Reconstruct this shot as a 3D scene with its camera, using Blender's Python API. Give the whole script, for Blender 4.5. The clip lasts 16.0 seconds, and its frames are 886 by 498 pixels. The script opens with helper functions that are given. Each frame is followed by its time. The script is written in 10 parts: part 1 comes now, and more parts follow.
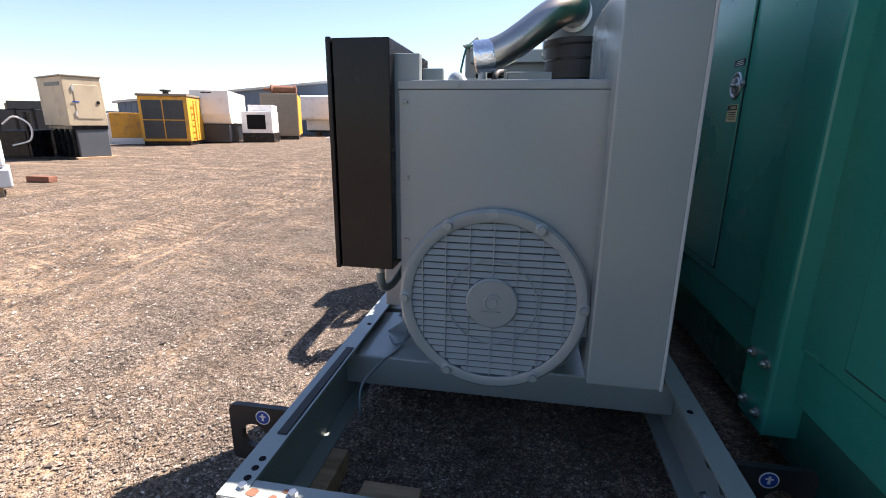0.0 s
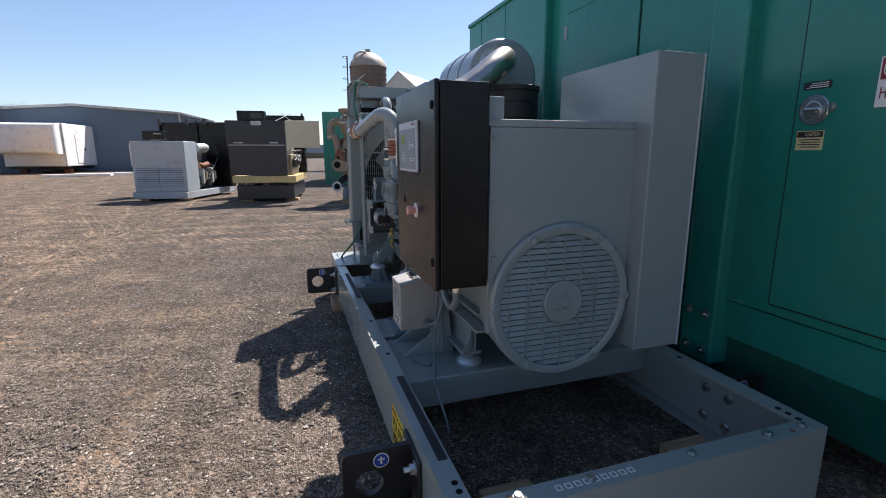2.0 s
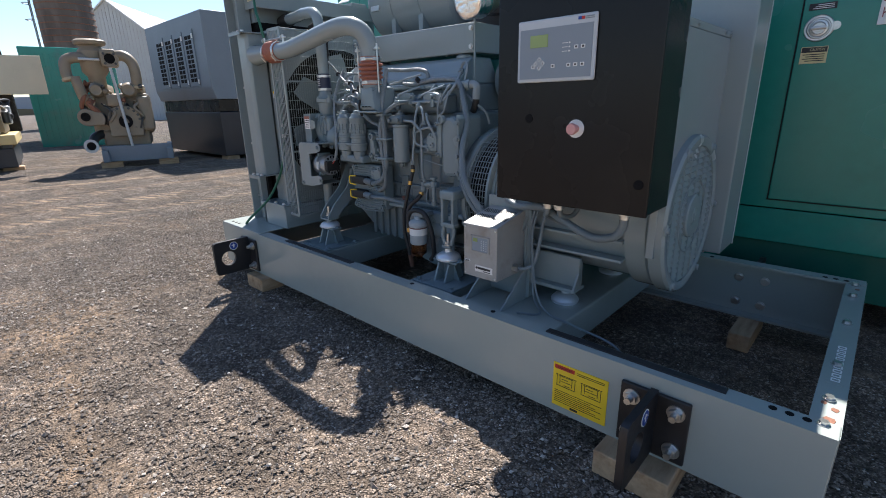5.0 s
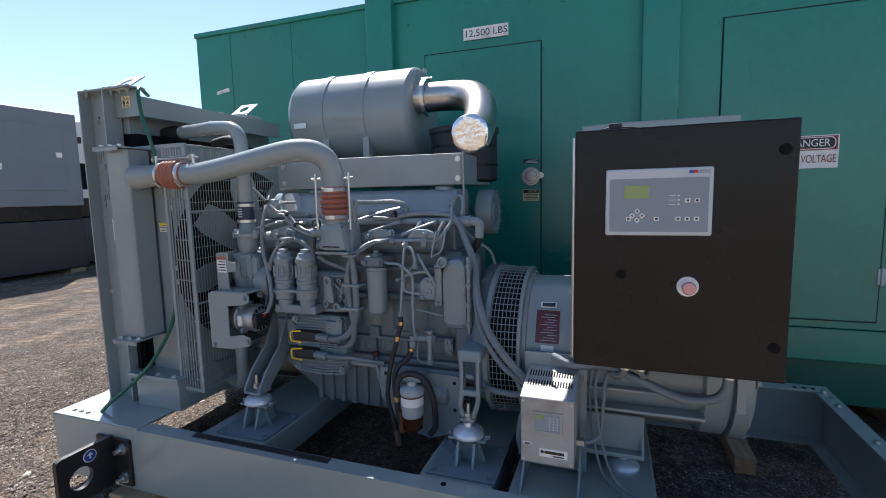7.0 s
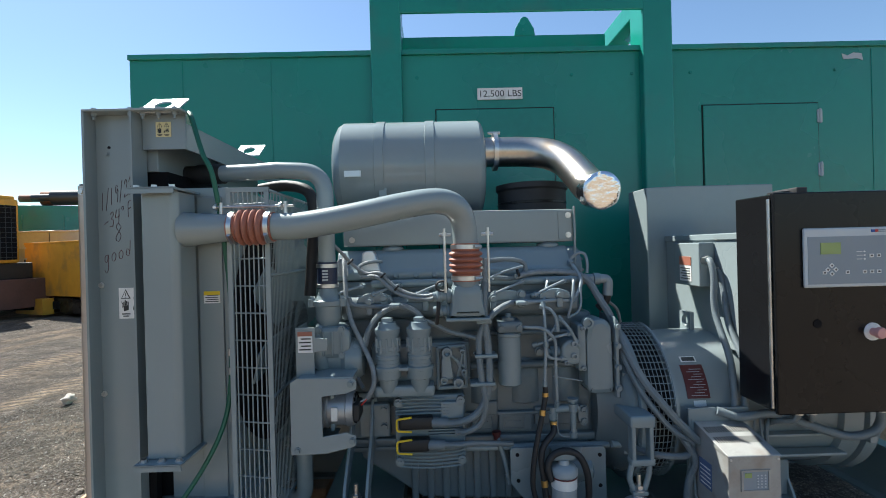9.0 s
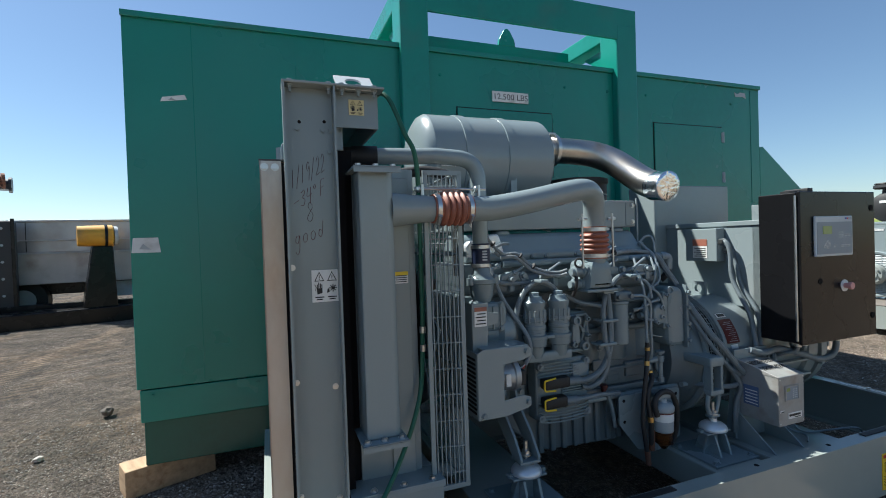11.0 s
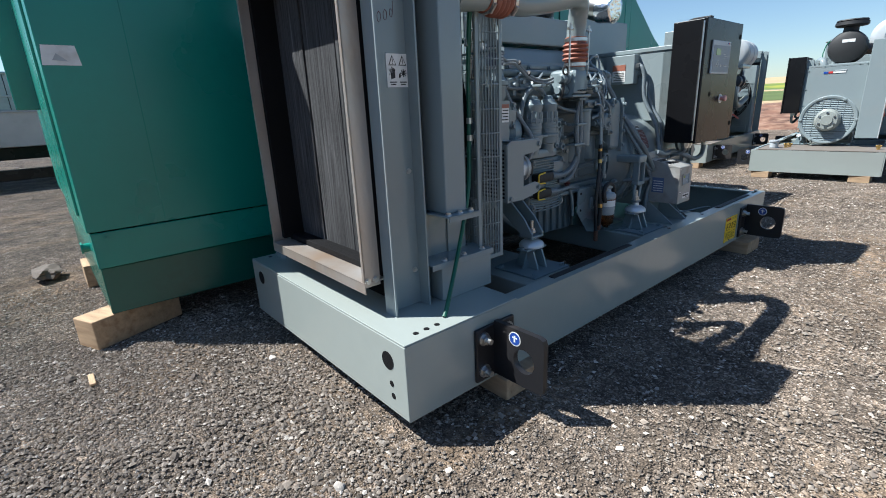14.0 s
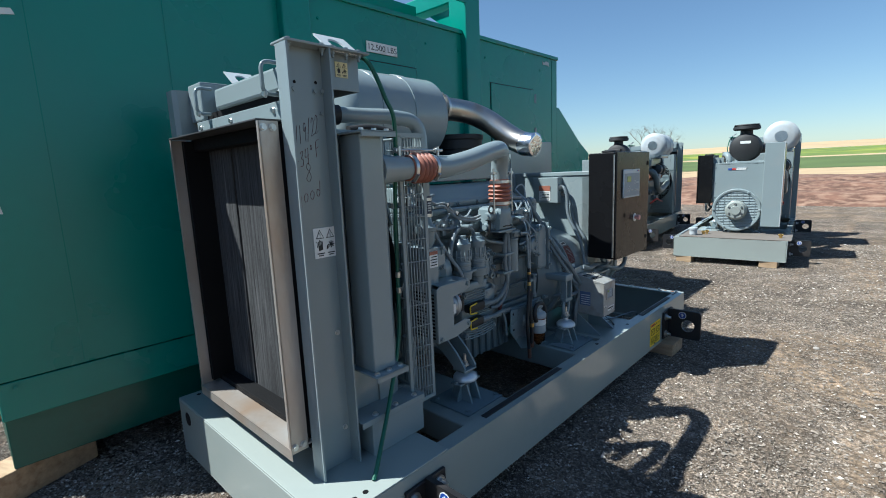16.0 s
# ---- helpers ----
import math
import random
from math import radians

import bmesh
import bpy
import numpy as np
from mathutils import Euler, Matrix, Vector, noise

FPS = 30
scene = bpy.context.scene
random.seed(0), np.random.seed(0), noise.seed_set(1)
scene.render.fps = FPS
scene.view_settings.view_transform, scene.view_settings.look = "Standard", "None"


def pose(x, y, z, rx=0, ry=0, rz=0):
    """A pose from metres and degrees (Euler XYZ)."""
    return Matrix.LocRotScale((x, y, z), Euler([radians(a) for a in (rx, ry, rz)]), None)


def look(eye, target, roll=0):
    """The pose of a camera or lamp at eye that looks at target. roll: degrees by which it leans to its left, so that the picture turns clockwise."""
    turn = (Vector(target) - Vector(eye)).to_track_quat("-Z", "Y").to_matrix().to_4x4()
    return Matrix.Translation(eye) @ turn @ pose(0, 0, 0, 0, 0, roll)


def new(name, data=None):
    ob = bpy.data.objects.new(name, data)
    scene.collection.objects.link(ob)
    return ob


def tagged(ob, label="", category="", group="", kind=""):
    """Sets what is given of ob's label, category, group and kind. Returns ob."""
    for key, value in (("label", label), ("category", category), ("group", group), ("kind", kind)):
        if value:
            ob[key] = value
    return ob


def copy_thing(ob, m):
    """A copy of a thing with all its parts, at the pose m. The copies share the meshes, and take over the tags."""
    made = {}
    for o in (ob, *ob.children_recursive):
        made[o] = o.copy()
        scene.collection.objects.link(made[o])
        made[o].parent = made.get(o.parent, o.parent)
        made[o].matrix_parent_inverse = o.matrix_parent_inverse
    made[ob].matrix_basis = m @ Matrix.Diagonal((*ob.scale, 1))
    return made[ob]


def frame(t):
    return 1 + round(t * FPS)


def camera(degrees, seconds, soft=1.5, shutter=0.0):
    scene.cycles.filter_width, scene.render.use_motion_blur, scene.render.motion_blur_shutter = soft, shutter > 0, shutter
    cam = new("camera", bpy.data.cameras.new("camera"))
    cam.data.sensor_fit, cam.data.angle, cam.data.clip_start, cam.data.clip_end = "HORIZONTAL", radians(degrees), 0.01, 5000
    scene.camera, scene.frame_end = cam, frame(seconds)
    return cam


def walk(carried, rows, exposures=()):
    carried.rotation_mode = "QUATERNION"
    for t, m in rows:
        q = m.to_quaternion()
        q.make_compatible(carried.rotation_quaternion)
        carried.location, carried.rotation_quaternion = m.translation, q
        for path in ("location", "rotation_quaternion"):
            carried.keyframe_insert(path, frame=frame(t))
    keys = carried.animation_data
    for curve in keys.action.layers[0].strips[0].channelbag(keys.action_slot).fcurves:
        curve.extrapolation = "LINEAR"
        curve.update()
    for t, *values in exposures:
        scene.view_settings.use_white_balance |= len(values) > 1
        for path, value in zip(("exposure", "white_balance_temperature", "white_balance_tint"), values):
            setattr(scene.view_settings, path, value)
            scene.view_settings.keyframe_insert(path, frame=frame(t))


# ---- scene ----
cam = camera(86.8, 16.0, soft=0.95)
PATH = [
    (0, (0.029, 0.008, 1.385), (-0.299, 1.907, 0.863), 0.6),
    (0.5, (-0.205, -0.051, 1.468), (-0.302, 1.896, 1.016), 0.4),
    (1, (-0.442, -0.033, 1.446), (-0.281, 1.919, 1.043), 0.3),
    (1.5, (-0.771, -0.054, 1.425), (-0.351, 1.863, 1.039), -0.0),
    (2, (-1.137, -0.093, 1.387), (-0.523, 1.768, 0.989), -0.1),
    (2.5, (-1.373, 0.031, 1.293), (-0.595, 1.816, 0.84), -0.3),
    (3, (-1.646, 0.178, 1.209), (-0.739, 1.872, 0.654), -0.4),
    (3.2, (-1.775, 0.213, 1.177), (-0.82, 1.868, 0.585), -0.7),
    (5.3, (-2.181, 1.153, 1.286), (-0.706, 2.381, 0.725), -1.2),
    (5.5, (-2.171, 1.246, 1.309), (-0.639, 2.421, 0.787), -1.3),
    (6, (-2.14, 1.5, 1.374), (-0.476, 2.523, 0.943), -1.4),
    (6.5, (-2.158, 1.76, 1.403), (-0.38, 2.613, 1.072), -1.3),
    (6.7, (-2.198, 1.873, 1.417), (-0.379, 2.653, 1.13), -1.3),
    (7, (-2.22, 2.037, 1.452), (-0.35, 2.709, 1.224), -1.3),
    (7.5, (-2.206, 2.329, 1.462), (-0.272, 2.82, 1.319), -1.3),
    (8, (-2.198, 2.642, 1.477), (-0.224, 2.956, 1.399), -1.3),
    (8.5, (-2.242, 2.984, 1.49), (-0.247, 3.12, 1.453), -1.4),
    (9, (-2.234, 3.323, 1.485), (-0.234, 3.291, 1.48), -1.5),
    (9.5, (-2.217, 3.656, 1.491), (-0.227, 3.453, 1.491), -1.7),
    (9.7, (-2.233, 3.806, 1.477), (-0.252, 3.534, 1.474), -1.7),
    (11.8, (-2.046, 5.003, 1.434), (-0.27, 4.09, 1.326), -2.3),
    (12, (-1.987, 5.083, 1.419), (-0.236, 4.127, 1.278), -2.4),
    (12.5, (-1.847, 5.315, 1.392), (-0.163, 4.272, 1.117), -2.4),
    (13, (-1.822, 5.506, 1.278), (-0.208, 4.402, 0.859), -2.5),
    (13.5, (-1.861, 5.587, 1.18), (-0.331, 4.411, 0.655), -2.5),
    (14, (-1.948, 5.502, 1.177), (-0.485, 4.266, 0.6), -2.6),
    (14.5, (-1.953, 5.441, 1.266), (-0.531, 4.155, 0.696), -2.6),
    (15, (-1.949, 5.434, 1.397), (-0.543, 4.109, 0.88), -2.7),
    (15.5, (-1.967, 5.432, 1.486), (-0.584, 4.054, 1.053), -2.6),
    (16, (-2.018, 5.409, 1.555), (-0.657, 3.979, 1.231), -2.4),
]
walk(cam, [(t, look(eye, target, roll)) for t, eye, target, roll in PATH],
     [(0, 1.82, 6850, 19), (1, 1.40, 6700, 16), (2, 1.22, 6500, 15), (3, 1.22, 6500, 14), (5.5, 1.58, 6350, 12), (7, 1.60, 6400, 13), (9, 1.45, 6300, 4), (12, 0.93, 6100, 4), (14, 1.06, 5950, 6), (16, 0.95, 5750, 1)])

# ---- light ----
SUN = Vector((0.50, 0.525, 1.0)).normalized()
world = bpy.data.worlds.new("sky")
scene.world = world
world.use_nodes = True
wn = world.node_tree
sky = wn.nodes.new("ShaderNodeTexSky")
sky.sky_type = "NISHITA"
sky.sun_disc = False
sky.sun_elevation = math.asin(SUN.z)
sky.sun_rotation = math.atan2(SUN.x, SUN.y)
sky.air_density, sky.dust_density, sky.ozone_density = 1.0, 0.3, 3.0
bg = wn.nodes["Background"]
bg.inputs["Strength"].default_value = 0.064
wn.links.new(sky.outputs[0], bg.inputs["Color"])
sun_data = bpy.data.lights.new("sun", "SUN")
sun_data.energy, sun_data.angle, sun_data.color = 5.0, radians(0.5), (1.0, 0.95, 0.88)
sun = new("sun", sun_data)
sun.matrix_world = look(SUN * 40, (0, 0, 0))


# ---- materials ----
def mat(name, col, rough=0.5, metal=0.0, var=0.10, scale=3.0, bump=0.05, bscale=120.0, dirt=None, amount=0.0, dscale=2.2, rand=0.0, spec=0.5, stretch=(1, 1, 1), uneven=0.0):
    """Painted, bare or plain surface: base colour with broad and fine variation, dirt in patches, fine relief."""
    m = bpy.data.materials.new(name)
    m.use_nodes = True
    nt = m.node_tree
    b = nt.nodes["Principled BSDF"]
    tc = nt.nodes.new("ShaderNodeTexCoord")
    mp = nt.nodes.new("ShaderNodeMapping")
    mp.inputs["Scale"].default_value = stretch
    nt.links.new(tc.outputs["Object"], mp.inputs["Vector"])

    def noise_tex(s, detail=4.0):
        n = nt.nodes.new("ShaderNodeTexNoise")
        n.inputs["Scale"].default_value, n.inputs["Detail"].default_value = s, detail
        nt.links.new(mp.outputs[0], n.inputs["Vector"])
        return n

    def mix(fac, a, c, kind="MIX"):
        x = nt.nodes.new("ShaderNodeMix")
        x.data_type, x.blend_type = "RGBA", kind
        for sock, v in ((x.inputs[0], fac), (x.inputs[6], a), (x.inputs[7], c)):
            if isinstance(v, bpy.types.NodeSocket):
                nt.links.new(v, sock)
            else:
                sock.default_value = v
        return x.outputs[2]

    def ramp(v, lo, hi):
        r = nt.nodes.new("ShaderNodeMapRange")
        r.inputs[1].default_value, r.inputs[2].default_value = lo, hi
        nt.links.new(v, r.inputs[0])
        return r.outputs[0]

    c4 = (*col, 1)
    dark = tuple(c * (1 - var * 1.6) for c in col) + (1,)
    light = tuple(min(1, c * (1 + var)) for c in col) + (1,)
    broad, fine = noise_tex(scale), noise_tex(scale * 14, 6)
    c = mix(ramp(broad.outputs[0], 0.3, 0.7), dark, light)
    c = mix(ramp(fine.outputs[0], 0.35, 0.75), c, c4)
    if dirt:
        d = noise_tex(dscale, 8)
        f = ramp(d.outputs[0], 0.62 - 0.25 * amount, 0.78 - 0.1 * amount)
        c = mix(f, c, (*dirt, 1))
    if rand:
        oi = nt.nodes.new("ShaderNodeObjectInfo")
        v = nt.nodes.new("ShaderNodeMapRange")
        v.inputs[3].default_value, v.inputs[4].default_value = 1 - rand, 1 + rand
        nt.links.new(oi.outputs["Random"], v.inputs[0])
        c = mix(1.0, c, v.outputs[0], "MULTIPLY")
    nt.links.new(c, b.inputs["Base Color"])
    rr = nt.nodes.new("ShaderNodeMapRange")
    rr.inputs[3].default_value, rr.inputs[4].default_value = max(0.03, rough - 0.06 - 0.5 * uneven), min(1, rough + 0.08 + uneven)
    nt.links.new((fine if rough > 0.35 else broad).outputs[0], rr.inputs[0])
    nt.links.new(rr.outputs[0], b.inputs["Roughness"])
    b.inputs["Metallic"].default_value = metal
    b.inputs["Specular IOR Level"].default_value = spec
    if bump:
        bt = noise_tex(bscale, 3)
        bp = nt.nodes.new("ShaderNodeBump")
        bp.inputs["Strength"].default_value, bp.inputs["Distance"].default_value = bump, 0.004
        nt.links.new(bt.outputs[0], bp.inputs["Height"])
        nt.links.new(bp.outputs[0], b.inputs["Normal"])
    return m


GREY = mat("machine_grey_paint", (0.225, 0.268, 0.278), 0.18, var=0.025, scale=1.6, dirt=(0.248, 0.272, 0.272), amount=0.35, dscale=2.6, bump=0.05, bscale=6, uneven=0.14)
ENGINE = mat("engine_grey_paint", (0.182, 0.229, 0.246), 0.25, var=0.05, scale=3, bump=0.05, bscale=60, dirt=(0.165, 0.195, 0.205), amount=0.3, dscale=3)
# same engine paint, darkened: shade among the castings is put into the colour
ENGINE_SHADED = mat("engine_grey_paint_shaded", (0.112, 0.144, 0.158), 0.32, var=0.06, scale=4, bump=0.16, bscale=260, dirt=(0.125, 0.145, 0.152), amount=0.35, dscale=3)
SKIDGREY = mat("skid_grey_paint", (0.292, 0.322, 0.302), 0.15, var=0.03, scale=1.4, dirt=(0.27, 0.285, 0.268), amount=0.3, dscale=0.9, bump=0.03, bscale=5)
BLACK = mat("black_satin_paint", (0.0085, 0.0085, 0.0095), 0.26, var=0.12, dirt=(0.016, 0.015, 0.014), amount=0.2, bump=0.03, bscale=40, spec=0.24)
LUGBLACK = mat("black_plate_paint", (0.012, 0.012, 0.014), 0.45, var=0.2, dirt=(0.06, 0.05, 0.045), amount=0.3)
RUBBER = mat("black_rubber", (0.016, 0.016, 0.017), 0.6, var=0.2, bump=0.2)
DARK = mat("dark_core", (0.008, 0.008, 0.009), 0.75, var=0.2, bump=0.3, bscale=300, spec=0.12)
GREEN = mat("green_enclosure_paint", (0.014, 0.215, 0.162), 0.27, var=0.10, scale=1.3, dirt=(0.028, 0.205, 0.160), amount=0.4, dscale=0.9, bump=0.04, bscale=7, spec=0.5)
GREENBASE = mat("dark_green_base_paint", (0.008, 0.095, 0.070), 0.25, var=0.12, scale=1.6, dirt=(0.03, 0.10, 0.08), amount=0.35)
GREEN2 = mat("green_frame_paint", (0.014, 0.215, 0.165), 0.24, var=0.12, scale=1.6, dirt=(0.04, 0.17, 0.135), amount=0.3)
SEAM = mat("door_gap", (0.004, 0.012, 0.010), 0.8)
STEEL = mat("zinc_steel", (0.58, 0.58, 0.57), 0.32, 1.0, var=0.1, scale=20, bump=0.05)
STAINLESS = mat("heat_stained_steel", (0.50, 0.47, 0.43), 0.30, 1.0, var=0.18, scale=5, bump=0.05, dirt=(0.36, 0.27, 0.19), amount=0.45, dscale=5)
BARE = mat("bare_galvanised_sheet", (0.50, 0.49, 0.475), 0.34, 0.55, var=0.16, scale=3, dirt=(0.40, 0.285, 0.20), amount=0.78, dscale=2.4, stretch=(1, 1, 0.45))
FOIL = mat("aluminium_foil", (0.85, 0.85, 0.86), 0.16, 1.0, var=0.05, scale=30, bump=0.9, bscale=55)
ORANGE = mat("orange_silicone", (0.31, 0.115, 0.076), 0.5, var=0.10, scale=12, dirt=(0.26, 0.10, 0.065), amount=0.4)
BLUE = mat("blue_label", (0.010, 0.018, 0.05), 0.4)
WHITE = mat("white_label", (0.72, 0.72, 0.70), 0.5, var=0.06, scale=20, dirt=(0.5, 0.48, 0.44), amount=0.25, dscale=9)
YELLOW = mat("yellow_label", (0.75, 0.52, 0.02), 0.45, var=0.06, scale=12)
RED = mat("red_label", (0.50, 0.03, 0.025), 0.5)
SIGNRED = mat("dark_red_enamel", (0.20, 0.012, 0.016), 0.4)
INK = mat("black_ink", (0.015, 0.015, 0.016), 0.5)
PALEGREY = mat("pale_grey_faceplate", (0.48, 0.52, 0.55), 0.45, var=0.03)
MIDGREY = mat("faceplate_field", (0.22, 0.26, 0.30), 0.45, var=0.03)
LCD = mat("green_display", (0.26, 0.34, 0.12), 0.25, var=0.03)
MAROON = mat("maroon_plate", (0.10, 0.018, 0.018), 0.35)
CHARGER = mat("pale_grey_steel_case", (0.33, 0.33, 0.318), 0.42, 0.15, var=0.12, scale=9, dirt=(0.25, 0.225, 0.20), amount=0.45, dscale=11)
WOOD = mat("raw_timber", (0.40, 0.275, 0.165), 0.75, var=0.22, scale=6, bump=0.4, bscale=60, dirt=(0.25, 0.15, 0.08), amount=0.5, dscale=4, stretch=(1, 6, 6))
CABLE = mat("grey_conduit", (0.150, 0.180, 0.196), 0.40, var=0.12, scale=14, bump=0.5, bscale=220)
LINEGREY = mat("painted_fuel_line", (0.225, 0.262, 0.278), 0.24, var=0.04, scale=12)
COVERGREY = mat("glossy_cover_paint", (0.205, 0.258, 0.275), 0.17, var=0.03, scale=2, bump=0.02, bscale=10)
HARNESS = mat("braided_harness", (0.215, 0.242, 0.256), 0.45, var=0.2, scale=40, bump=0.6, bscale=400)
GREENHOSE = mat("green_hose", (0.01, 0.10, 0.06), 0.45)
PINK = mat("pink_button", (0.62, 0.30, 0.28), 0.4)
TAN = mat("tan_paint", (0.42, 0.35, 0.24), 0.5, var=0.08, scale=1.5, dirt=(0.32, 0.26, 0.18), amount=0.4)
OCHRE = mat("yellow_machine_paint", (0.62, 0.31, 0.03), 0.5, var=0.1, dirt=(0.3, 0.18, 0.06), amount=0.45)
OFFWHITE = mat("white_enclosure_paint", (0.68, 0.68, 0.67), 0.5, var=0.04, scale=1.2, dirt=(0.5, 0.48, 0.45), amount=0.3)
LIGHTGREY = mat("pale_grey_paint", (0.40, 0.43, 0.45), 0.5, var=0.06, dirt=(0.3, 0.28, 0.25), amount=0.35)
PALEBLUE = mat("pale_blue_grey_paint", (0.30, 0.345, 0.385), 0.5, var=0.06, scale=1.5, dirt=(0.24, 0.255, 0.27), amount=0.3)
BLUEGREY = mat("blue_grey_enclosure_paint", (0.135, 0.170, 0.208), 0.45, var=0.08, scale=1.5)
NAVY = mat("dark_navy_paint", (0.012, 0.015, 0.022), 0.4, var=0.2)
BEIGE = mat("beige_engine_paint", (0.20, 0.166, 0.12), 0.5, var=0.14, scale=5, bump=0.3, dirt=(0.2, 0.16, 0.11), amount=0.5, dscale=5)
RUST = mat("rusty_steel", (0.20, 0.085, 0.05), 0.8, var=0.3, scale=8, bump=0.5)
GUNMETAL = mat("dark_gunmetal", (0.05, 0.055, 0.06), 0.4, 0.5, var=0.15)


def glass(name, rough, col):
    m = mat(name, col, rough, bump=0)
    m.node_tree.nodes["Principled BSDF"].inputs["Transmission Weight"].default_value = 0.9
    return m


AMBER = glass("amber_bowl", 0.15, (0.30, 0.10, 0.03))


def ground_mat(name, near, dirt_col, scale=75.0, bump=1.0):
    """Gravel: stones of several greys in cells, dust and bare dirt in broad patches."""
    m = bpy.data.materials.new(name)
    m.use_nodes = True
    nt = m.node_tree
    b = nt.nodes["Principled BSDF"]
    tc = nt.nodes.new("ShaderNodeTexCoord")

    def node(kind, **inp):
        n = nt.nodes.new(kind)
        for k, v in inp.items():
            n.inputs[k].default_value = v
        return n

    def wire(a, c):
        nt.links.new(a, c)

    def noise_tex(s, d=5.0):
        n = node("ShaderNodeTexNoise", Scale=s, Detail=d)
        wire(tc.outputs["Object"], n.inputs["Vector"])
        return n.outputs[0]

    def cells(s):
        n = node("ShaderNodeTexVoronoi", Scale=s)
        wire(tc.outputs["Object"], n.inputs["Vector"])
        return n

    def ramp(v, lo, hi):
        r = nt.nodes.new("ShaderNodeMapRange")
        r.inputs[1].default_value, r.inputs[2].default_value = lo, hi
        wire(v, r.inputs[0])
        return r.outputs[0]

    def mix(fac, a, c, kind="MIX"):
        x = nt.nodes.new("ShaderNodeMix")
        x.data_type, x.blend_type = "RGBA", kind
        for sock, v in ((x.inputs[0], fac), (x.inputs[6], a), (x.inputs[7], c)):
            if isinstance(v, bpy.types.NodeSocket):
                wire(v, sock)
            else:
                sock.default_value = v
        return x.outputs[2]

    v1, v2 = cells(scale), cells(scale * 0.36)
    sep = nt.nodes.new("ShaderNodeSeparateColor")
    wire(v1.outputs["Color"], sep.inputs[0])
    cr = nt.nodes.new("ShaderNodeValToRGB")
    wire(sep.outputs[0], cr.inputs[0])
    e = cr.color_ramp.elements
    e[0].position, e[0].color = 0.0, tuple(c * 0.34 for c in near) + (1,)
    e[1].position, e[1].color = 1.0, tuple(min(0.9, c * 2.9) for c in near) + (1,)
    for pos, k in ((0.35, 0.75), (0.62, 1.0), (0.80, 1.35), (0.92, 1.9)):
        q = e.new(pos)
        q.color = (near[0] * k, near[1] * k * (0.98 if k < 1.3 else 0.95), near[2] * k * (0.97 if k < 1.3 else 0.90), 1)
    c = mix(ramp(v1.outputs["Distance"], 0.40, 0.66), cr.outputs[0], tuple(q * 0.30 for q in near) + (1,))
    sep2 = nt.nodes.new("ShaderNodeSeparateColor")
    wire(v2.outputs["Color"], sep2.inputs[0])
    few = nt.nodes.new("ShaderNodeMath")
    few.operation = "MULTIPLY"
    wire(ramp(sep2.outputs[1], 0.62, 0.66), few.inputs[0])
    wire(ramp(v2.outputs["Distance"], 0.40, 0.34), few.inputs[1])
    tone = mix(sep2.outputs[2], tuple(q * 0.55 for q in near) + (1,), tuple(min(1, q * 1.7) for q in near) + (1,))
    c = mix(few.outputs[0], c, tone)
    dust = mix(ramp(noise_tex(24, 8), 0.32, 0.70), tuple(0.62 * q for q in dirt_col) + (1,), tuple(1.25 * q for q in dirt_col) + (1,))
    # wheel-worn bands of bare dirt run across the open yard
    turn = nt.nodes.new("ShaderNodeMapping")
    turn.inputs["Rotation"].default_value = (0, 0, radians(24))
    turn.inputs["Scale"].default_value = (1.6, 0.16, 1)
    wire(tc.outputs["Object"], turn.inputs["Vector"])
    band = node("ShaderNodeTexNoise", Scale=1.5, Detail=9.0)
    wire(turn.outputs[0], band.inputs["Vector"])
    sx = nt.nodes.new("ShaderNodeSeparateXYZ")
    wire(tc.outputs["Object"], sx.inputs[0])
    grow = nt.nodes.new("ShaderNodeMapRange")
    grow.inputs[1].default_value, grow.inputs[2].default_value = -1.0, -5.0
    grow.inputs[3].default_value, grow.inputs[4].default_value = 0.09, -0.09
    wire(sx.outputs[0], grow.inputs[0])

    def math2(op, a, c_):
        n = nt.nodes.new("ShaderNodeMath")
        n.operation = op
        for sock, v in ((n.inputs[0], a), (n.inputs[1], c_)):
            if isinstance(v, bpy.types.NodeSocket):
                wire(v, sock)
            else:
                sock.default_value = v
        return n.outputs[0]

    patch = ramp(math2("SUBTRACT", noise_tex(0.55, 9), grow.outputs[0]), 0.44, 0.56)
    streak = ramp(math2("SUBTRACT", band.outputs[0], grow.outputs[0]), 0.46, 0.60)
    fine = ramp(noise_tex(9, 8), 0.34, 0.60)
    bare = math2("MULTIPLY", math2("MAXIMUM", patch, streak), fine)
    c = mix(bare, c, dust)
    # narrow pale wheel tracks and broader lugged ones, each a line across the yard with a slow wander
    wander = math2("MULTIPLY", noise_tex(0.16, 0.5), 2.2)
    fray = ramp(noise_tex(1.2, 6), 0.36, 0.52)

    def track(c0, slope, half, swing=1.0):
        q = math2("ADD", sx.outputs[0], math2("MULTIPLY", sx.outputs[1], slope))
        q = math2("ADD", q, math2("MULTIPLY", wander, swing))
        d_ = math2("ABSOLUTE", math2("SUBTRACT", q, c0), 0.0)
        r_ = nt.nodes.new("ShaderNodeMapRange")
        r_.inputs[1].default_value, r_.inputs[2].default_value = half, half * 0.45
        wire(d_, r_.inputs[0])
        return math2("MULTIPLY", r_.outputs[0], fray)

    lug_wave = ramp(math2("SINE", math2("ADD", math2("MULTIPLY", sx.outputs[1], 48.0), math2("MULTIPLY", sx.outputs[0], 14.0)), 0.0), -0.1, 0.5)
    pale = None
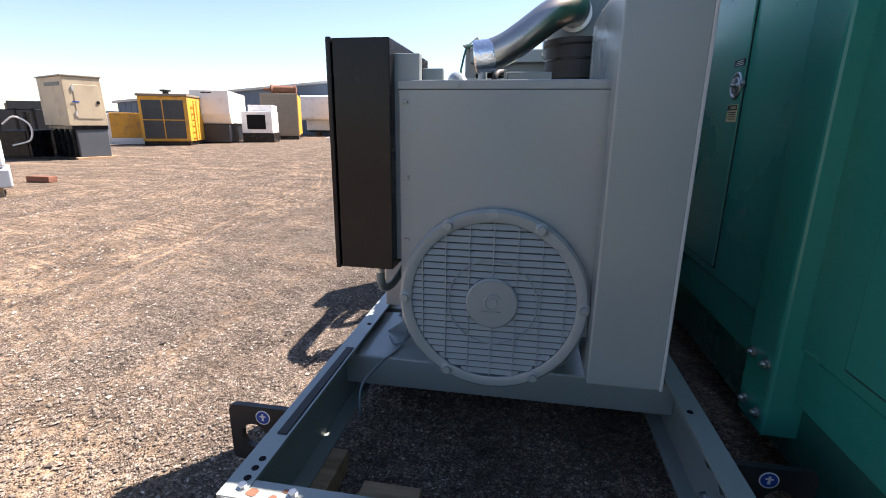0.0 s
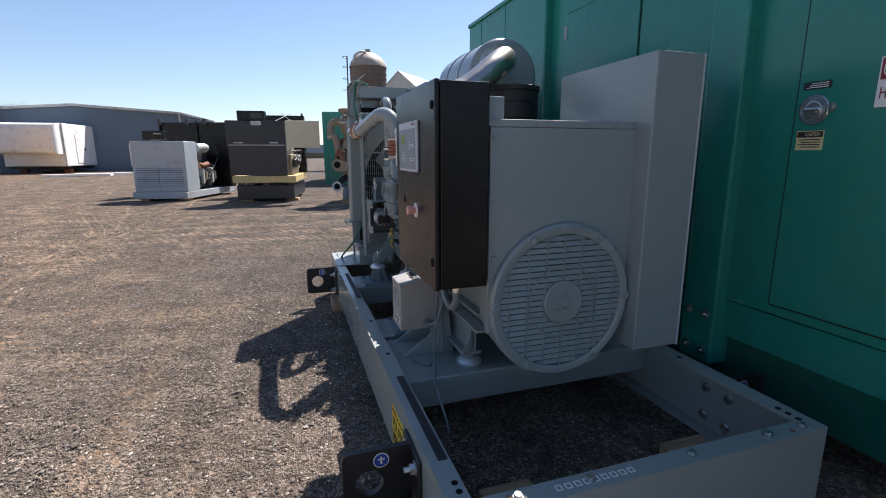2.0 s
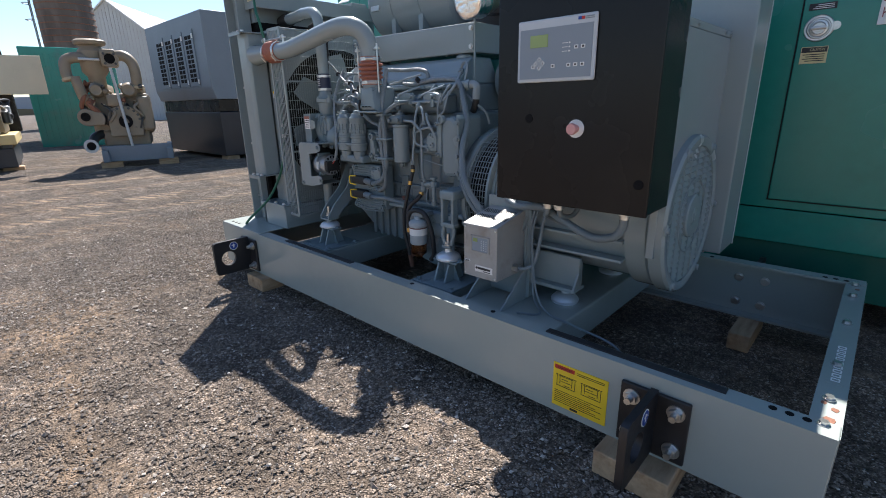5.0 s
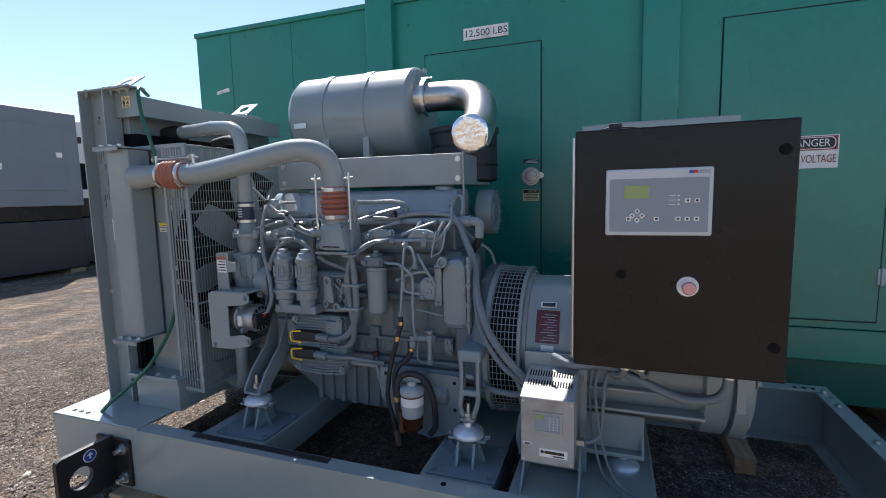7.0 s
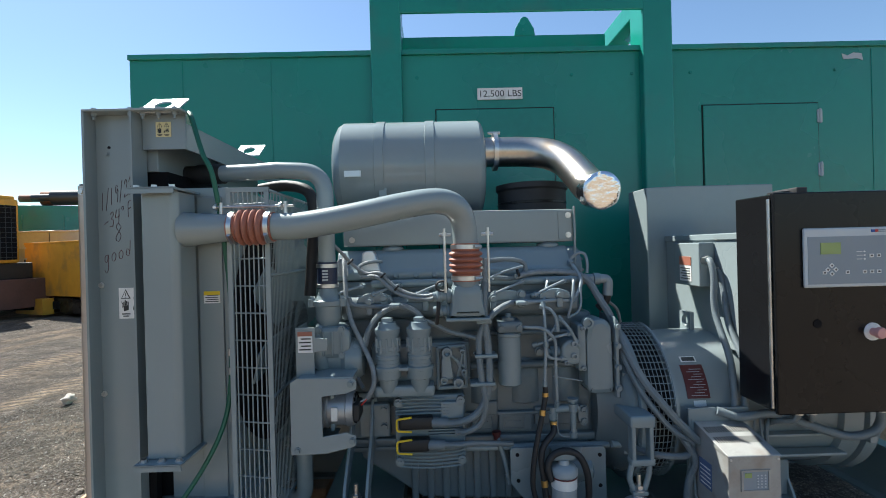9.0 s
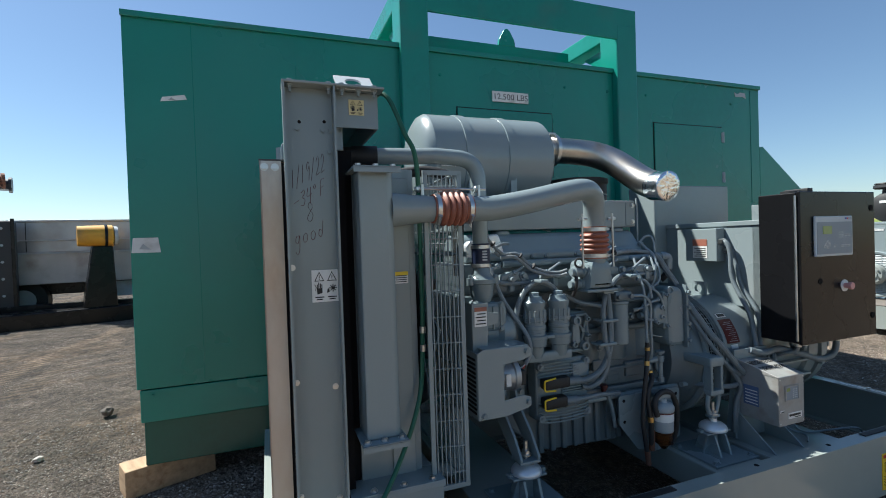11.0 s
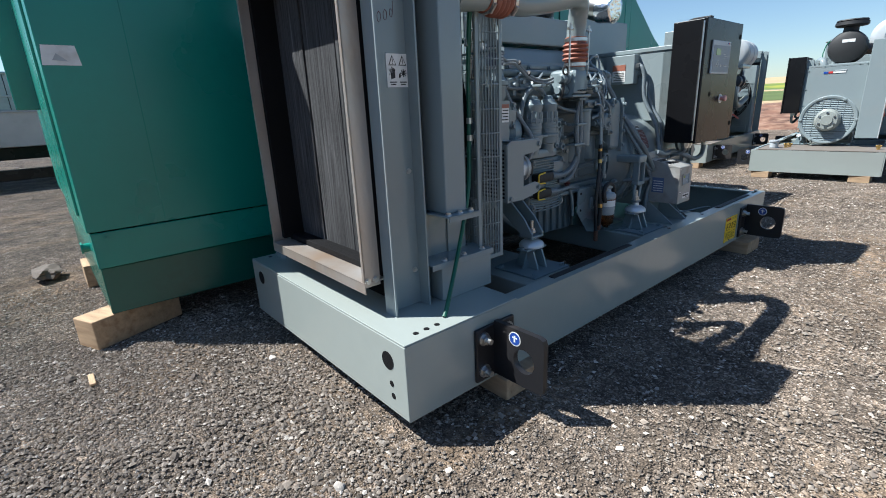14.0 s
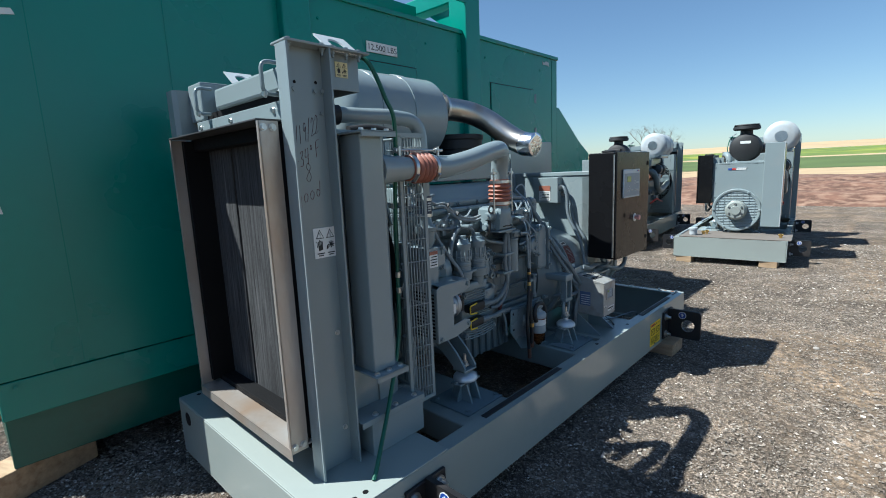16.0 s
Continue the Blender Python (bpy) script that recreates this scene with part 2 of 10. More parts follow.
    for c0, slope, half, swing in ((-1.42, 0.25, 0.035, 1.0), (-1.22, 0.25, 0.03, 1.0), (-2.6, 0.12, 0.04, 0.7), (-4.2, -0.10, 0.05, 1.0), (-0.9, 0.55, 0.04, 1.0)):
        k_ = track(c0, slope, half, swing)
        pale = k_ if pale is None else math2("MAXIMUM", pale, k_)
    for c0, slope, half, swing in ((-2.2, 0.25, 0.24, 1.0), (-3.9, 0.25, 0.22, 1.0), (-5.6, 0.05, 0.26, 1.0), (1.2, 0.8, 0.24, 1.0), (4.2, 1.0, 0.26, 1.0)):
        pale = math2("MAXIMUM", pale, math2("MULTIPLY", track(c0, slope, half, swing), lug_wave))
    tread = ramp(math2("SINE", math2("ADD", math2("MULTIPLY", sx.outputs[0], 42.0), math2("MULTIPLY", sx.outputs[1], 20.0)), 0.0), -0.5, 0.4)
    for yc, half, lean in ((7.7, 0.20, 0.04), (8.5, 0.17, 0.10), (9.4, 0.20, 0.02), (10.4, 0.22, -0.06), (11.8, 0.24, 0.05), (13.6, 0.24, -0.03), (15.4, 0.28, 0.06)):
        cross = nt.nodes.new("ShaderNodeMapRange")
        cross.inputs[1].default_value, cross.inputs[2].default_value = half, half * 0.6
        line = math2("ADD", math2("ADD", sx.outputs[1], math2("MULTIPLY", wander, 0.4)), math2("MULTIPLY", sx.outputs[0], lean))
        wire(math2("ABSOLUTE", math2("SUBTRACT", line, yc), 0.0), cross.inputs[0])
        pale = math2("MAXIMUM", pale, math2("MULTIPLY", math2("MULTIPLY", cross.outputs[0], fray), tread))
    open_yard = math2("MAXIMUM", math2("MULTIPLY", ramp(sx.outputs[0], -1.6, -2.6), ramp(sx.outputs[1], 2.5, 4.0)), ramp(sx.outputs[1], 6.8, 7.4))
    pale = math2("MULTIPLY", math2("MULTIPLY", pale, open_yard), 0.95)
    c = mix(pale, c, tuple(min(0.85, 1.5 * q) for q in dirt_col) + (1,))
    c = mix(0.16, c, dust)
    c = mix(ramp(noise_tex(3.3, 8), 0.36, 0.58), mix(0.38, c, (0.03, 0.026, 0.024, 1)), c)
    c = mix(ramp(noise_tex(1.4, 9), 0.44, 0.55), mix(0.30, c, (0.045, 0.036, 0.03, 1)), c)
    c = mix(ramp(noise_tex(34, 6), 0.40, 0.58), mix(0.44, c, (0.04, 0.033, 0.026, 1)), c)
    c = mix(ramp(noise_tex(11, 7), 0.36, 0.56), mix(0.36, c, (0.045, 0.036, 0.028, 1)), c)
    wire(c, b.inputs["Base Color"])
    b.inputs["Roughness"].default_value = 0.92
    b.inputs["Diffuse Roughness"].default_value = 1.0
    b.inputs["Specular IOR Level"].default_value = 0.25
    bp = node("ShaderNodeBump", Strength=bump, Distance=0.014)
    bp.invert = True
    wire(math2("ADD", v1.outputs["Distance"], v2.outputs["Distance"]), bp.inputs["Height"])
    bp2 = node("ShaderNodeBump", Strength=1.0, Distance=0.10)
    wire(math2("ADD", math2("ADD", noise_tex(3.0, 9), band.outputs[0]), math2("MULTIPLY", noise_tex(14, 7), 0.32)), bp2.inputs["Height"])
    wire(bp.outputs[0], bp2.inputs["Normal"])
    wire(bp2.outputs[0], b.inputs["Normal"])
    return m


GRAVEL = ground_mat("yard_gravel", (0.445, 0.368, 0.302), (0.50, 0.352, 0.230), 125.0)


# ---- mesh helpers ----
def part(name, bm, material, parent, label="", sharp=38):
    """One mesh object out of bm, in world places, under a thing or one of its parts."""
    me = bpy.data.meshes.new(name)
    bmesh.ops.remove_doubles(bm, verts=bm.verts, dist=1e-5)
    bmesh.ops.recalc_face_normals(bm, faces=bm.faces)
    lim = radians(sharp)
    for f in bm.faces:
        f.smooth = True
    areas = {f: f.calc_area() for f in bm.faces}
    for e in bm.edges:
        if len(e.link_faces) != 2:
            e.smooth = False
            continue
        turn = e.calc_face_angle(0)
        a, c = areas[e.link_faces[0]], areas[e.link_faces[1]]
        # flat sheets stay flat beside their narrow rounded edges
        if turn > lim or (turn > 0.06 and max(a, c) > 6 * min(a, c)):
            e.smooth = False
    bm.to_mesh(me)
    bm.free()
    me.materials.append(material)
    ob = new(name, me)
    if parent is not None:
        ob.parent = parent
        if parent.type == "EMPTY":
            ob.matrix_parent_inverse = parent.matrix_basis.inverted()
    if label:
        ob["label"] = label
    return ob


def thing(name, label, category, at=(0, 0, 0), group="", kind=""):
    ob = new(name)
    ob.empty_display_size = 0.1
    ob.matrix_basis = Matrix.Translation(at)
    return tagged(ob, label, category, group, kind)


def B():
    return bmesh.new()


def box(bm, x0, x1, y0, y1, z0, z1, bevel=0.0, turn=None):
    """An axis-aligned block with rounded edges; turn: a matrix about its centre."""
    c = Vector(((x0 + x1) / 2, (y0 + y1) / 2, (z0 + z1) / 2))
    m = Matrix.Translation(c) @ (turn if turn else Matrix.Identity(4)) @ Matrix.Diagonal((abs(x1 - x0), abs(y1 - y0), abs(z1 - z0), 1))
    r = bmesh.ops.create_cube(bm, size=1, matrix=m)
    if bevel:
        es = list({e for v in r["verts"] for e in v.link_edges})
        bmesh.ops.bevel(bm, geom=es, offset=bevel, segments=2, affect="EDGES", profile=0.5)
    return bm


def cyl(bm, p0, p1, r0, r1=None, seg=20, caps=True):
    """A round bar from p0 to p1."""
    p0, p1 = Vector(p0), Vector(p1)
    r1 = r0 if r1 is None else r1
    d = p1 - p0
    m = Matrix.Translation((p0 + p1) / 2) @ d.to_track_quat("Z", "Y").to_matrix().to_4x4()
    bmesh.ops.create_cone(bm, cap_ends=caps, segments=seg, radius1=r0, radius2=r1, depth=d.length, matrix=m)
    return bm


def turned(bm, p, axis, profile, seg=28):
    """A lathe body: profile rows of (distance along axis, radius)."""
    p, axis = Vector(p), Vector(axis).normalized()
    q = axis.to_track_quat("Z", "Y")
    rings = []
    for h, r in profile:
        ring = []
        for k in range(seg):
            a = 2 * math.pi * k / seg
            ring.append(bm.verts.new(p + q @ Vector((r * math.cos(a), r * math.sin(a), h))))
        rings.append(ring)
    for a, c in zip(rings, rings[1:]):
        for k in range(seg):
            bm.faces.new((a[k], a[(k + 1) % seg], c[(k + 1) % seg], c[k]))
    bm.faces.new(rings[0][::-1])
    bm.faces.new(rings[-1])
    return bm


def smooth_path(pts, step=6):
    """A curve through the points."""
    pts = [Vector(p) for p in pts]
    ext = [2 * pts[0] - pts[1]] + pts + [2 * pts[-1] - pts[-2]]
    out = []
    for i in range(1, len(ext) - 2):
        a, b, c, d = ext[i - 1:i + 3]
        for k in range(step):
            t = k / step
            out.append(0.5 * (2 * b + (c - a) * t + (2 * a - 5 * b + 4 * c - d) * t * t + (3 * b - a - 3 * c + d) * t ** 3))
    out.append(pts[-1])
    return out


def fillet_path(pts, r, step=7):
    """Straight runs with round bends of radius r."""
    pts = [Vector(p) for p in pts]
    out = [pts[0]]
    for a, b, c in zip(pts, pts[1:], pts[2:]):
        u, v = (a - b).normalized(), (c - b).normalized()
        ang = u.angle(v)
        cut = min(r / math.tan(ang / 2), (a - b).length * 0.49, (c - b).length * 0.49)
        p0, p1 = b + u * cut, b + v * cut
        for k in range(step + 1):
            t = k / step
            out.append(p0 * (1 - t) ** 2 + b * 2 * t * (1 - t) + p1 * t * t)
    out.append(pts[-1])
    return out


def sweep(bm, path, r, seg=10, caps=True):
    """A tube along the path; r: one radius or one for each point."""
    path = [Vector(p) for p in path]
    n = len(path)
    rs = r if isinstance(r, (list, tuple)) else [r] * n
    rings, side = [], None
    for i, p in enumerate(path):
        d = (path[min(i + 1, n - 1)] - path[max(i - 1, 0)]).normalized()
        if side is None:
            side = d.orthogonal().normalized()
        side = (side - d * side.dot(d)).normalized()
        up = d.cross(side)
        rings.append([bm.verts.new(p + (side * math.cos(2 * math.pi * k / seg) + up * math.sin(2 * math.pi * k / seg)) * rs[i]) for k in range(seg)])
    for a, c in zip(rings, rings[1:]):
        for k in range(seg):
            bm.faces.new((a[k], a[(k + 1) % seg], c[(k + 1) % seg], c[k]))
    if caps:
        bm.faces.new(rings[0][::-1])
        bm.faces.new(rings[-1])
    return bm


def tube(bm, pts, r, seg=10, step=6):
    return sweep(bm, smooth_path(pts, step), r, seg)


def prism(bm, outline, axis, lo, hi, bevel=0.0):
    """A plate: outline of pairs in the two other axes, from lo to hi along axis."""
    def at(a, b, h):
        return {"x": (h, a, b), "y": (a, h, b), "z": (a, b, h)}[axis]
    f0 = bm.faces.new([bm.verts.new(at(a, b, lo)) for a, b in outline])
    r = bmesh.ops.extrude_face_region(bm, geom=[f0])
    vs = [v for v in r["geom"] if isinstance(v, bmesh.types.BMVert)]
    i = "xyz".index(axis)
    for v in vs:
        v.co[i] = hi
    if bevel:
        es = list({e for v in [*vs, *f0.verts] for e in v.link_edges})
        bmesh.ops.bevel(bm, geom=es, offset=bevel, segments=2, affect="EDGES", profile=0.5)
    return bm


def bolt(bm, p, axis, r=0.012, h=0.012, stud=0.0):
    """A hexagon head on a washer."""
    p, a = Vector(p), Vector(axis).normalized()
    cyl(bm, p, p + a * h * 0.25, r * 1.35, seg=14)
    cyl(bm, p + a * h * 0.25, p + a * h, r, seg=6)
    if stud:
        cyl(bm, p + a * h, p + a * (h + stud), r * 0.55, seg=8)
    return bm


def holed(bm, outline, hole, r, axis, lo, hi, seg=20):
    """A convex plate with one round hole through it."""
    hc = Vector(hole)
    ring = []
    n = len(outline)
    inner = [hc + Vector((math.cos(2 * math.pi * k / seg), math.sin(2 * math.pi * k / seg))) * r for k in range(seg)]
    outer = []
    for k in range(seg):
        d = Vector((math.cos(2 * math.pi * k / seg), math.sin(2 * math.pi * k / seg)))
        best = None
        for i in range(n):
            a, b = Vector(outline[i]), Vector(outline[(i + 1) % n])
            e = b - a
            den = d.x * e.y - d.y * e.x
            if abs(den) < 1e-9:
                continue
            w = a - hc
            t, u = (w.x * e.y - w.y * e.x) / den, (w.x * d.y - w.y * d.x) / den
            if t > 0 and -1e-6 <= u <= 1 + 1e-6 and (best is None or t < best):
                best = t
        outer.append(hc + d * best)
    for cnr in outline:
        v = Vector(cnr) - hc
        k = round(math.atan2(v.y, v.x) / (2 * math.pi) * seg) % seg
        outer[k] = Vector(cnr)

    def at(q, h):
        return {"x": (h, q.x, q.y), "y": (q.x, h, q.y), "z": (q.x, q.y, h)}[axis]
    L = [[bm.verts.new(at(q, h)) for q in ring_] for h in (lo, hi) for ring_ in (inner, outer)]
    i0, o0, i1, o1 = L
    for k in range(seg):
        j = (k + 1) % seg
        bm.faces.new((i0[k], i0[j], o0[j], o0[k]))
        bm.faces.new((i1[k], o1[k], o1[j], i1[j]))
        bm.faces.new((i0[k], i1[k], i1[j], i0[j]))
        bm.faces.new((o0[k], o0[j], o1[j], o1[k]))
    return bm


def writing(name, text, size, m, material, parent, depth=0.0006, width=None):
    """Letters as a mesh, on the plane of m (x along the line, y up)."""
    cu = bpy.data.curves.new(name, "FONT")
    cu.body, cu.size, cu.extrude, cu.align_x, cu.align_y = text, size, depth, "CENTER", "CENTER"
    tmp = new(name, cu)
    bpy.context.view_layer.update()
    me = bpy.data.meshes.new_from_object(tmp.evaluated_get(bpy.context.evaluated_depsgraph_get()))
    bpy.data.objects.remove(tmp)
    bpy.data.curves.remove(cu)
    if width:
        xs = [v.co.x for v in me.vertices]
        s = width / (max(xs) - min(xs))
        me.transform(Matrix.Diagonal((s, 1, 1, 1)))
    me.transform(m)
    me.materials.clear()
    me.materials.append(material)
    ob = new(name, me)
    ob.parent = parent
    if parent is not None and parent.type == "EMPTY":
        ob.matrix_parent_inverse = parent.matrix_basis.inverted()
    return ob


FACE_W = Matrix(((0, 0, -1, 0), (-1, 0, 0, 0), (0, 1, 0, 0), (0, 0, 0, 1)))  # a sheet that faces -x, read from that side


def on_west(x, y, z):
    return Matrix.Translation((x, y, z)) @ FACE_W


# ---- ground ----
def ground_sheet():
    """One sheet to the horizon, finer and gently uneven near the machine, with worn ruts in the open yard."""
    xs = [-900, -300, -120] + [-60 + 2.0 * i for i in range(19)] + [-23 + i for i in range(13)] + [-10 + 0.25 * i for i in range(57)] + [5, 8, 12, 20, 40, 120, 300, 900]
    ys = [-900, -300, -100, -40] + [-20 + i for i in range(14)] + [-6 + 0.25 * i for i in range(65)] + [11 + i for i in range(40)] + [60, 120, 300, 900]
    verts, faces = [], []
    for y in ys:
        for x in xs:
            far = max(abs(x), abs(y - 3))
            k = max(0.0, min(1.0, (far - 1.5) / 5)) * (1 if far < 60 else 0)
            h = 0.035 * k * noise.noise((x * 0.55, y * 0.55, 0)) + 0.012 * (1 if far < 12 else 0) * noise.noise((x * 2.3, y * 2.3, 4)) - 0.006
            rut = 0.0
            if -12 < x < -2.6 and 2 < y < 30:
                for c, s in ((-4.4, 0.10), (-5.9, 0.12), (-7.6, 0.05)):
                    d = (x - c + s * (y - 8)) / 0.28
                    rut -= 0.03 * math.exp(-d * d)
            verts.append((x, y, h + rut))
    n = len(xs)
    for j in range(len(ys) - 1):
        for i in range(n - 1):
            a = j * n + i
            faces.append((a, a + 1, a + n + 1, a + n))
    me = bpy.data.meshes.new("ground")
    me.from_pydata(verts, [], faces)
    me.materials.append(GRAVEL)
    for p in me.polygons:
        p.use_smooth = True
    return tagged(new("ground", me), "brown and grey gravel yard with bare dirt patches", "ground", kind="structure")


ground_sheet()


def stones(name, count, region, smin, smax, seed, label):
    """Loose angular pebbles lying on the ground, as one mesh."""
    rng = random.Random(seed)
    verts, faces = [], []
    base = [(0, 0, 1), (1, 0, 0), (0, 1, 0), (-1, 0, 0), (0, -1, 0), (0, 0, -0.4)]
    tri = [(0, 1, 2), (0, 2, 3), (0, 3, 4), (0, 4, 1), (5, 2, 1), (5, 3, 2), (5, 4, 3), (5, 1, 4)]
    x0, x1, y0, y1 = region
    for _ in range(count):
        x, y = rng.uniform(x0, x1), rng.uniform(y0, y1)
        s = smin + (smax - smin) * rng.random() ** 2.2
        a, q = rng.uniform(0, 6.28), rng.uniform(0.5, 1.0)
        o = len(verts)
        tx, ty = rng.uniform(-0.35, 0.35), rng.uniform(-0.35, 0.35)
        for bx, by, bz in base:
            j = [rng.uniform(0.62, 1.3) for _ in range(3)]
            bz += tx * bx + ty * by
            px, py = bx * j[0] * s, by * j[1] * s * q
            verts.append((x + px * math.cos(a) - py * math.sin(a), y + px * math.sin(a) + py * math.cos(a), bz * s * 0.55 * j[2]))
        faces += [tuple(o + i for i in t) for t in tri]
    me = bpy.data.meshes.new(name)
    me.from_pydata(verts, [], faces)
    me.materials.append(GRAVELSTONES)
    return tagged(new(name, me), label, "gravel", kind="stuff")


def island_mat(name, cols, rough=0.9):
    """Loose pieces in one mesh, each in its own shade."""
    m = bpy.data.materials.new(name)
    m.use_nodes = True
    nt = m.node_tree
    b = nt.nodes["Principled BSDF"]
    g = nt.nodes.new("ShaderNodeNewGeometry")
    r = nt.nodes.new("ShaderNodeValToRGB")
    nt.links.new(g.outputs["Random Per Island"], r.inputs[0])
    e = r.color_ramp.elements
    e[0].color, e[1].color = (*cols[0], 1), (*cols[-1], 1)
    for i, c in enumerate(cols[1:-1], 1):
        k = e.new(i / (len(cols) - 1))
        k.color = (*c, 1)
    nt.links.new(r.outputs[0], b.inputs["Base Color"])
    b.inputs["Roughness"].default_value = rough
    b.inputs["Diffuse Roughness"].default_value = 1.0
    b.inputs["Specular IOR Level"].default_value = 0.3
    return m


GRAVELSTONES = island_mat("gravel_stones", [(0.085, 0.070, 0.057), (0.20, 0.166, 0.137), (0.28, 0.232, 0.190), (0.15, 0.125, 0.104), (0.36, 0.302, 0.248), (0.24, 0.197, 0.160), (0.44, 0.378, 0.316), (0.205, 0.172, 0.144), (0.70, 0.635, 0.56)])
stones("gravel", 62000, (-3.6, -0.2, -0.6, 7.5), 0.0034, 0.0125, 3, "loose grey and brown gravel beside the skid")
stones("gravel", 30000, (-0.4, 2.6, 4.3, 7.5), 0.0036, 0.013, 4, "loose dark gravel behind the radiator")
stones("gravel", 22000, (-4.5, 1.0, -5.5, -0.6), 0.006, 0.020, 5, "loose gravel between the generator sets")
stones("gravel", 900, (-0.7, 0.6, 0.9, 4.6), 0.004, 0.011, 6, "loose dark gravel inside the skid frame")
stones("gravel", 24000, (-9, -3.6, 0, 12), 0.006, 0.022, 7, "scattered pebbles on the open dirt yard")
stones("gravel", 24000, (-2.7, 1.2, 4.72, 6.1), 0.0036, 0.012, 14, "fine crushed gravel behind the skid")
stones("gravel", 1000, (-1.7, 1.4, 4.72, 6.4), 0.008, 0.020, 8, "coarser broken stones behind the skid")
stones("gravel", 1100, (-3.0, -0.8, -0.4, 5.2), 0.008, 0.020, 9, "coarser broken stones beside the skid")


def rock(x, y, s, seed, material, label):
    rng = random.Random(seed)
    bm = B()
    bmesh.ops.create_icosphere(bm, subdivisions=3 if s > 0.05 else 2, radius=s)
    for v in bm.verts:
        k = 1 + 0.42 * noise.noise(v.co * (1.6 / s) + Vector((seed, 0, 0))) + 0.12 * noise.noise(v.co * (5.0 / s) + Vector((0, seed, 0)))
        v.co = Vector((v.co.x * k * (1.0 if s < 0.1 else 1.3), v.co.y * k * 0.8, v.co.z * k * (0.62 if s < 0.1 else 0.40)))
    lo = min(v.co.z for v in bm.verts)
    for v in bm.verts:
        v.co += Vector((x, y, -lo - 0.008))
    ob = part("stone", bm, material, None, sharp=25)
    return tagged(ob, label, "stone", group="stones on the yard")


PALESTONE = mat("pale_stone", (0.42, 0.38, 0.34), 0.9, var=0.2, scale=30, bump=0.5)
DARKSTONE = mat("dark_stone", (0.115, 0.095, 0.080), 0.9, var=0.2, scale=30, bump=0.5)
for k, (x, y, s, mt) in enumerate([(0.245, 4.81, 0.022, PALESTONE), (1.0, 6.6, 0.05, PALESTONE), (0.75, 5.6, 0.026, DARKSTONE), (0.35, 5.15, 0.019, DARKSTONE), (-0.2, 5.35, 0.018, DARKSTONE),
                                   (-0.75, 4.98, 0.02, PALESTONE), (0.9, 5.85, 0.022, DARKSTONE), (1.9, 6.2, 0.035, PALESTONE), (-1.7, 0.7, 0.022, PALESTONE), (-2.2, 2.4, 0.02, DARKSTONE), (2.85, 5.62, 0.12, DARKSTONE), (2.77, 6.02, 0.06, DARKSTONE), (2.6, 7.1, 0.07, PALESTONE)]):
    rock(x, y, s, 10 + k, mt, "pale broken stone lying on gravel" if mt is PALESTONE else "dark lump of stone on gravel")

# ---- green enclosure ----
GX, GN, GF, GTOP, GBOT = 1.0, 0.12, 5.38, 2.845, 0.17


def wall_box(bm, x0, x1, y0, y1, z0, z1):
    return box(bm, x0, x1, y0, y1, z0, z1, 0.006)


enc = thing("generator_enclosure", "dark green painted sound enclosure of a large generator on timbers", "enclosure", (2.2, 2.7, 0.17))
bm = B()
wall_box(bm, GX, GX + 2.3, GN, GF, 0.64, GTOP)
part("housing", bm, GREEN, enc)
bm = B()
wall_box(bm, GX + 0.012, GX + 2.29, GN - 0.55, GF - 0.012, 0.44, 0.633)
part("lower_band", bm, GREEN2, enc)
bm = B()
wall_box(bm, GX + 0.05, GX + 2.25, GN - 0.5, GF - 0.02, GBOT, 0.433)
part("base_rail", bm, GREENBASE, enc, "dark green steel base rail")
# sloped hood at the near end
bm = B()
prism(bm, [(GN - 0.008, 0.64), (GN - 0.008, 2.275), (GN - 0.06, 2.275), (-0.47, 1.88), (-0.75, 1.72), (-0.75, 0.64)], "x", GX + 0.006, GX + 2.29, 0.006)
part("hood", bm, GREEN, enc, "sloping green air hood")
# upright posts and the lifting frame over the roof
for y0, y1 in ((3.519, 3.727), (1.672, 1.877)):
    bm = B()
    box(bm, GX - 0.07, GX + 0.14, y0, y1, 0.28, 3.2, 0.012)
    part("post", bm, GREEN2, enc)
bm = B()
box(bm, GX - 0.068, GX - 0.045, 1.674, 3.725, 3.075, 3.33, 0.004)
part("lifting_beam", bm, GREEN2, enc, "green lifting beam over the roof")
for y0, y1 in ((3.523, 3.736), (1.631, 1.845)):
    bm = B()
    box(bm, GX + 1.9, GX + 2.1, y0, y1, 2.84, 3.2, 0.012)
    part("post", bm, GREEN2, enc)
    bm = B()
    box(bm, GX + 0.13, GX + 1.9, y0 + 0.02, y1 - 0.02, 3.15, 3.3, 0.01)
    part("lifting_beam", bm, GREEN2, enc)
    bm = B()
    prism(bm, [(GX + 0.14, 2.85), (GX + 0.14, 3.11), (GX + 0.5, 3.11)], "y", (y0 + y1) / 2 - 0.03, (y0 + y1) / 2 + 0.03)
    part("gusset", bm, GREEN2, enc)
bm = B()
box(bm, GX + 0.55, GX + 0.95, 1.9, 3.6, GTOP, GTOP + 0.345, 0.01)
part("roof_ridge", bm, GREEN2, enc)
bm = B()
prism(bm, [(2.64, GTOP + 0.34), (2.63, GTOP + 0.40), (2.585, GTOP + 0.48), (2.565, GTOP + 0.495), (2.545, GTOP + 0.495), (2.525, GTOP + 0.48), (2.48, GTOP + 0.40), (2.47, GTOP + 0.34)], "x", GX + 0.55, GX + 0.59, 0.006)
part("lifting_eye", bm, GREEN2, enc)


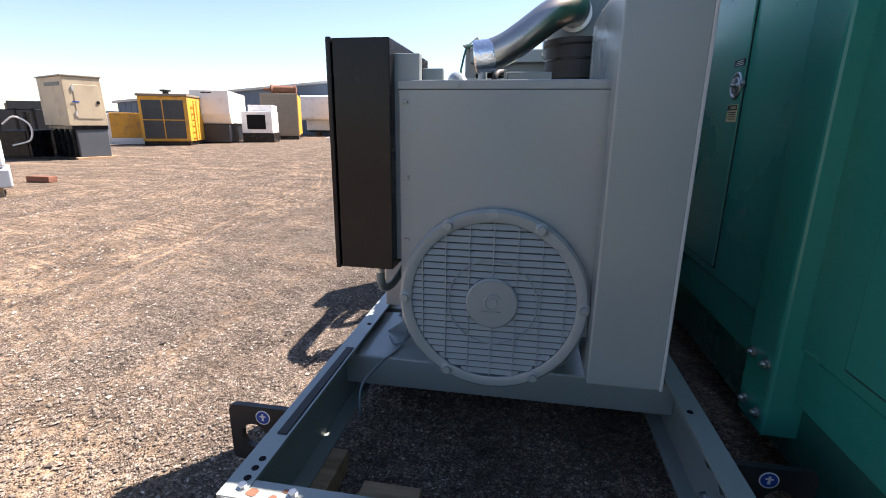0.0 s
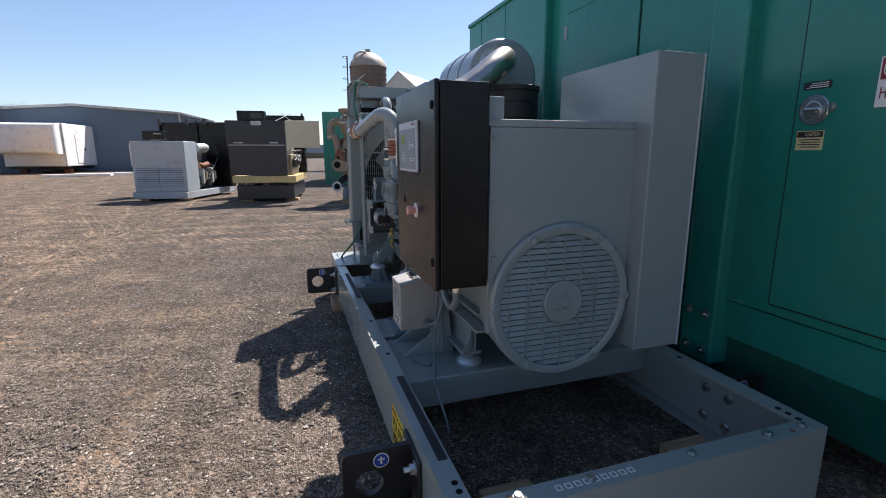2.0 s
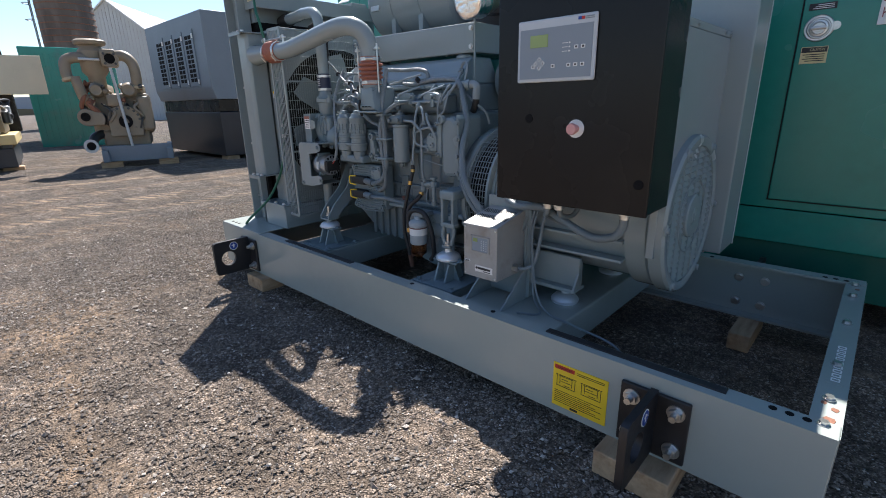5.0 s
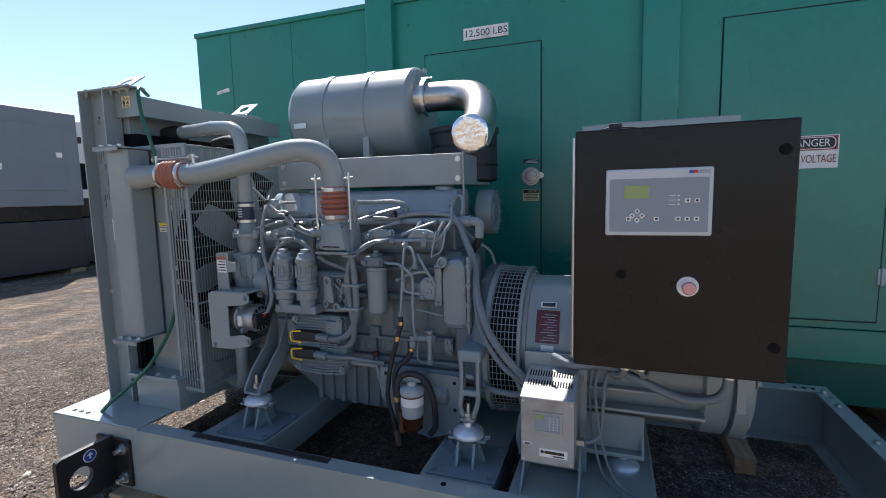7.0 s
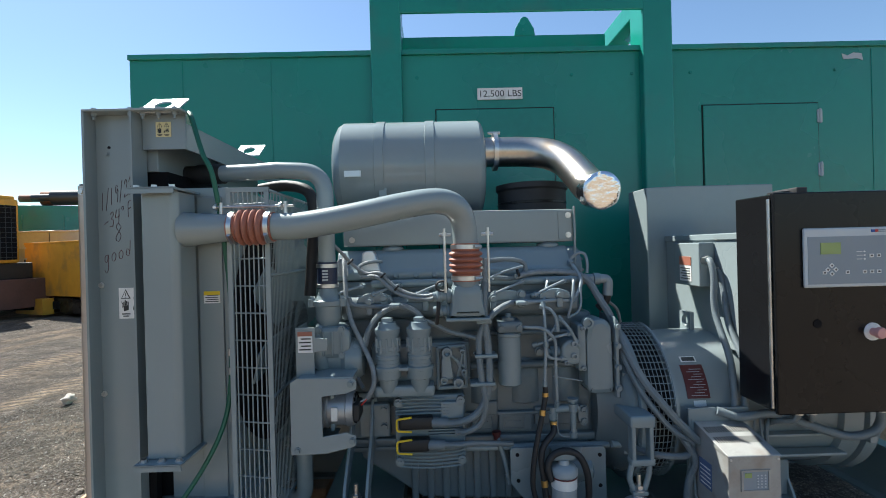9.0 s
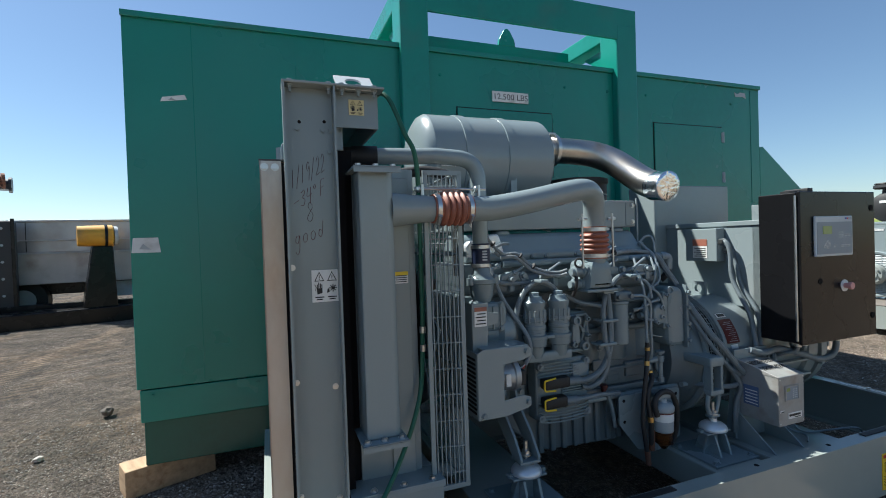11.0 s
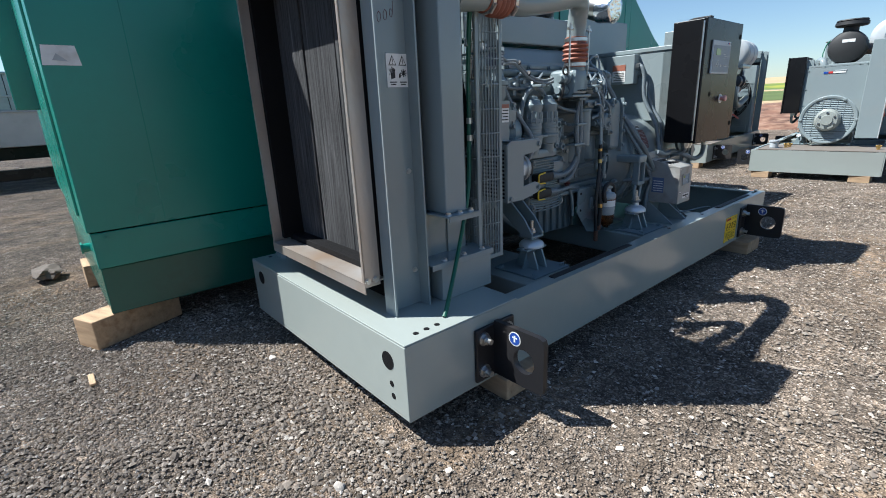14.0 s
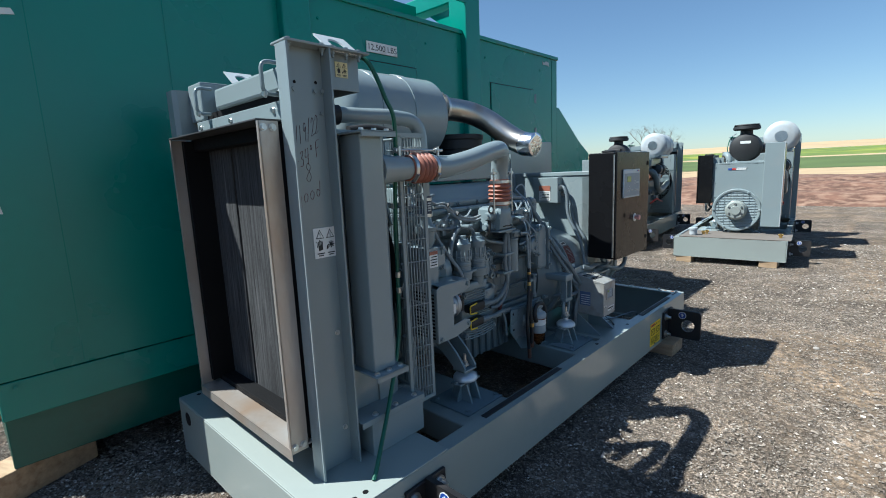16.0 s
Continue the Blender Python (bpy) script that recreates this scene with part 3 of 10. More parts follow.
def enclosure_door(y0, y1, z0, z1, hinge_low_y, heights):
    """A flush door: a raised leaf in a dark gap, with hinges on one side."""
    bm = B()
    box(bm, GX - 0.004, GX + 0.004, y0, y1, z0, z1)
    d = part("door", bm, SEAM, enc, "green flush access door")
    bm = B()
    g = 0.007
    box(bm, GX - 0.011, GX + 0.002, y0 + g, y1 - g, z0 + g, z1 - g, 0.004)
    part("leaf", bm, GREEN, d)
    hy = y0 if hinge_low_y else y1
    for z in heights:
        bm = B()
        box(bm, GX - 0.018, GX - 0.004, hy - 0.018, hy + 0.018, z - 0.045, z + 0.045, 0.003)
        cyl(bm, (GX - 0.02, hy, z - 0.05), (GX - 0.02, hy, z + 0.05), 0.007, seg=10)
        part("hinge", bm, LIGHTGREY, d)
    return d


def door_latch(door, y, z):
    """A chromed paddle latch in a dish, with its two notices."""
    bm = B()
    turned(bm, (GX - 0.011, y, z), (-1, 0, 0), [(0, 0.060), (0.004, 0.062), (0.009, 0.058), (0.009, 0.050), (0.003, 0.046), (0.003, 0.042), (0.011, 0.038), (0.012, 0.030), (0.004, 0.026), (0.004, 0.0)], 32)
    cyl(bm, (GX - 0.010, y - 0.066, z + 0.006), (GX - 0.018, y - 0.066, z + 0.006), 0.020, seg=18)
    bolt(bm, (GX - 0.018, y - 0.070, z + 0.006), (-1, 0, 0), 0.008, 0.005)
    l = part("latch", bm, STEEL, door, "chromed paddle latch in a round dish")
    bm = B()
    box(bm, GX - 0.030, GX - 0.014, y - 0.034, y + 0.034, z - 0.007, z + 0.009, 0.005)
    cyl(bm, (GX - 0.012, y, z), (GX - 0.024, y, z), 0.016, seg=18)
    part("handle", bm, STEEL, l)
    bm = B()
    box(bm, GX - 0.014, GX - 0.010, y - 0.055, y + 0.055, z + 0.085, z + 0.115, 0.0)
    n = part("notice", bm, INK, door, "black warning notice")
    bm = B()
    for k in range(3):
        box(bm, GX - 0.0155, GX - 0.0138, y - 0.045, y + 0.04 - 0.01 * k, z + 0.090 + 0.008 * k, z + 0.093 + 0.008 * k)
    part("lettering", bm, WHITE, n)
    bm = B()
    box(bm, GX - 0.014, GX - 0.010, y - 0.055, y + 0.055, z - 0.165, z - 0.085, 0.0)
    n = part("notice", bm, YELLOW_PALE, door, "pale yellow caution notice")
    bm = B()
    box(bm, GX - 0.0155, GX - 0.0138, y - 0.052, y + 0.052, z - 0.112, z - 0.088)
    part("heading", bm, INK, n)
    writing("lettering", "CAUTION", 0.02, on_west(GX - 0.016, y - 0.012, z - 0.100), YELLOW_PALE, n, 0.0004, 0.06)
    bm = B()
    for k in range(4):
        box(bm, GX - 0.0155, GX - 0.0138, y - 0.045, y + 0.045 - 0.012 * (k % 2), z - 0.124 - 0.01 * k, z - 0.120 - 0.01 * k)
    part("lettering", bm, INK, n)


YELLOW_PALE = mat("pale_yellow_label", (0.62, 0.55, 0.30), 0.5, var=0.06, scale=20)
d1 = enclosure_door(2.478, 3.300, 0.684, 2.440, False, (2.3, 0.9))
door_latch(d1, 2.548, 1.565)
d2 = enclosure_door(0.626, 1.447, 0.684, 2.433, True, (2.335, 1.965, 0.95))
door_latch(d2, 1.362, 1.565)
# danger notice and weight plate
bm = B()
box(bm, GX - 0.016, GX - 0.010, 0.86, 1.145, 1.555, 1.737, 0.002)
n = part("danger_sign", bm, WHITE, enc, "white danger notice with red and black letters")
bm = B()
box(bm, GX - 0.019, GX - 0.0155, 0.868, 1.137, 1.655, 1.731)
part("heading", bm, SIGNRED, n)


def rounded(yc, zc, hw, hh, r):
    """The outline of a bar with round ends."""
    out = []
    for cy, cz, a0 in ((hw - r, hh - r, 0), (-hw + r, hh - r, 90), (-hw + r, -hh + r, 180), (hw - r, -hh + r, 270)):
        out += [(yc + cy + r * math.cos(radians(a0 + 15 * k)), zc + cz + r * math.sin(radians(a0 + 15 * k))) for k in range(7)]
    return out


bm = B()
prism(bm, rounded(1.0025, 1.6935, 0.126, 0.033, 0.026), "x", GX - 0.0205, GX - 0.0188)
ov = part("oval", bm, WHITE, n)
bm = B()
prism(bm, rounded(1.0025, 1.6935, 0.121, 0.0285, 0.022), "x", GX - 0.022, GX - 0.020)
part("field", bm, INK, ov)
writing("lettering", "DANGER", 0.058, on_west(GX - 0.0228, 1.0025, 1.6925), WHITE, n, 0.0005, 0.195)
writing("lettering", "HIGH VOLTAGE", 0.062, on_west(GX - 0.0172, 1.0025, 1.605), SIGNRED, n, 0.0005, 0.26)
bm = B()
box(bm, GX - 0.013, GX - 0.003, 2.696, 3.007, 2.497, 2.577, 0.002)
n = part("weight_plate", bm, WHITE, enc, "white plate with black numerals")
writing("lettering", "12,500 LBS", 0.062, on_west(GX - 0.0136, 2.8515, 2.535), INK, n, 0.0005, 0.285)
# torn white labels, a scratched patch, seams and small bolts
for (y0, y1, z0, z1, tilt) in ((5.225, 5.375, 1.445, 1.533, 0.0), (5.055, 5.195, 2.338, 2.385, 0.02)):
    bm = B()
    prism(bm, [(y0, z0 + tilt), (y1, z0), (y1 - 0.01, z1 - tilt), (y0 + 0.012, z1)], "x", GX - 0.004, GX - 0.001)
    n = part("torn_label", bm, WHITE, enc, "torn white paper label")
    bm = B()
    prism(bm, [(y0 + 0.05, z0 + 0.2 * (z1 - z0)), (y1 - 0.04, z0 + 0.25 * (z1 - z0)), (y1 - 0.06, z0 + 0.6 * (z1 - z0)), (y0 + 0.08, z0 + 0.5 * (z1 - z0))], "x", GX - 0.0055, GX - 0.003)
    part("print", bm, LIGHTGREY, n)
bm = B()
prism(bm, [(0.30, 2.72), (0.34, 2.735), (0.44, 2.73), (0.45, 2.77), (0.41, 2.755), (0.37, 2.775), (0.31, 2.77)], "x", GX - 0.004, GX - 0.0005)
part("paint_scratch", bm, LIGHTGREY, enc, "scraped paint showing pale metal")
for y in (5.02, 4.42, 0.24):
    bm = B()
    box(bm, GX - 0.0035, GX - 0.0005, y - 0.002, y + 0.002, 0.66, 2.80)
    part("panel_seam", bm, GREEN2, enc)
bm = B()
box(bm, GX - 0.02, GX + 0.02, GN - 0.001, GF + 0.001, GTOP - 0.03, GTOP + 0.006, 0.004)
part("roof_edge", bm, GREEN2, enc)
for y in (5.30, 4.72, 4.20, 3.80, 3.42, 2.35, 1.93, 1.52, 0.5):
    bm = B()
    bolt(bm, (GX - 0.001, y, 0.60 if y > 3.7 else 2.66), (-1, 0, 0), 0.009, 0.008)
    part("bolt", bm, GREEN2, enc)
for z in (0.55, 0.35):
    for y in (1.72, 1.82, 3.57, 3.68):
        bm = B()
        bolt(bm, (GX - 0.071, y, z), (-1, 0, 0), 0.016, 0.014, 0.012)
        part("bolt", bm, STEEL, enc)
# end wall: a hanging cover flap and a drain at the far end
bm = B()
box(bm, GX + 1.25, GX + 1.29, GF + 0.001, GF + 0.135, 1.28, 2.75, 0.008)
part("door_flap", bm, GREEN2, enc, "green end door standing open")
bm = B()
box(bm, GX + 0.25, GX + 2.2, GF - 0.004, GF + 0.012, 0.7, 2.7, 0.004)
part("end_panel", bm, GREEN, enc)
bm = B()
cyl(bm, (GX + 0.35, GF - 0.03, 0.50), (GX + 0.35, GF + 0.02, 0.50), 0.025)
cyl(bm, (GX + 0.35, GF + 0.02, 0.50), (GX + 0.35, GF + 0.03, 0.50), 0.035, seg=8)
part("drain_cap", bm, GREEN2, enc)


def timber(x0, x1, y0, y1, h, label, z0=0.0):
    bm = B()
    box(bm, x0, x1, y0, y1, z0, z0 + h, 0.006)
    for v in bm.verts:
        v.co.z += 0.004 * noise.noise(v.co * 9) if v.co.z > z0 + h / 2 else 0
    return tagged(part("timber_block", bm, WOOD, None, sharp=30), label, "timber", group="wooden bearers")


tb_ = timber(-0.09, 0.09, -0.25, 0.25, GBOT - 0.004, "thick sawn timber block under the green enclosure")
tb_.matrix_basis = pose(1.197, 5.268, 0, 0, 0, 24)
timber(1.02, 3.2, 0.15, 0.45, GBOT - 0.004, "thick sawn timber bearer under the green enclosure")
timber(2.3, 2.6, 5.05, 5.40, GBOT - 0.004, "thick sawn timber block under the green enclosure")
bm = B()
box(bm, 0.60, 0.72, 5.51, 5.535, 0.004, 0.016, 0.003)
tagged(part("wood_splinter", bm, WOOD, None), "pale splinter of wood lying on gravel", "splinter")


# ---- the generator set ----
SX0, SX1, SY0, SY1, SZ0, SZ1 = -0.757, 0.704, 0.945, 4.687, 0.095, 0.396
skid = thing("skid_frame", "grey painted folded-steel generator skid on wooden blocks", "skid", (0, 2.8, SZ0))
T = 0.012


def channel(name, x0, x1, y0, y1, lip, inward, drop=0.0):
    """A folded side: upright web with a top lip and a bottom lip turned inward."""
    bm = B()
    if inward in ("+x", "-x"):
        xa = x0 if inward == "+x" else x1
        s = 1 if inward == "+x" else -1
        w = [(xa, SZ0), (xa + s * lip, SZ0), (xa + s * lip, SZ0 + T), (xa + s * T, SZ0 + T), (xa + s * T, SZ1 - T), (xa + s * lip, SZ1 - T), (xa + s * lip, SZ1), (xa, SZ1)]
        prism(bm, w, "y", y0, y1)
    else:
        ya = y0 if inward == "+y" else y1
        s = 1 if inward == "+y" else -1
        w = [(ya, SZ0), (ya + s * lip, SZ0), (ya + s * lip, SZ0 + T), (ya + s * T, SZ0 + T), (ya + s * T, SZ1 - T), (ya + s * lip, SZ1 - T), (ya + s * lip, SZ1), (ya, SZ1)]
        prism(bm, w, "x", x0, x1)
    for v in bm.verts:
        v.co.z -= drop
    es = [e for e in bm.edges if abs(e.calc_face_angle(0)) > 1.0]
    bmesh.ops.bevel(bm, geom=es, offset=0.003, segments=2, affect="EDGES", profile=0.5)
    return part(name, bm, SKIDGREY, skid)


channel("side_rail", SX0, SX1, SY0 + 0.002, SY1 - 0.002, 0.075, "+x")
channel("side_rail", SX0, SX1, SY0 + 0.002, SY1 - 0.002, 0.075, "-x")
channel("end_rail", SX0 + T, SX1 - T, SY0, SY1, 0.075, "+y", 0.0035)
# far end: closed deck and end plate with round holes
bm = B()
box(bm, SX0 + 0.001, SX1 - 0.001, SY1 - 0.012, SY1 + 0.001, SZ0, SZ1 - 0.002, 0.003)
end = part("end_plate", bm, SKIDGREY, skid)
for x, z, r in ((-0.645, 0.305, 0.036), (0.585, 0.318, 0.036), (-0.66, 0.215, 0.012), (-0.665, 0.165, 0.012)):
    bm = B()
    cyl(bm, (x, SY1 - 0.001, z), (x, SY1 + 0.0025, z), r, seg=28)
    part("round_hole", bm, DARK, end, "dark round hole")
bm = B()
prism(bm, [(SX0 + 0.002, 4.10), (SX1 - 0.002, 4.10), (SX1 - 0.002, SY1), (SX0 + 0.002, SY1)], "z", SZ1 - 0.001, SZ1 + 0.007, 0.003)
part("deck_plate", bm, SKIDGREY, skid, "grey deck plate under the radiator")
# cross members and engine bearers
for y0, y1, z1 in ((1.86, 2.38, 0.352), (2.44, 2.74, 0.352), (3.50, 3.86, 0.352)):
    bm = B()
    box(bm, SX0 + T, SX1 - T, y0, y1, SZ0 + 0.11, z1, 0.008)
    part("cross_member", bm, SKIDGREY, skid)
# lips with bolt holes, edging strip
for k in range(11):
    y = 1.02 + 0.04 * k if k < 3 else (4.50 + 0.05 * (k - 8) if k > 7 else 1.6 + 0.5 * (k - 3))
    for x in (SX0 + 0.05, SX1 - 0.05):
        bm = B()
        cyl(bm, (x, y, SZ1 - 0.002), (x, y, SZ1 + (0.0085 if y > 4.1 else 0.0015)), 0.011, seg=14)
        part("bolt_hole", bm, DARK, skid)
for x in (-0.70, -0.55, -0.30, 0.1, 0.45, 0.62):
    bm = B()
    bolt(bm, (x, SY0 + 0.04, SZ1 - 0.001), (0, 0, 1), 0.012, 0.012)
    part("bolt", bm, STEEL, skid)
for x0, x1, y0, y1 in ((SX0 + 0.034, SX0 + 0.066, 1.216, 1.835), (SX0 + 0.034, SX0 + 0.066, 3.09, 3.80)):
    bm = B()
    box(bm, x0, x1, y0, y1, SZ1 - 0.004, SZ1 + 0.005, 0.001)
    part("edge_seal", bm, RUBBER, skid, "black rubber edge strip")
bm = B()
box(bm, -0.44, -0.13, SY0 + 0.012, SY0 + 0.06, SZ1 - 0.0045, SZ1 - 0.002)
n = part("serial_strip", bm, SKIDGREY, skid, "stencilled strip on the end rail")
bm = B()
for k in range(9):
    x_, y_ = -0.425 + 0.033 * k, SY0 + 0.024
    for a_, b_, c_, d_ in ((0, 0.022, 0, 0.004), (0, 0.022, 0.02, 0.024), (0, 0.004, 0, 0.024), (0.018, 0.022, 0, 0.024)):
        box(bm, x_ + a_, x_ + b_, y_ + c_, y_ + d_, SZ1 - 0.0025, SZ1 - 0.0008)
part("lettering", bm, WHITE, n)

for cx, cy, r in ((-0.665, SY0 + 0.030, 0.020), (-0.60, SY0 + 0.022, 0.013), (-0.575, SY0 + 0.05, 0.010), (0.56, SY0 + 0.03, 0.012)):
    bm = B()
    prism(bm, [(cx + r * (0.7 + 0.5 * abs(math.sin(2.3 * k))) * math.cos(0.7 * k), cy + 0.7 * r * (0.7 + 0.5 * abs(math.cos(1.9 * k))) * math.sin(0.7 * k)) for k in range(9)], "z", SZ1 - 0.0045, SZ1 - 0.0022)
    part("rust_stain", bm, RUST, skid, "small rust stain")


def lug(x_face, y, side):
    """A black lifting lug: plate bolted to the rail, a standing plate with a round eye and a blue badge."""
    s = -1 if side == "west" else 1
    bm = B()
    box(bm, x_face + s * 0.001, x_face + s * 0.016, y - 0.11, y + 0.11, 0.115, 0.345, 0.004)
    l = part("lifting_lug", bm, LUGBLACK, skid, "black bolted lifting lug with a round eye")
    xi, xo = x_face + s * 0.016, x_face + s * 0.262
    o = [(xi, 0.125), (xo - s * 0.022, 0.125), (xo - s * 0.006, 0.131), (xo, 0.147), (xo, 0.335), (xo - s * 0.006, 0.353), (xo - s * 0.022, 0.36), (xi, 0.36)]
    bm = B()
    holed(bm, o, ((x_face + s * 0.168), 0.235), 0.050, "y", y - 0.012, y + 0.012, 40)
    part("eye_plate", bm, LUGBLACK, l)
    for dy in (-1, 1):
        bm = B()
        cyl(bm, (x_face + s * 0.125, y + dy * 0.0122, 0.318), (x_face + s * 0.125, y + dy * 0.0135, 0.318), 0.029, seg=24)
        bd = part("badge", bm, WHITE, l, "round blue and white badge")
        bm = B()
        cyl(bm, (x_face + s * 0.125, y + dy * 0.0135, 0.318), (x_face + s * 0.125, y + dy * 0.0143, 0.318), 0.025, seg=24)
        part("field", bm, BADGEBLUE, bd)
        bm = B()
        box(bm, x_face + s * 0.125 - 0.004, x_face + s * 0.125 + 0.004, y + dy * 0.0143 - 0.0005, y + dy * 0.0143 + 0.0005, 0.305, 0.333)
        box(bm, x_face + s * 0.125 - 0.012, x_face + s * 0.125 + 0.012, y + dy * 0.0143 - 0.0005, y + dy * 0.0143 + 0.0005, 0.320, 0.326)
        part("mark", bm, WHITE, bd)
    for dy in (-0.07, 0.07):
        for z in (0.16, 0.30):
            bm = B()
            bolt(bm, (x_face + s * 0.016, y + dy, z), (s, 0, 0), 0.021, 0.020, 0.022)
            part("bolt", bm, STEEL, l)


BADGEBLUE = mat("badge_blue", (0.015, 0.06, 0.30), 0.4)
for y in (1.40, 4.25):
    lug(SX0, y, "west")
    lug(SX1, y, "east")
    for dy in (-0.06, 0.06):
        for z in (0.16, 0.30):
            bm = B()
            bolt(bm, (SX1 - T - 0.001, y + dy, z), (-1, 0, 0), 0.017, 0.014)
            part("bolt", bm, STEEL, skid)
# yellow notice on the rail
bm = B()
box(bm, SX0 - 0.003, SX0 + 0.001, 1.557, 1.772, 0.125, 0.309, 0.001)
n = part("yellow_notice", bm, YELLOW, skid, "yellow lifting notice with black diagrams")
bm = B()
for k in range(7):
    box(bm, SX0 - 0.0045, SX0 - 0.0028, 1.575 + 0.02 * (k % 3), 1.762, 0.145 + 0.008 * k, 0.1465 + 0.008 * k)
for y0, y1 in ((1.58, 1.655), (1.68, 1.755)):
    for a, b_, c, d in ((y0, y1, 0.215, 0.2165), (y0, y0 + 0.0015, 0.215, 0.262), (y1 - 0.0015, y1, 0.215, 0.262), (y0 + 0.008, y1 - 0.008, 0.258, 0.2595), (y0 - 0.004, y1 + 0.004, 0.262, 0.2635), (y0 + 0.012, y0 + 0.0135, 0.225, 0.258), (y1 - 0.0135, y1 - 0.012, 0.225, 0.258), (y0 + 0.012, y1 - 0.012, 0.236, 0.2375), (y0 + 0.02, y1 - 0.03, 0.222, 0.2235), (y0 + 0.03, y1 - 0.02, 0.246, 0.2475)):
        box(bm, SX0 - 0.0045, SX0 - 0.0028, a, b_, c, d)
part("lettering", bm, INK, n)
bm = B()
box(bm, SX0 - 0.0045, SX0 - 0.0028, 1.685, 1.765, 0.286, 0.302)
hd = part("heading", bm, RED, n)
writing("lettering", "DANGER", 0.013, on_west(SX0 - 0.0049, 1.722, 0.2935), INK, hd, 0.0003, 0.058)
bm = B()
for k in range(2):
    box(bm, SX0 - 0.0045, SX0 - 0.0028, 1.57, 1.675, 0.288 + 0.007 * k, 0.2895 + 0.007 * k)
box(bm, SX0 - 0.0045, SX0 - 0.0028, 1.665, 1.695, 0.130, 0.139)
part("small_print", bm, INK, n)
for x0, x1, y0, y1, h in ((-0.86, -0.62, 1.30, 1.55, 0.094), (-0.50, -0.28, 1.18, 1.40, 0.094), (0.40, 0.76, 1.32, 1.42, 0.094), (-0.82, -0.66, 4.02, 4.24, 0.094), (0.52, 0.8, 4.0, 4.2, 0.094)):
    timber(x0, x1, y0, y1, h, "sawn wooden block under the skid rail")

# ---- radiator ----
rad = thing("radiator", "grey steel generator radiator with bare metal shroud edges", "radiator", (0, 4.4, SZ1 + 0.007))
RZ = SZ1 + 0.007
# uprights: wide plates with folded edges on both sides
for x, s, z1 in ((-0.458, -1, 2.003), (0.55, 1, 2.003)):
    bm = B()
    prism(bm, [(x, 4.396), (x + s * 0.088, 4.396), (x + s * 0.088, 4.403), (x + s * 0.030, 4.403), (x + s * 0.030, 4.562), (x + s * 0.09, 4.562), (x + s * 0.09, 4.570), (x + s * 0.018, 4.570), (x, 4.55)], "z", RZ - 0.03 if s < 0 else RZ, z1)
    p = part("upright", bm, GREY, rad)
    for y, z in ((4.418, 0.55), (4.55, 0.58), (4.418, 0.95), (4.55, 0.98), (4.55, 1.38), (4.517, 1.862), (4.431, 1.860), (4.404, 1.861), (4.410, 1.785)):
        bm = B()
        bolt(bm, (x + s * 0.030, y + 0.006, z), (s, 0, 0), 0.008, 0.009)
        part("bolt", bm, STEEL if z < 1.5 else GREY, p)
    for y, z in ((4.515, 1.886), (4.430, 1.891)):
        bm = B()
        cyl(bm, (x + s * 0.0295, y, z), (x + s * 0.0305, y, z), 0.006, seg=12)
        part("bolt_hole", bm, DARK, p)
# top plate with its bolts, front beam open below, lifting tabs
bm = B()
box(bm, -0.45, 0.54, 4.36, 4.43, 1.80, 1.965, 0.004)
part("top_beam", bm, GREY, rad)
bm = B()
box(bm, -0.548, -0.45, 4.222, 4.572, 2.003, 2.012, 0.003)
tp = part("top_plate", bm, GREY, rad)
for x, y in ((-0.520, 4.255), (-0.520, 4.312), (-0.520, 4.370), (-0.52, 4.415), (-0.52, 4.545)):
    bm = B()
    bolt(bm, (x, y, 2.003), (0, 0, -1), 0.009, 0.012, 0.012)
    bolt(bm, (x, y, 2.012), (0, 0, 1), 0.009, 0.010)
    part("bolt", bm, GREY, tp)
bm = B()
box(bm, -0.487, -0.479, 4.235, 4.394, 1.875, 2.003, 0.002)
box(bm, -0.479, 0.56, 4.235, 4.243, 1.875, 1.972, 0.002)
box(bm, -0.479, 0.56, 4.243, 4.394, 1.962, 1.970, 0.002)
part("front_beam", bm, GREY, rad)
for x in (-0.475, 0.33):
    bm = B()
    o = [(x - 0.05, 4.385), (x + 0.05, 4.385), (x + 0.05, 4.25), (x - 0.05, 4.25)]
    holed(bm, o, (x, 4.32), 0.03, "z", 2.015, 2.022)
    for v in bm.verts:
        v.co.z += (v.co.x - x) * 0.75 + 0.022
    part("lifting_tab", bm, LIGHTGREY, rad, "bare bent lifting tab with a hole")
# header tank on the cap rail, with two bent handles and an end box
bm = B()
box(bm, -0.44, 0.24, 4.432, 4.50, 1.876, 1.966, 0.012)
ht = part("header_tank", bm, GREY, rad)
bm = B()
box(bm, -0.44, 0.40, 4.432, 4.478, 1.842, 1.876)
part("tank_rest", bm, DARK, ht)
for x in (-0.315, 0.335):
    bm = B()
    sweep(bm, fillet_path([(x, 4.485, 1.868), (x, 4.545, 1.868), (x, 4.545, 1.984), (x, 4.47, 1.984)], 0.032), 0.008, 8)
    part("handle", bm, GREY, ht)
    bm = B()
    bolt(bm, (x, 4.535, 1.868), (0, 1, 0), 0.011, 0.012)
    part("nut", bm, STEEL, ht)
bm = B()
box(bm, -0.455, 0.47, 4.43, 4.503, 1.762, 1.842, 0.003)
cr = part("cap_rail", bm, GREY, rad)
for x in (-0.30, 0.08, 0.42):
    bm = B()
    bolt(bm, (x, 4.503, 1.812), (0, 1, 0), 0.010, 0.009)
    part("bolt", bm, STEEL, cr)
bm = B()
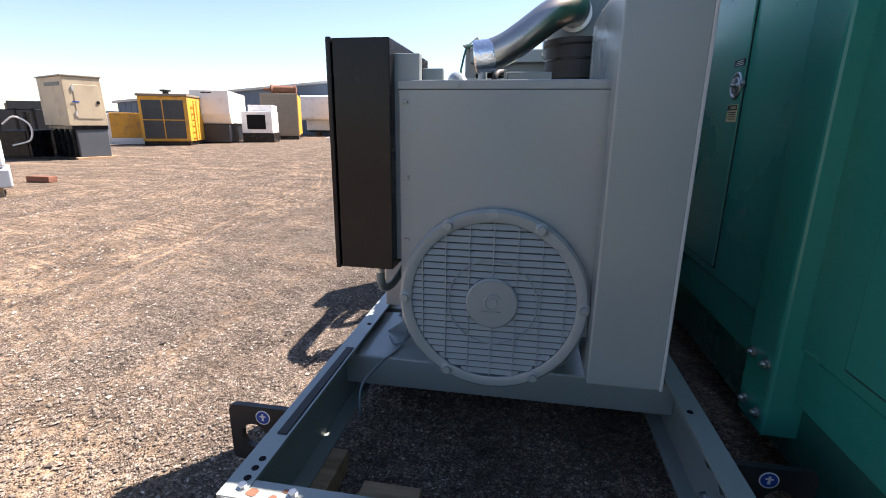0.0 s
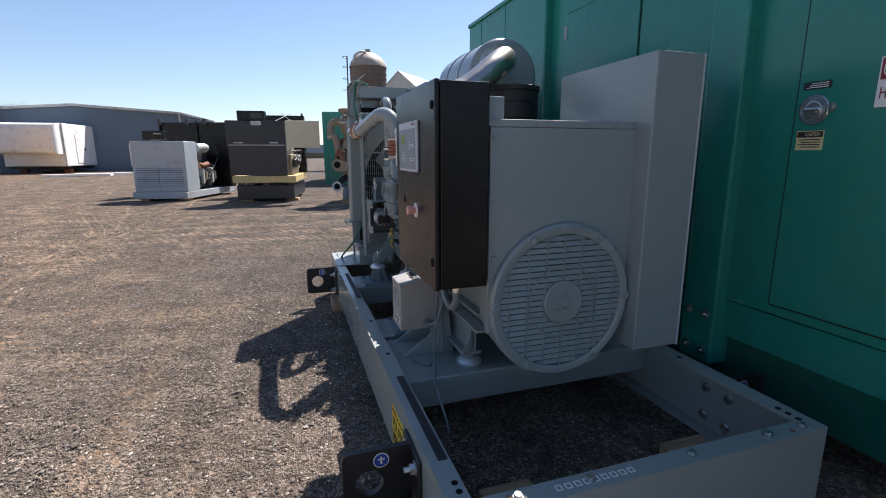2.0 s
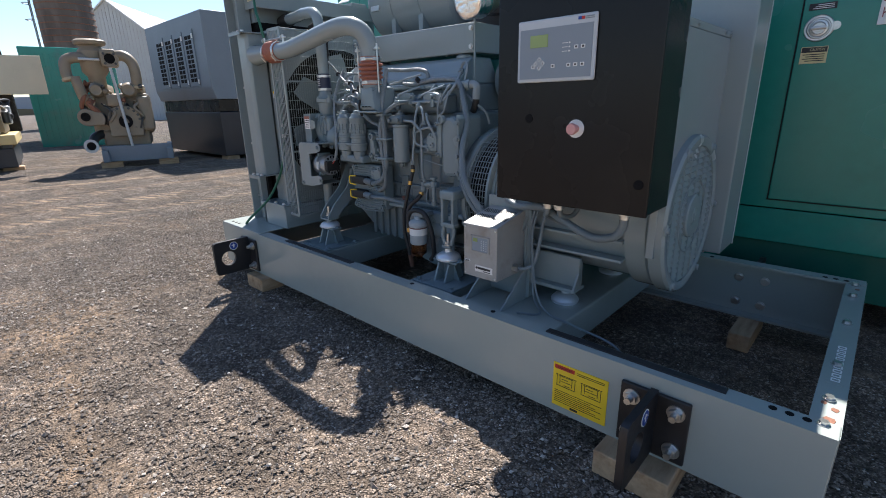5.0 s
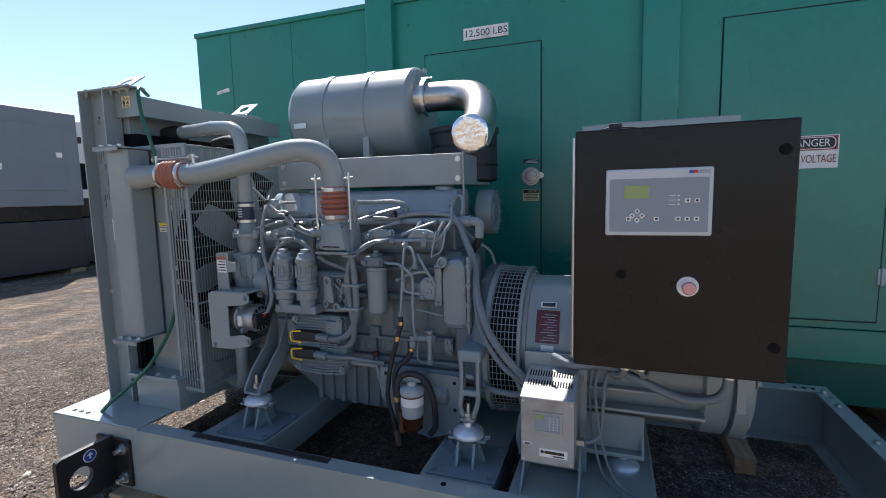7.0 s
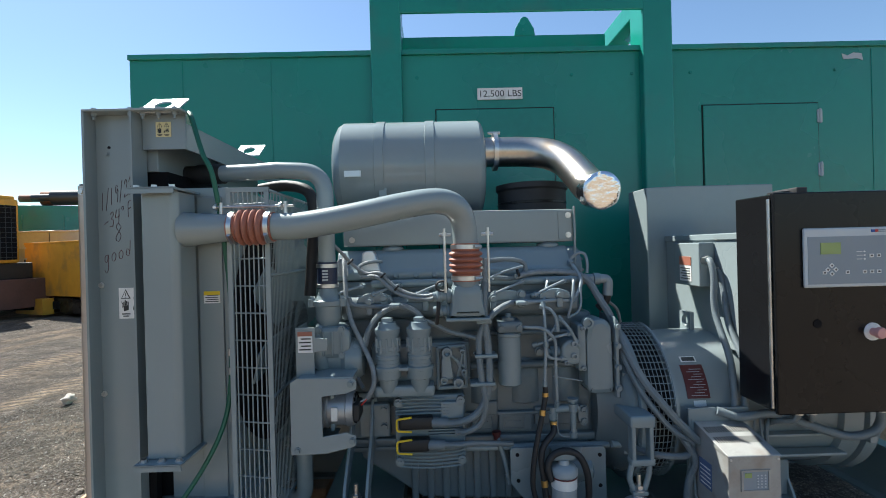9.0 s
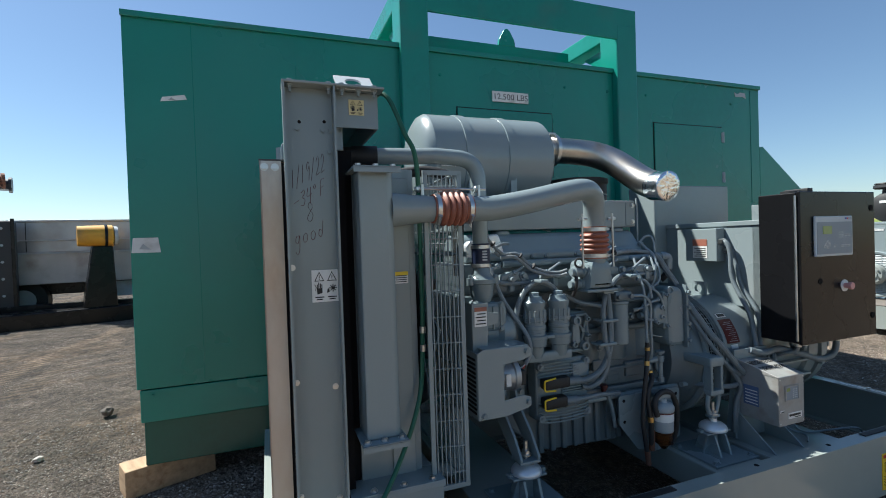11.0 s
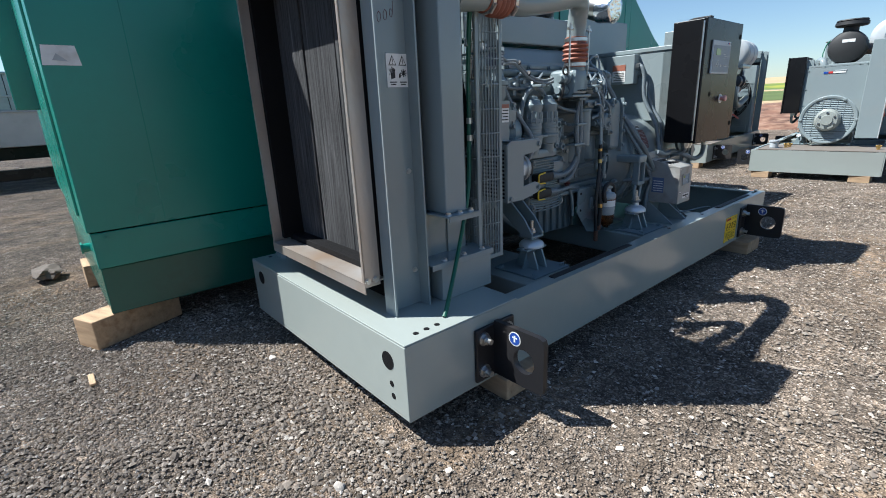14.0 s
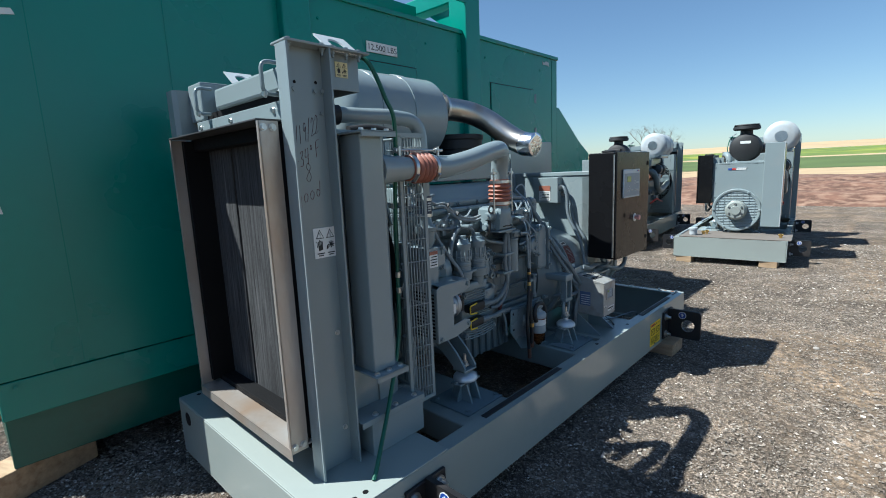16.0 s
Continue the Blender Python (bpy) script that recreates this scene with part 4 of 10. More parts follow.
box(bm, 0.39, 0.548, 4.36, 4.50, 1.845, 2.025, 0.008)
part("end_box", bm, GREY, rad)
# core set back behind the shroud
FINS = mat("dark_core_fins", (0.066, 0.066, 0.068), 0.8, 0.0, spec=0.06, var=0.5, scale=30, bump=1.0, bscale=90, dirt=(0.13, 0.13, 0.13), amount=0.15, dscale=16, stretch=(4, 1, 0.15))
DARKEDGE = mat("dark_steel_edge", (0.05, 0.05, 0.052), 0.5, 0.3)
bm = B()
box(bm, -0.44, 0.53, 4.33, 4.478, RZ, 1.80)
part("core_case", bm, DARK, rad)
for x0, x1, yb in ((-0.43, -0.142, 4.492), (-0.130, 0.140, 4.489), (0.152, 0.40, 4.492)):
    bm = B()
    box(bm, x0, x1, 4.478, yb, 0.57, 1.74, 0.002)
    part("core_panel", bm, FINS, rad, "dark finned radiator core panel")
# shroud: bare metal sheets round the opening
for xo, s in ((-0.466, 1), (0.43, -1)):
    bm = B()
    prism(bm, [(xo, 4.650), (xo + s * 0.004, 4.650), (xo + s * 0.004, 4.579), (xo, 4.579)], "z", 0.525, 1.752)
    prism(bm, [(xo, 4.650), (xo + s * 0.016, 4.650), (xo + s * 0.016, 4.645), (xo, 4.645)], "z", 0.525, 1.752)
    f = part("shroud_side", bm, BARE, rad, "bare metal shroud side with heat colours")
    for y, z in ((4.635, 0.55), (4.60, 0.55), (4.635, 1.73), (4.60, 1.73)):
        bm = B()
        bolt(bm, (xo - s * 0.001, y, z), (-s, 0, 0), 0.010, 0.009)
        part("bolt", bm, STEEL, f)
    # near-black lining along the inner face of the shroud side
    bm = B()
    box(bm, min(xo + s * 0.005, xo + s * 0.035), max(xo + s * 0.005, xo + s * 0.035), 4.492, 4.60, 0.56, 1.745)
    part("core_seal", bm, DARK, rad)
bm = B()
box(bm, -0.455, 0.43, 4.47, 4.652, 1.754, 1.760, 0.001)
part("shroud_top", bm, DARKEDGE, rad)
bm = B()
box(bm, -0.47, 0.43, 4.47, 4.652, 0.540, 0.546, 0.001)
box(bm, -0.47, 0.43, 4.648, 4.652, 0.50, 0.546, 0.001)
part("shroud_sill", bm, BARE, rad, "bare metal shroud sill")
# near-black lining below and above the core panels
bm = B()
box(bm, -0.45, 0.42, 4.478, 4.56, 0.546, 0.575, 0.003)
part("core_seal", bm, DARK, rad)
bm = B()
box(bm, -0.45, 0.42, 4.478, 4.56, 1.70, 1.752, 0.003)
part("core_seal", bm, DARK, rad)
bm = B()
box(bm, -0.40, 0.53, 4.42, 4.47, RZ, 0.54)
part("foot_plate", bm, GREY, rad)
# charge-air side tank
bm = B()
prism(bm, [(-0.60, 4.337), (-0.60, 4.235), (-0.585, 4.215), (-0.47, 4.215), (-0.47, 4.337)], "z", 0.778, 1.708, 0.006)
tank = part("side_tank", bm, GREY, rad, "tall grey charge-air side tank")
for z in (0.770, 1.708):
    bm = B()
    box(bm, -0.645, -0.46, 4.20, 4.36, z, z + 0.008, 0.002)
    prism(bm, [(-0.645, z - 0.014), (-0.639, z - 0.014), (-0.639, z + 0.008), (-0.645, z + 0.008)], "y", 4.20, 4.36)
    b_ = part("tank_bracket", bm, GREY, tank)
    for y in (4.22, 4.28, 4.34):
        bm = B()
        bolt(bm, (-0.615, y, z + 0.008), (0, 0, 1), 0.010, 0.010)
        part("bolt", bm, STEEL, b_)
# added dark strip that stands for the shade in the gap behind the tank
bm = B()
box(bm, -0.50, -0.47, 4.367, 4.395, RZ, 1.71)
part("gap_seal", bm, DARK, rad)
bm = B()
box(bm, -0.568, -0.44, 4.045, 4.392, RZ + 0.162, RZ + 0.170, 0.002)
box(bm, -0.568, -0.562, 4.045, 4.392, RZ + 0.145, RZ + 0.163, 0.002)
lg = part("cowl_ledge", bm, GREY, rad)
for y in (4.09, 4.20, 4.31):
    bm = B()
    bolt(bm, (-0.545, y, RZ + 0.170), (0, 0, 1), 0.010, 0.010)
    part("bolt", bm, STEEL, lg)
# plates in front of the core
bm = B()
box(bm, -0.452, 0.55, 4.10, 4.335, RZ, 1.735, 0.003)
part("fan_cowl", bm, GREY, rad, "grey sheet fan cowl")
bm = B()
box(bm, -0.462, -0.45, 4.125, 4.215, RZ + 0.1, 1.70, 0.003)
part("cowl_plate", bm, GREY, rad)
bm = B()
box(bm, -0.56, 0.5, 4.05, 4.34, RZ, RZ + 0.16, 0.004)
part("cowl_foot", bm, GREY, rad)
# fan guard: side mesh strip and front mesh with rods
gz0, gz1 = 0.51, 1.715
gy0, gy1 = 3.935, 4.072
bm = B()
for y in (gy0, gy1):
    box(bm, -0.520, -0.508, y - 0.009, y + 0.009, gz0, gz1, 0.002)
for z in (gz0, gz1):
    box(bm, -0.520, -0.508, gy0 - 0.009, gy1 + 0.009, z - 0.009, z + 0.009)
guard = part("guard_frame", bm, GREY, rad, "grey wire fan guard")
for k in range(7):
    y = gy0 + (gy1 - gy0) * (k + 1) / 8
    bm = B()
    cyl(bm, (-0.514, y, gz0), (-0.514, y, gz1), 0.0028, seg=6)
    part("guard_rod", bm, GREY, guard)
for k in range(12):
    z = gz0 + (gz1 - gz0) * (k + 0.5) / 12
    bm = B()
    cyl(bm, (-0.518, gy0, z), (-0.486, gy1, z), 0.0032, seg=6)
    part("guard_rod", bm, GREY, guard)
bm = B()
box(bm, -0.518, -0.508, gy0 - 0.006, gy0 + 0.006, gz0, gz1)
box(bm, 0.50, 0.51, gy0 - 0.006, gy0 + 0.006, gz0, gz1)
for z in (gz0, 0.95, 1.40, gz1):
    cyl(bm, (-0.51, gy0, z), (0.505, gy0, z), 0.006, seg=8)
part("front_guard_frame", bm, GREY, rad)
bm = B()
for k in range(60):
    x = -0.505 + 0.0167 * k
    cyl(bm, (x, gy0, gz0), (x, gy0, gz1), 0.0013, seg=5)
for k in range(22):
    z = gz0 + 0.055 * k
    cyl(bm, (-0.51, gy0 + 0.003, z), (0.5, gy0 + 0.003, z), 0.0013, seg=5)
tagged(part("guard_mesh", bm, GREY, rad, "fine wire fan guard mesh"), kind="stuff")
# fan behind the guard, in front of the dark core
bm = B()
cyl(bm, (0.02, 4.097, 1.13), (0.02, 4.092, 1.13), 0.50, seg=48)
part("core_face", bm, DARK, rad)
FC = Vector((0.02, 4.02, 1.13))
bm = B()
turned(bm, FC, (0, 1, 0), [(-0.05, 0.09), (-0.045, 0.12), (0.04, 0.12), (0.05, 0.10)], 24)
fan = part("fan_hub", bm, DARK, rad, "black engine fan")
for k in range(8):
    a = 2 * math.pi * k / 8 + 0.2
    u, w = Vector((math.cos(a), 0, math.sin(a))), Vector((-math.sin(a), 0, math.cos(a)))
    bm = B()
    L = []
    for r, hw, tw in ((0.10, 0.045, 0.03), (0.25, 0.065, 0.026), (0.40, 0.075, 0.02), (0.46, 0.06, 0.016)):
        L.append([bm.verts.new(FC + u * r + w * (s * hw) + Vector((0, s * tw + o, 0))) for s, o in ((-1, -0.004), (1, -0.004), (1, 0.004), (-1, 0.004))])
    for a_, b_ in zip(L, L[1:]):
        for q in range(4):
            bm.faces.new((a_[q], a_[(q + 1) % 4], b_[(q + 1) % 4], b_[q]))
    bm.faces.new(L[0]), bm.faces.new(L[-1])
    part("fan_blade", bm, ENGINE, fan, "grey curved fan blade")
# notices
def notice(parent, x, y0, y1, z0, z1, material, label, kind="bars"):
    bm = B()
    box(bm, x - 0.0015, x + 0.001, y0, y1, z0, z1)
    n = part("notice", bm, material, parent, label)
    bm = B()
    h = z1 - z0
    w = y1 - y0
    if kind == "bars":
        for k in range(4):
            box(bm, x - 0.0028, x - 0.0014, y0 + 0.1 * w, y1 - (0.1 + 0.12 * (k % 2)) * w, z0 + h * (0.12 + 0.17 * k), z0 + h * (0.18 + 0.17 * k))
        part("lettering", bm, INK, n)
    elif kind == "hazard":
        bm.free()
        for c in (0.73, 0.27):
            yc = y0 + w * c
            bm = B()
            prism(bm, [(yc - 0.18 * w, z0 + 0.65 * h), (yc + 0.18 * w, z0 + 0.65 * h), (yc, z0 + 0.95 * h)], "x", x - 0.0028, x - 0.0014)
            tr = part("triangle", bm, INK, n)
            bm = B()
            prism(bm, [(yc - 0.135 * w, z0 + 0.675 * h), (yc + 0.135 * w, z0 + 0.675 * h), (yc, z0 + 0.90 * h)], "x", x - 0.0034, x - 0.0027)
            part("triangle_field", bm, material, tr)
            bm = B()
            box(bm, x - 0.0042, x - 0.0033, yc - 0.012 * w, yc + 0.012 * w, z0 + 0.735 * h, z0 + 0.84 * h)
            box(bm, x - 0.0042, x - 0.0033, yc - 0.012 * w, yc + 0.012 * w, z0 + 0.69 * h, z0 + 0.715 * h)
            part("exclamation_mark", bm, INK, tr)
            bm = B()
            if c > 0.5:
                # an open palm over a worn edge
                prism(bm, [(yc - 0.10 * w, z0 + 0.28 * h), (yc + 0.08 * w, z0 + 0.24 * h), (yc + 0.10 * w, z0 + 0.42 * h), (yc - 0.10 * w, z0 + 0.44 * h)], "x", x - 0.0028, x - 0.0014)
                for k in range(4):
                    yf = yc - 0.085 * w + 0.055 * w * k
                    box(bm, x - 0.0028, x - 0.0014, yf - 0.018 * w, yf + 0.018 * w, z0 + 0.42 * h, z0 + (0.55 + 0.03 * (k % 3)) * h)
                sweep(bm, [(x - 0.002, yc + 0.17 * w, z0 + 0.56 * h), (x - 0.002, yc + 0.12 * w, z0 + 0.46 * h), (x - 0.002, yc + 0.15 * w, z0 + 0.36 * h)], 0.012 * w, 5)
                part("palm_pictogram", bm, INK, n)
            else:
                # blades of a fan and a small fist beside it
                for k in range(4):
                    box(bm, x - 0.0028, x - 0.0014, yc - 0.03 * w - 0.14 * w, yc - 0.03 * w + 0.14 * w, z0 + 0.41 * h, z0 + 0.44 * h, turn=Matrix.Rotation(radians(45 * k), 4, "X"))
                prism(bm, [(yc + 0.10 * w, z0 + 0.30 * h), (yc + 0.20 * w, z0 + 0.27 * h), (yc + 0.17 * w, z0 + 0.40 * h), (yc + 0.11 * w, z0 + 0.42 * h)], "x", x - 0.0028, x - 0.0014)
                part("fan_pictogram", bm, INK, n)
            bm = B()
            for k in range(2):
                box(bm, x - 0.0028, x - 0.0014, yc - (0.16 - 0.05 * k) * w, yc + (0.16 - 0.05 * k) * w, z0 + (0.135 - 0.07 * k) * h, z0 + (0.17 - 0.07 * k) * h)
            part("lettering", bm, INK, n)
    return n


notice(rad, -0.4890, 4.398, 4.493, 1.255, 1.368, WHITE, "white hazard notice with black pictograms", "hazard")
notice(rad, -0.4885, 4.287, 4.342, 1.921, 1.976, YELLOW_PALE, "small yellow hazard notice", "hazard")
notice(rad, -0.4635, 4.135, 4.195, 1.30, 1.345, WHITE, "small white caution notice")
bm = B()
box(bm, -0.4655, -0.4645, 4.135, 4.195, 1.33, 1.345)
part("heading", bm, YELLOW, rad)
# grease-pencil notes written on the upright
PENCIL = mat("dark_grease_pencil", (0.055, 0.022, 0.028), 0.7)
PENCILRED = mat("red_grease_pencil", (0.085, 0.020, 0.026), 0.7)
STROKES = {"1": [[(0.3, 0), (0.42, 1)]], "/": [[(0.1, -0.15), (0.7, 1.1)]], "9": [[(0.75, 0.85), (0.45, 1), (0.2, 0.75), (0.4, 0.5), (0.75, 0.75), (0.7, 0.3), (0.6, -0.05)]],
           "2": [[(0.15, 0.75), (0.45, 1), (0.75, 0.75), (0.5, 0.35), (0.1, 0), (0.85, 0.05)]], "-": [[(0.1, 0.45), (0.8, 0.5)]],
           "3": [[(0.15, 0.9), (0.6, 1), (0.7, 0.75), (0.35, 0.55), (0.75, 0.35), (0.55, 0.0), (0.1, 0.1)]], "4": [[(0.25, 1), (0.1, 0.45), (0.85, 0.5)], [(0.7, 0.95), (0.6, -0.1)]],
           "o": [[(0.5, 0.55), (0.2, 0.4), (0.25, 0.08), (0.6, 0.05), (0.75, 0.35), (0.5, 0.55)]], "*": [[(0.3, 1), (0.15, 0.85), (0.35, 0.7), (0.5, 0.88), (0.3, 1)]],
           "F": [[(0.25, 0), (0.3, 1), (0.9, 1.05)], [(0.3, 0.55), (0.75, 0.6)]], "8": [[(0.7, 0.85), (0.4, 1), (0.25, 0.75), (0.7, 0.35), (0.45, 0.0), (0.15, 0.2), (0.75, 0.8)]],
           "g": [[(0.65, 0.5), (0.3, 0.5), (0.2, 0.2), (0.5, 0.1), (0.7, 0.5), (0.65, -0.35), (0.35, -0.55), (0.15, -0.35)]], "d": [[(0.65, 0.35), (0.35, 0.5), (0.2, 0.2), (0.5, 0.05), (0.7, 0.3), (0.8, 0.95)]]}


def handwritten(text, y, z, h, w, rise, material):
    """Loose pencil strokes on the web of the upright: y, z where the line begins, h the height of a figure, w its width."""
    for k, ch in enumerate(text):
        bm = B()
        for line in STROKES[ch]:
            pts = [(-0.4888, y - (k + a) * w, z + b * h + (k + a) * rise) for a, b in line]
            sweep(bm, smooth_path(pts, 4) if len(pts) > 2 else pts, 0.0009, 5)
        part("note_figure", bm, material, rad)


handwritten("1/19/22", 4.550, 1.652, 0.062, 0.0168, 0.0098, PENCIL)
handwritten("-34*F", 4.543, 1.578, 0.052, 0.0215, 0.0120, PENCILRED)
handwritten("8", 4.504, 1.540, 0.066, 0.034, 0.0, PENCIL)
handwritten("good", 4.546, 1.455, 0.060, 0.0260, 0.0080, PENCILRED)
# green drain hose hanging down the cowl
bm = B()
tube(bm, [(-0.40, 4.27, 1.99), (-0.50, 4.21, 2.0), (-0.54, 4.15, 1.85), (-0.54, 4.11, 1.74), (-0.49, 4.09, 1.4), (-0.48, 4.09, 1.1), (-0.50, 4.12, 0.85), (-0.56, 4.24, 0.62), (-0.66, 4.40, 0.45), (-0.68, 4.44, 0.405)], 0.009, 8)
part("drain_hose", bm, GREENHOSE, rad, "thin green drain hose")
for z in (1.42, 1.12, 1.05):
    bm = B()
    cyl(bm, (-0.485, 4.09, z - 0.012), (-0.485, 4.09, z + 0.012), 0.0125, seg=10)
    part("hose_clip", bm, STEEL, rad)


# ---- alternator ----
WHITE_PAINT = mat("pale_zinc_mount", (0.60, 0.63, 0.66), 0.28, 0.45, var=0.06)
alt = thing("alternator", "grey generator alternator with round slatted end cover and sheet-metal terminal box", "alternator", (-0.06, 1.9, 0.352))
AX, AZ = -0.062, 0.775
bm = B()
turned(bm, (AX, 1.60, AZ), (0, 1, 0), [(0, 0.30), (0.02, 0.322), (0.10, 0.322), (0.11, 0.30), (0.755, 0.30), (0.757, 0.31), (0.775, 0.31), (0.777, 0.28), (0.93, 0.28)], 48)
part("barrel", bm, GREY, alt)
# vent ring with mesh at the engine end
bm = B()
for k in range(72):
    a = 2 * math.pi * k / 72
    u = Vector((math.cos(a), 0, math.sin(a)))
    c = Vector((AX, 0, AZ))
    cyl(bm, c + u * 0.333 + Vector((0, 2.385, 0)), c + u * 0.338 + Vector((0, 2.505, 0)), 0.0019, seg=4)
for k in range(8):
    y = 2.388 + 0.0165 * k
    pts = [Vector((AX + 0.337 * math.cos(2 * math.pi * i / 64), y, AZ + 0.337 * math.sin(2 * math.pi * i / 64))) for i in range(65)]
    sweep(bm, pts, 0.0019, 4)
tagged(part("vent_mesh", bm, GREY, alt, "round wire vent mesh"), kind="stuff")
bm = B()
for y0, y1, r in ((2.372, 2.388, 0.340), (2.505, 2.53, 0.345)):
    turned(bm, (AX, y0, AZ), (0, 1, 0), [(0, r - 0.01), (0.003, r), (y1 - y0 - 0.003, r), (y1 - y0, r - 0.01)], 48)
part("vent_ring", bm, GREY, alt)
bm = B()
turned(bm, (AX, 2.388, AZ), (0, 1, 0), [(0, 0.31), (0.12, 0.31)], 40)
part("vent_inside", bm, DARK, alt)
# end cover with slats
bm = B()
def ring_body(bm, y0, y1, ri, ro, seg=64):
    rows = [(y0, ri), (y0 - 0.004, ri + 0.006), (y0 - 0.004, ro - 0.01), (y0 + 0.006, ro), (y1, ro), (y1, ri)]
    rings = [[bm.verts.new((AX + r * math.cos(2 * math.pi * k / seg), y, AZ + r * math.sin(2 * math.pi * k / seg))) for k in range(seg)] for y, r in rows]
    for a, c in zip(rings, rings[1:] + rings[:1]):
        for k in range(seg):
            bm.faces.new((a[k], a[(k + 1) % seg], c[(k + 1) % seg], c[k]))


ring_body(bm, 1.55, 1.605, 0.288, 0.332)
cover = part("end_cover", bm, GREY, alt, "round grey end cover with slats")
# near-black sheet behind the slats: the cover's inner shade is put into its colour
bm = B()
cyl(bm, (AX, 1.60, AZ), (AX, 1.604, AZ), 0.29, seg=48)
part("cover_inside", bm, mat("shaded_cover_inside", (0.022, 0.025, 0.028), 0.7, spec=0.2), cover)
for k in range(23):
    z = AZ - 0.270 + 0.0246 * k
    hw = math.sqrt(max(0.0004, 0.290 ** 2 - (z - AZ) ** 2))
    bm = B()
    prism(bm, [(1.552, z - 0.0080), (1.556, z - 0.0108), (1.580, z + 0.004), (1.580, z + 0.0075), (1.561, z + 0.0088)], "x", AX - hw, AX + hw)
    part("slat", bm, GREY, cover)
for k in range(7):
    x = AX - 0.2475 + 0.0825 * k
    hh = math.sqrt(0.289 ** 2 - (x - AX) ** 2)
    bm = B()
    box(bm, x - 0.0018, x + 0.0018, 1.5508, 1.59, AZ - hh, AZ + hh)
    part("rib", bm, GREY, cover)
bm = B()
for R in (0.155,):
    sweep(bm, [Vector((AX + R * math.cos(a), 1.55, AZ + R * math.sin(a))) for a in [2 * math.pi * i / 60 for i in range(61)]], 0.0024, 6)
part("wire_ring", bm, GREY, cover)
bm = B()
turned(bm, (AX, 1.59, AZ), (0, -1, 0), [(0, 0.092), (0.045, 0.092), (0.05, 0.086), (0.0495, 0.0)], 44)
hub = part("cover_hub", bm, GREY, cover)
bm = B()
for R, a0, a1 in ((0.028, 0.4, 5.2), (0.016, -0.5, 2.6)):
    sweep(bm, [Vector((AX + 0.004 + R * math.cos(a), 1.5405, AZ + 0.006 + R * math.sin(a))) for a in [a0 + (a1 - a0) * i / 24 for i in range(25)]], 0.003, 5)
box(bm, AX - 0.038, AX + 0.032, 1.5375, 1.5415, AZ - 0.036, AZ - 0.029)
part("emblem", bm, GREY, hub)
for a in (0, 60, 120, 180, 240, 300):
    a = radians(a)
    p = (AX + 0.312 * math.cos(a), 1.549, AZ + 0.312 * math.sin(a))
    bm = B()
    turned(bm, p, (0, -1, 0), [(0, 0.023), (0.004, 0.023), (0.007, 0.014), (0.016, 0.013), (0.0165, 0.0)], 14)
    part("bolt", bm, GREY, cover)
# feet
for x in (-0.33, 0.205):
    bm = B()
    box(bm, x - 0.012, x + 0.012, 1.90, 2.24, 0.44, 0.58, 0.004)
    box(bm, x - 0.05, x + 0.05, 1.90, 2.22, 0.422, 0.44, 0.004)
    prism(bm, [(x - 0.05, 0.44), (x + 0.02, 0.44), (x + 0.02, 0.56)], "y", 1.90, 1.91)
    part("foot", bm, GREY, alt)
for x in (-0.315, 0.19):
    for y in (1.975,):
        bm = B()
        turned(bm, (x, y, 0.352), (0, 0, 1), [(0, 0.062), (0.012, 0.064), (0.02, 0.058), (0.034, 0.046), (0.04, 0.02), (0.07, 0.018), (0.07, 0.0)], 28)
        m_ = part("mount", bm, WHITE_PAINT, alt, "pale vibration mount")
        bm = B()
        cyl(bm, (x, y, 0.42), (x, y, 0.53), 0.009, seg=10)
        bolt(bm, (x, y, 0.44), (0, 0, 1), 0.016, 0.02)
        part("stud", bm, STEEL, m_)
# terminal box
bm = B()
box(bm, -0.394, 0.274, 1.609, 2.08, 1.02, 1.515, 0.006)
tb = part("terminal_box", bm, GREY, alt, "grey sheet-metal terminal box")
bm = B()
box(bm, -0.30, 0.18, 1.62, 2.05, 0.92, 1.019, 0.006)
part("neck", bm, GREY, tb)
bm = B()
box(bm, -0.395, 0.275, 1.579, 1.608, 0.66, 1.486, 0.002)
part("front_sheet", bm, GREY, tb)
bm = B()
box(bm, -0.402, 0.28, 1.578, 2.087, 1.487, 1.516, 0.004)
part("lid", bm, GREY, tb)
for x in (-0.37, -0.38, -0.2, 0.17, 0.25):
    for z in (1.50,) if x > -0.37 else (0.98, 1.2, 1.45):
        bm = B()
        bolt(bm, (x, 1.5775, z), (0, -1, 0), 0.007, 0.006)
        part("screw", bm, GREY, tb)
# side duct that stands beyond the terminal box
bm = B()
prism(bm, [(1.49, 0.53), (1.49, 1.785), (2.0, 1.785), (2.18, 1.78), (2.18, 0.95), (1.75, 0.53)], "x", 0.272, 0.509, 0.006)
duct = part("side_duct", bm, GREY, alt, "tall folded grey sheet-metal duct")
bm = B()
box(bm, 0.506, 0.516, 1.488, 1.52, 0.528, 1.787, 0.002)
part("duct_flange", bm, LIGHTGREY, duct)
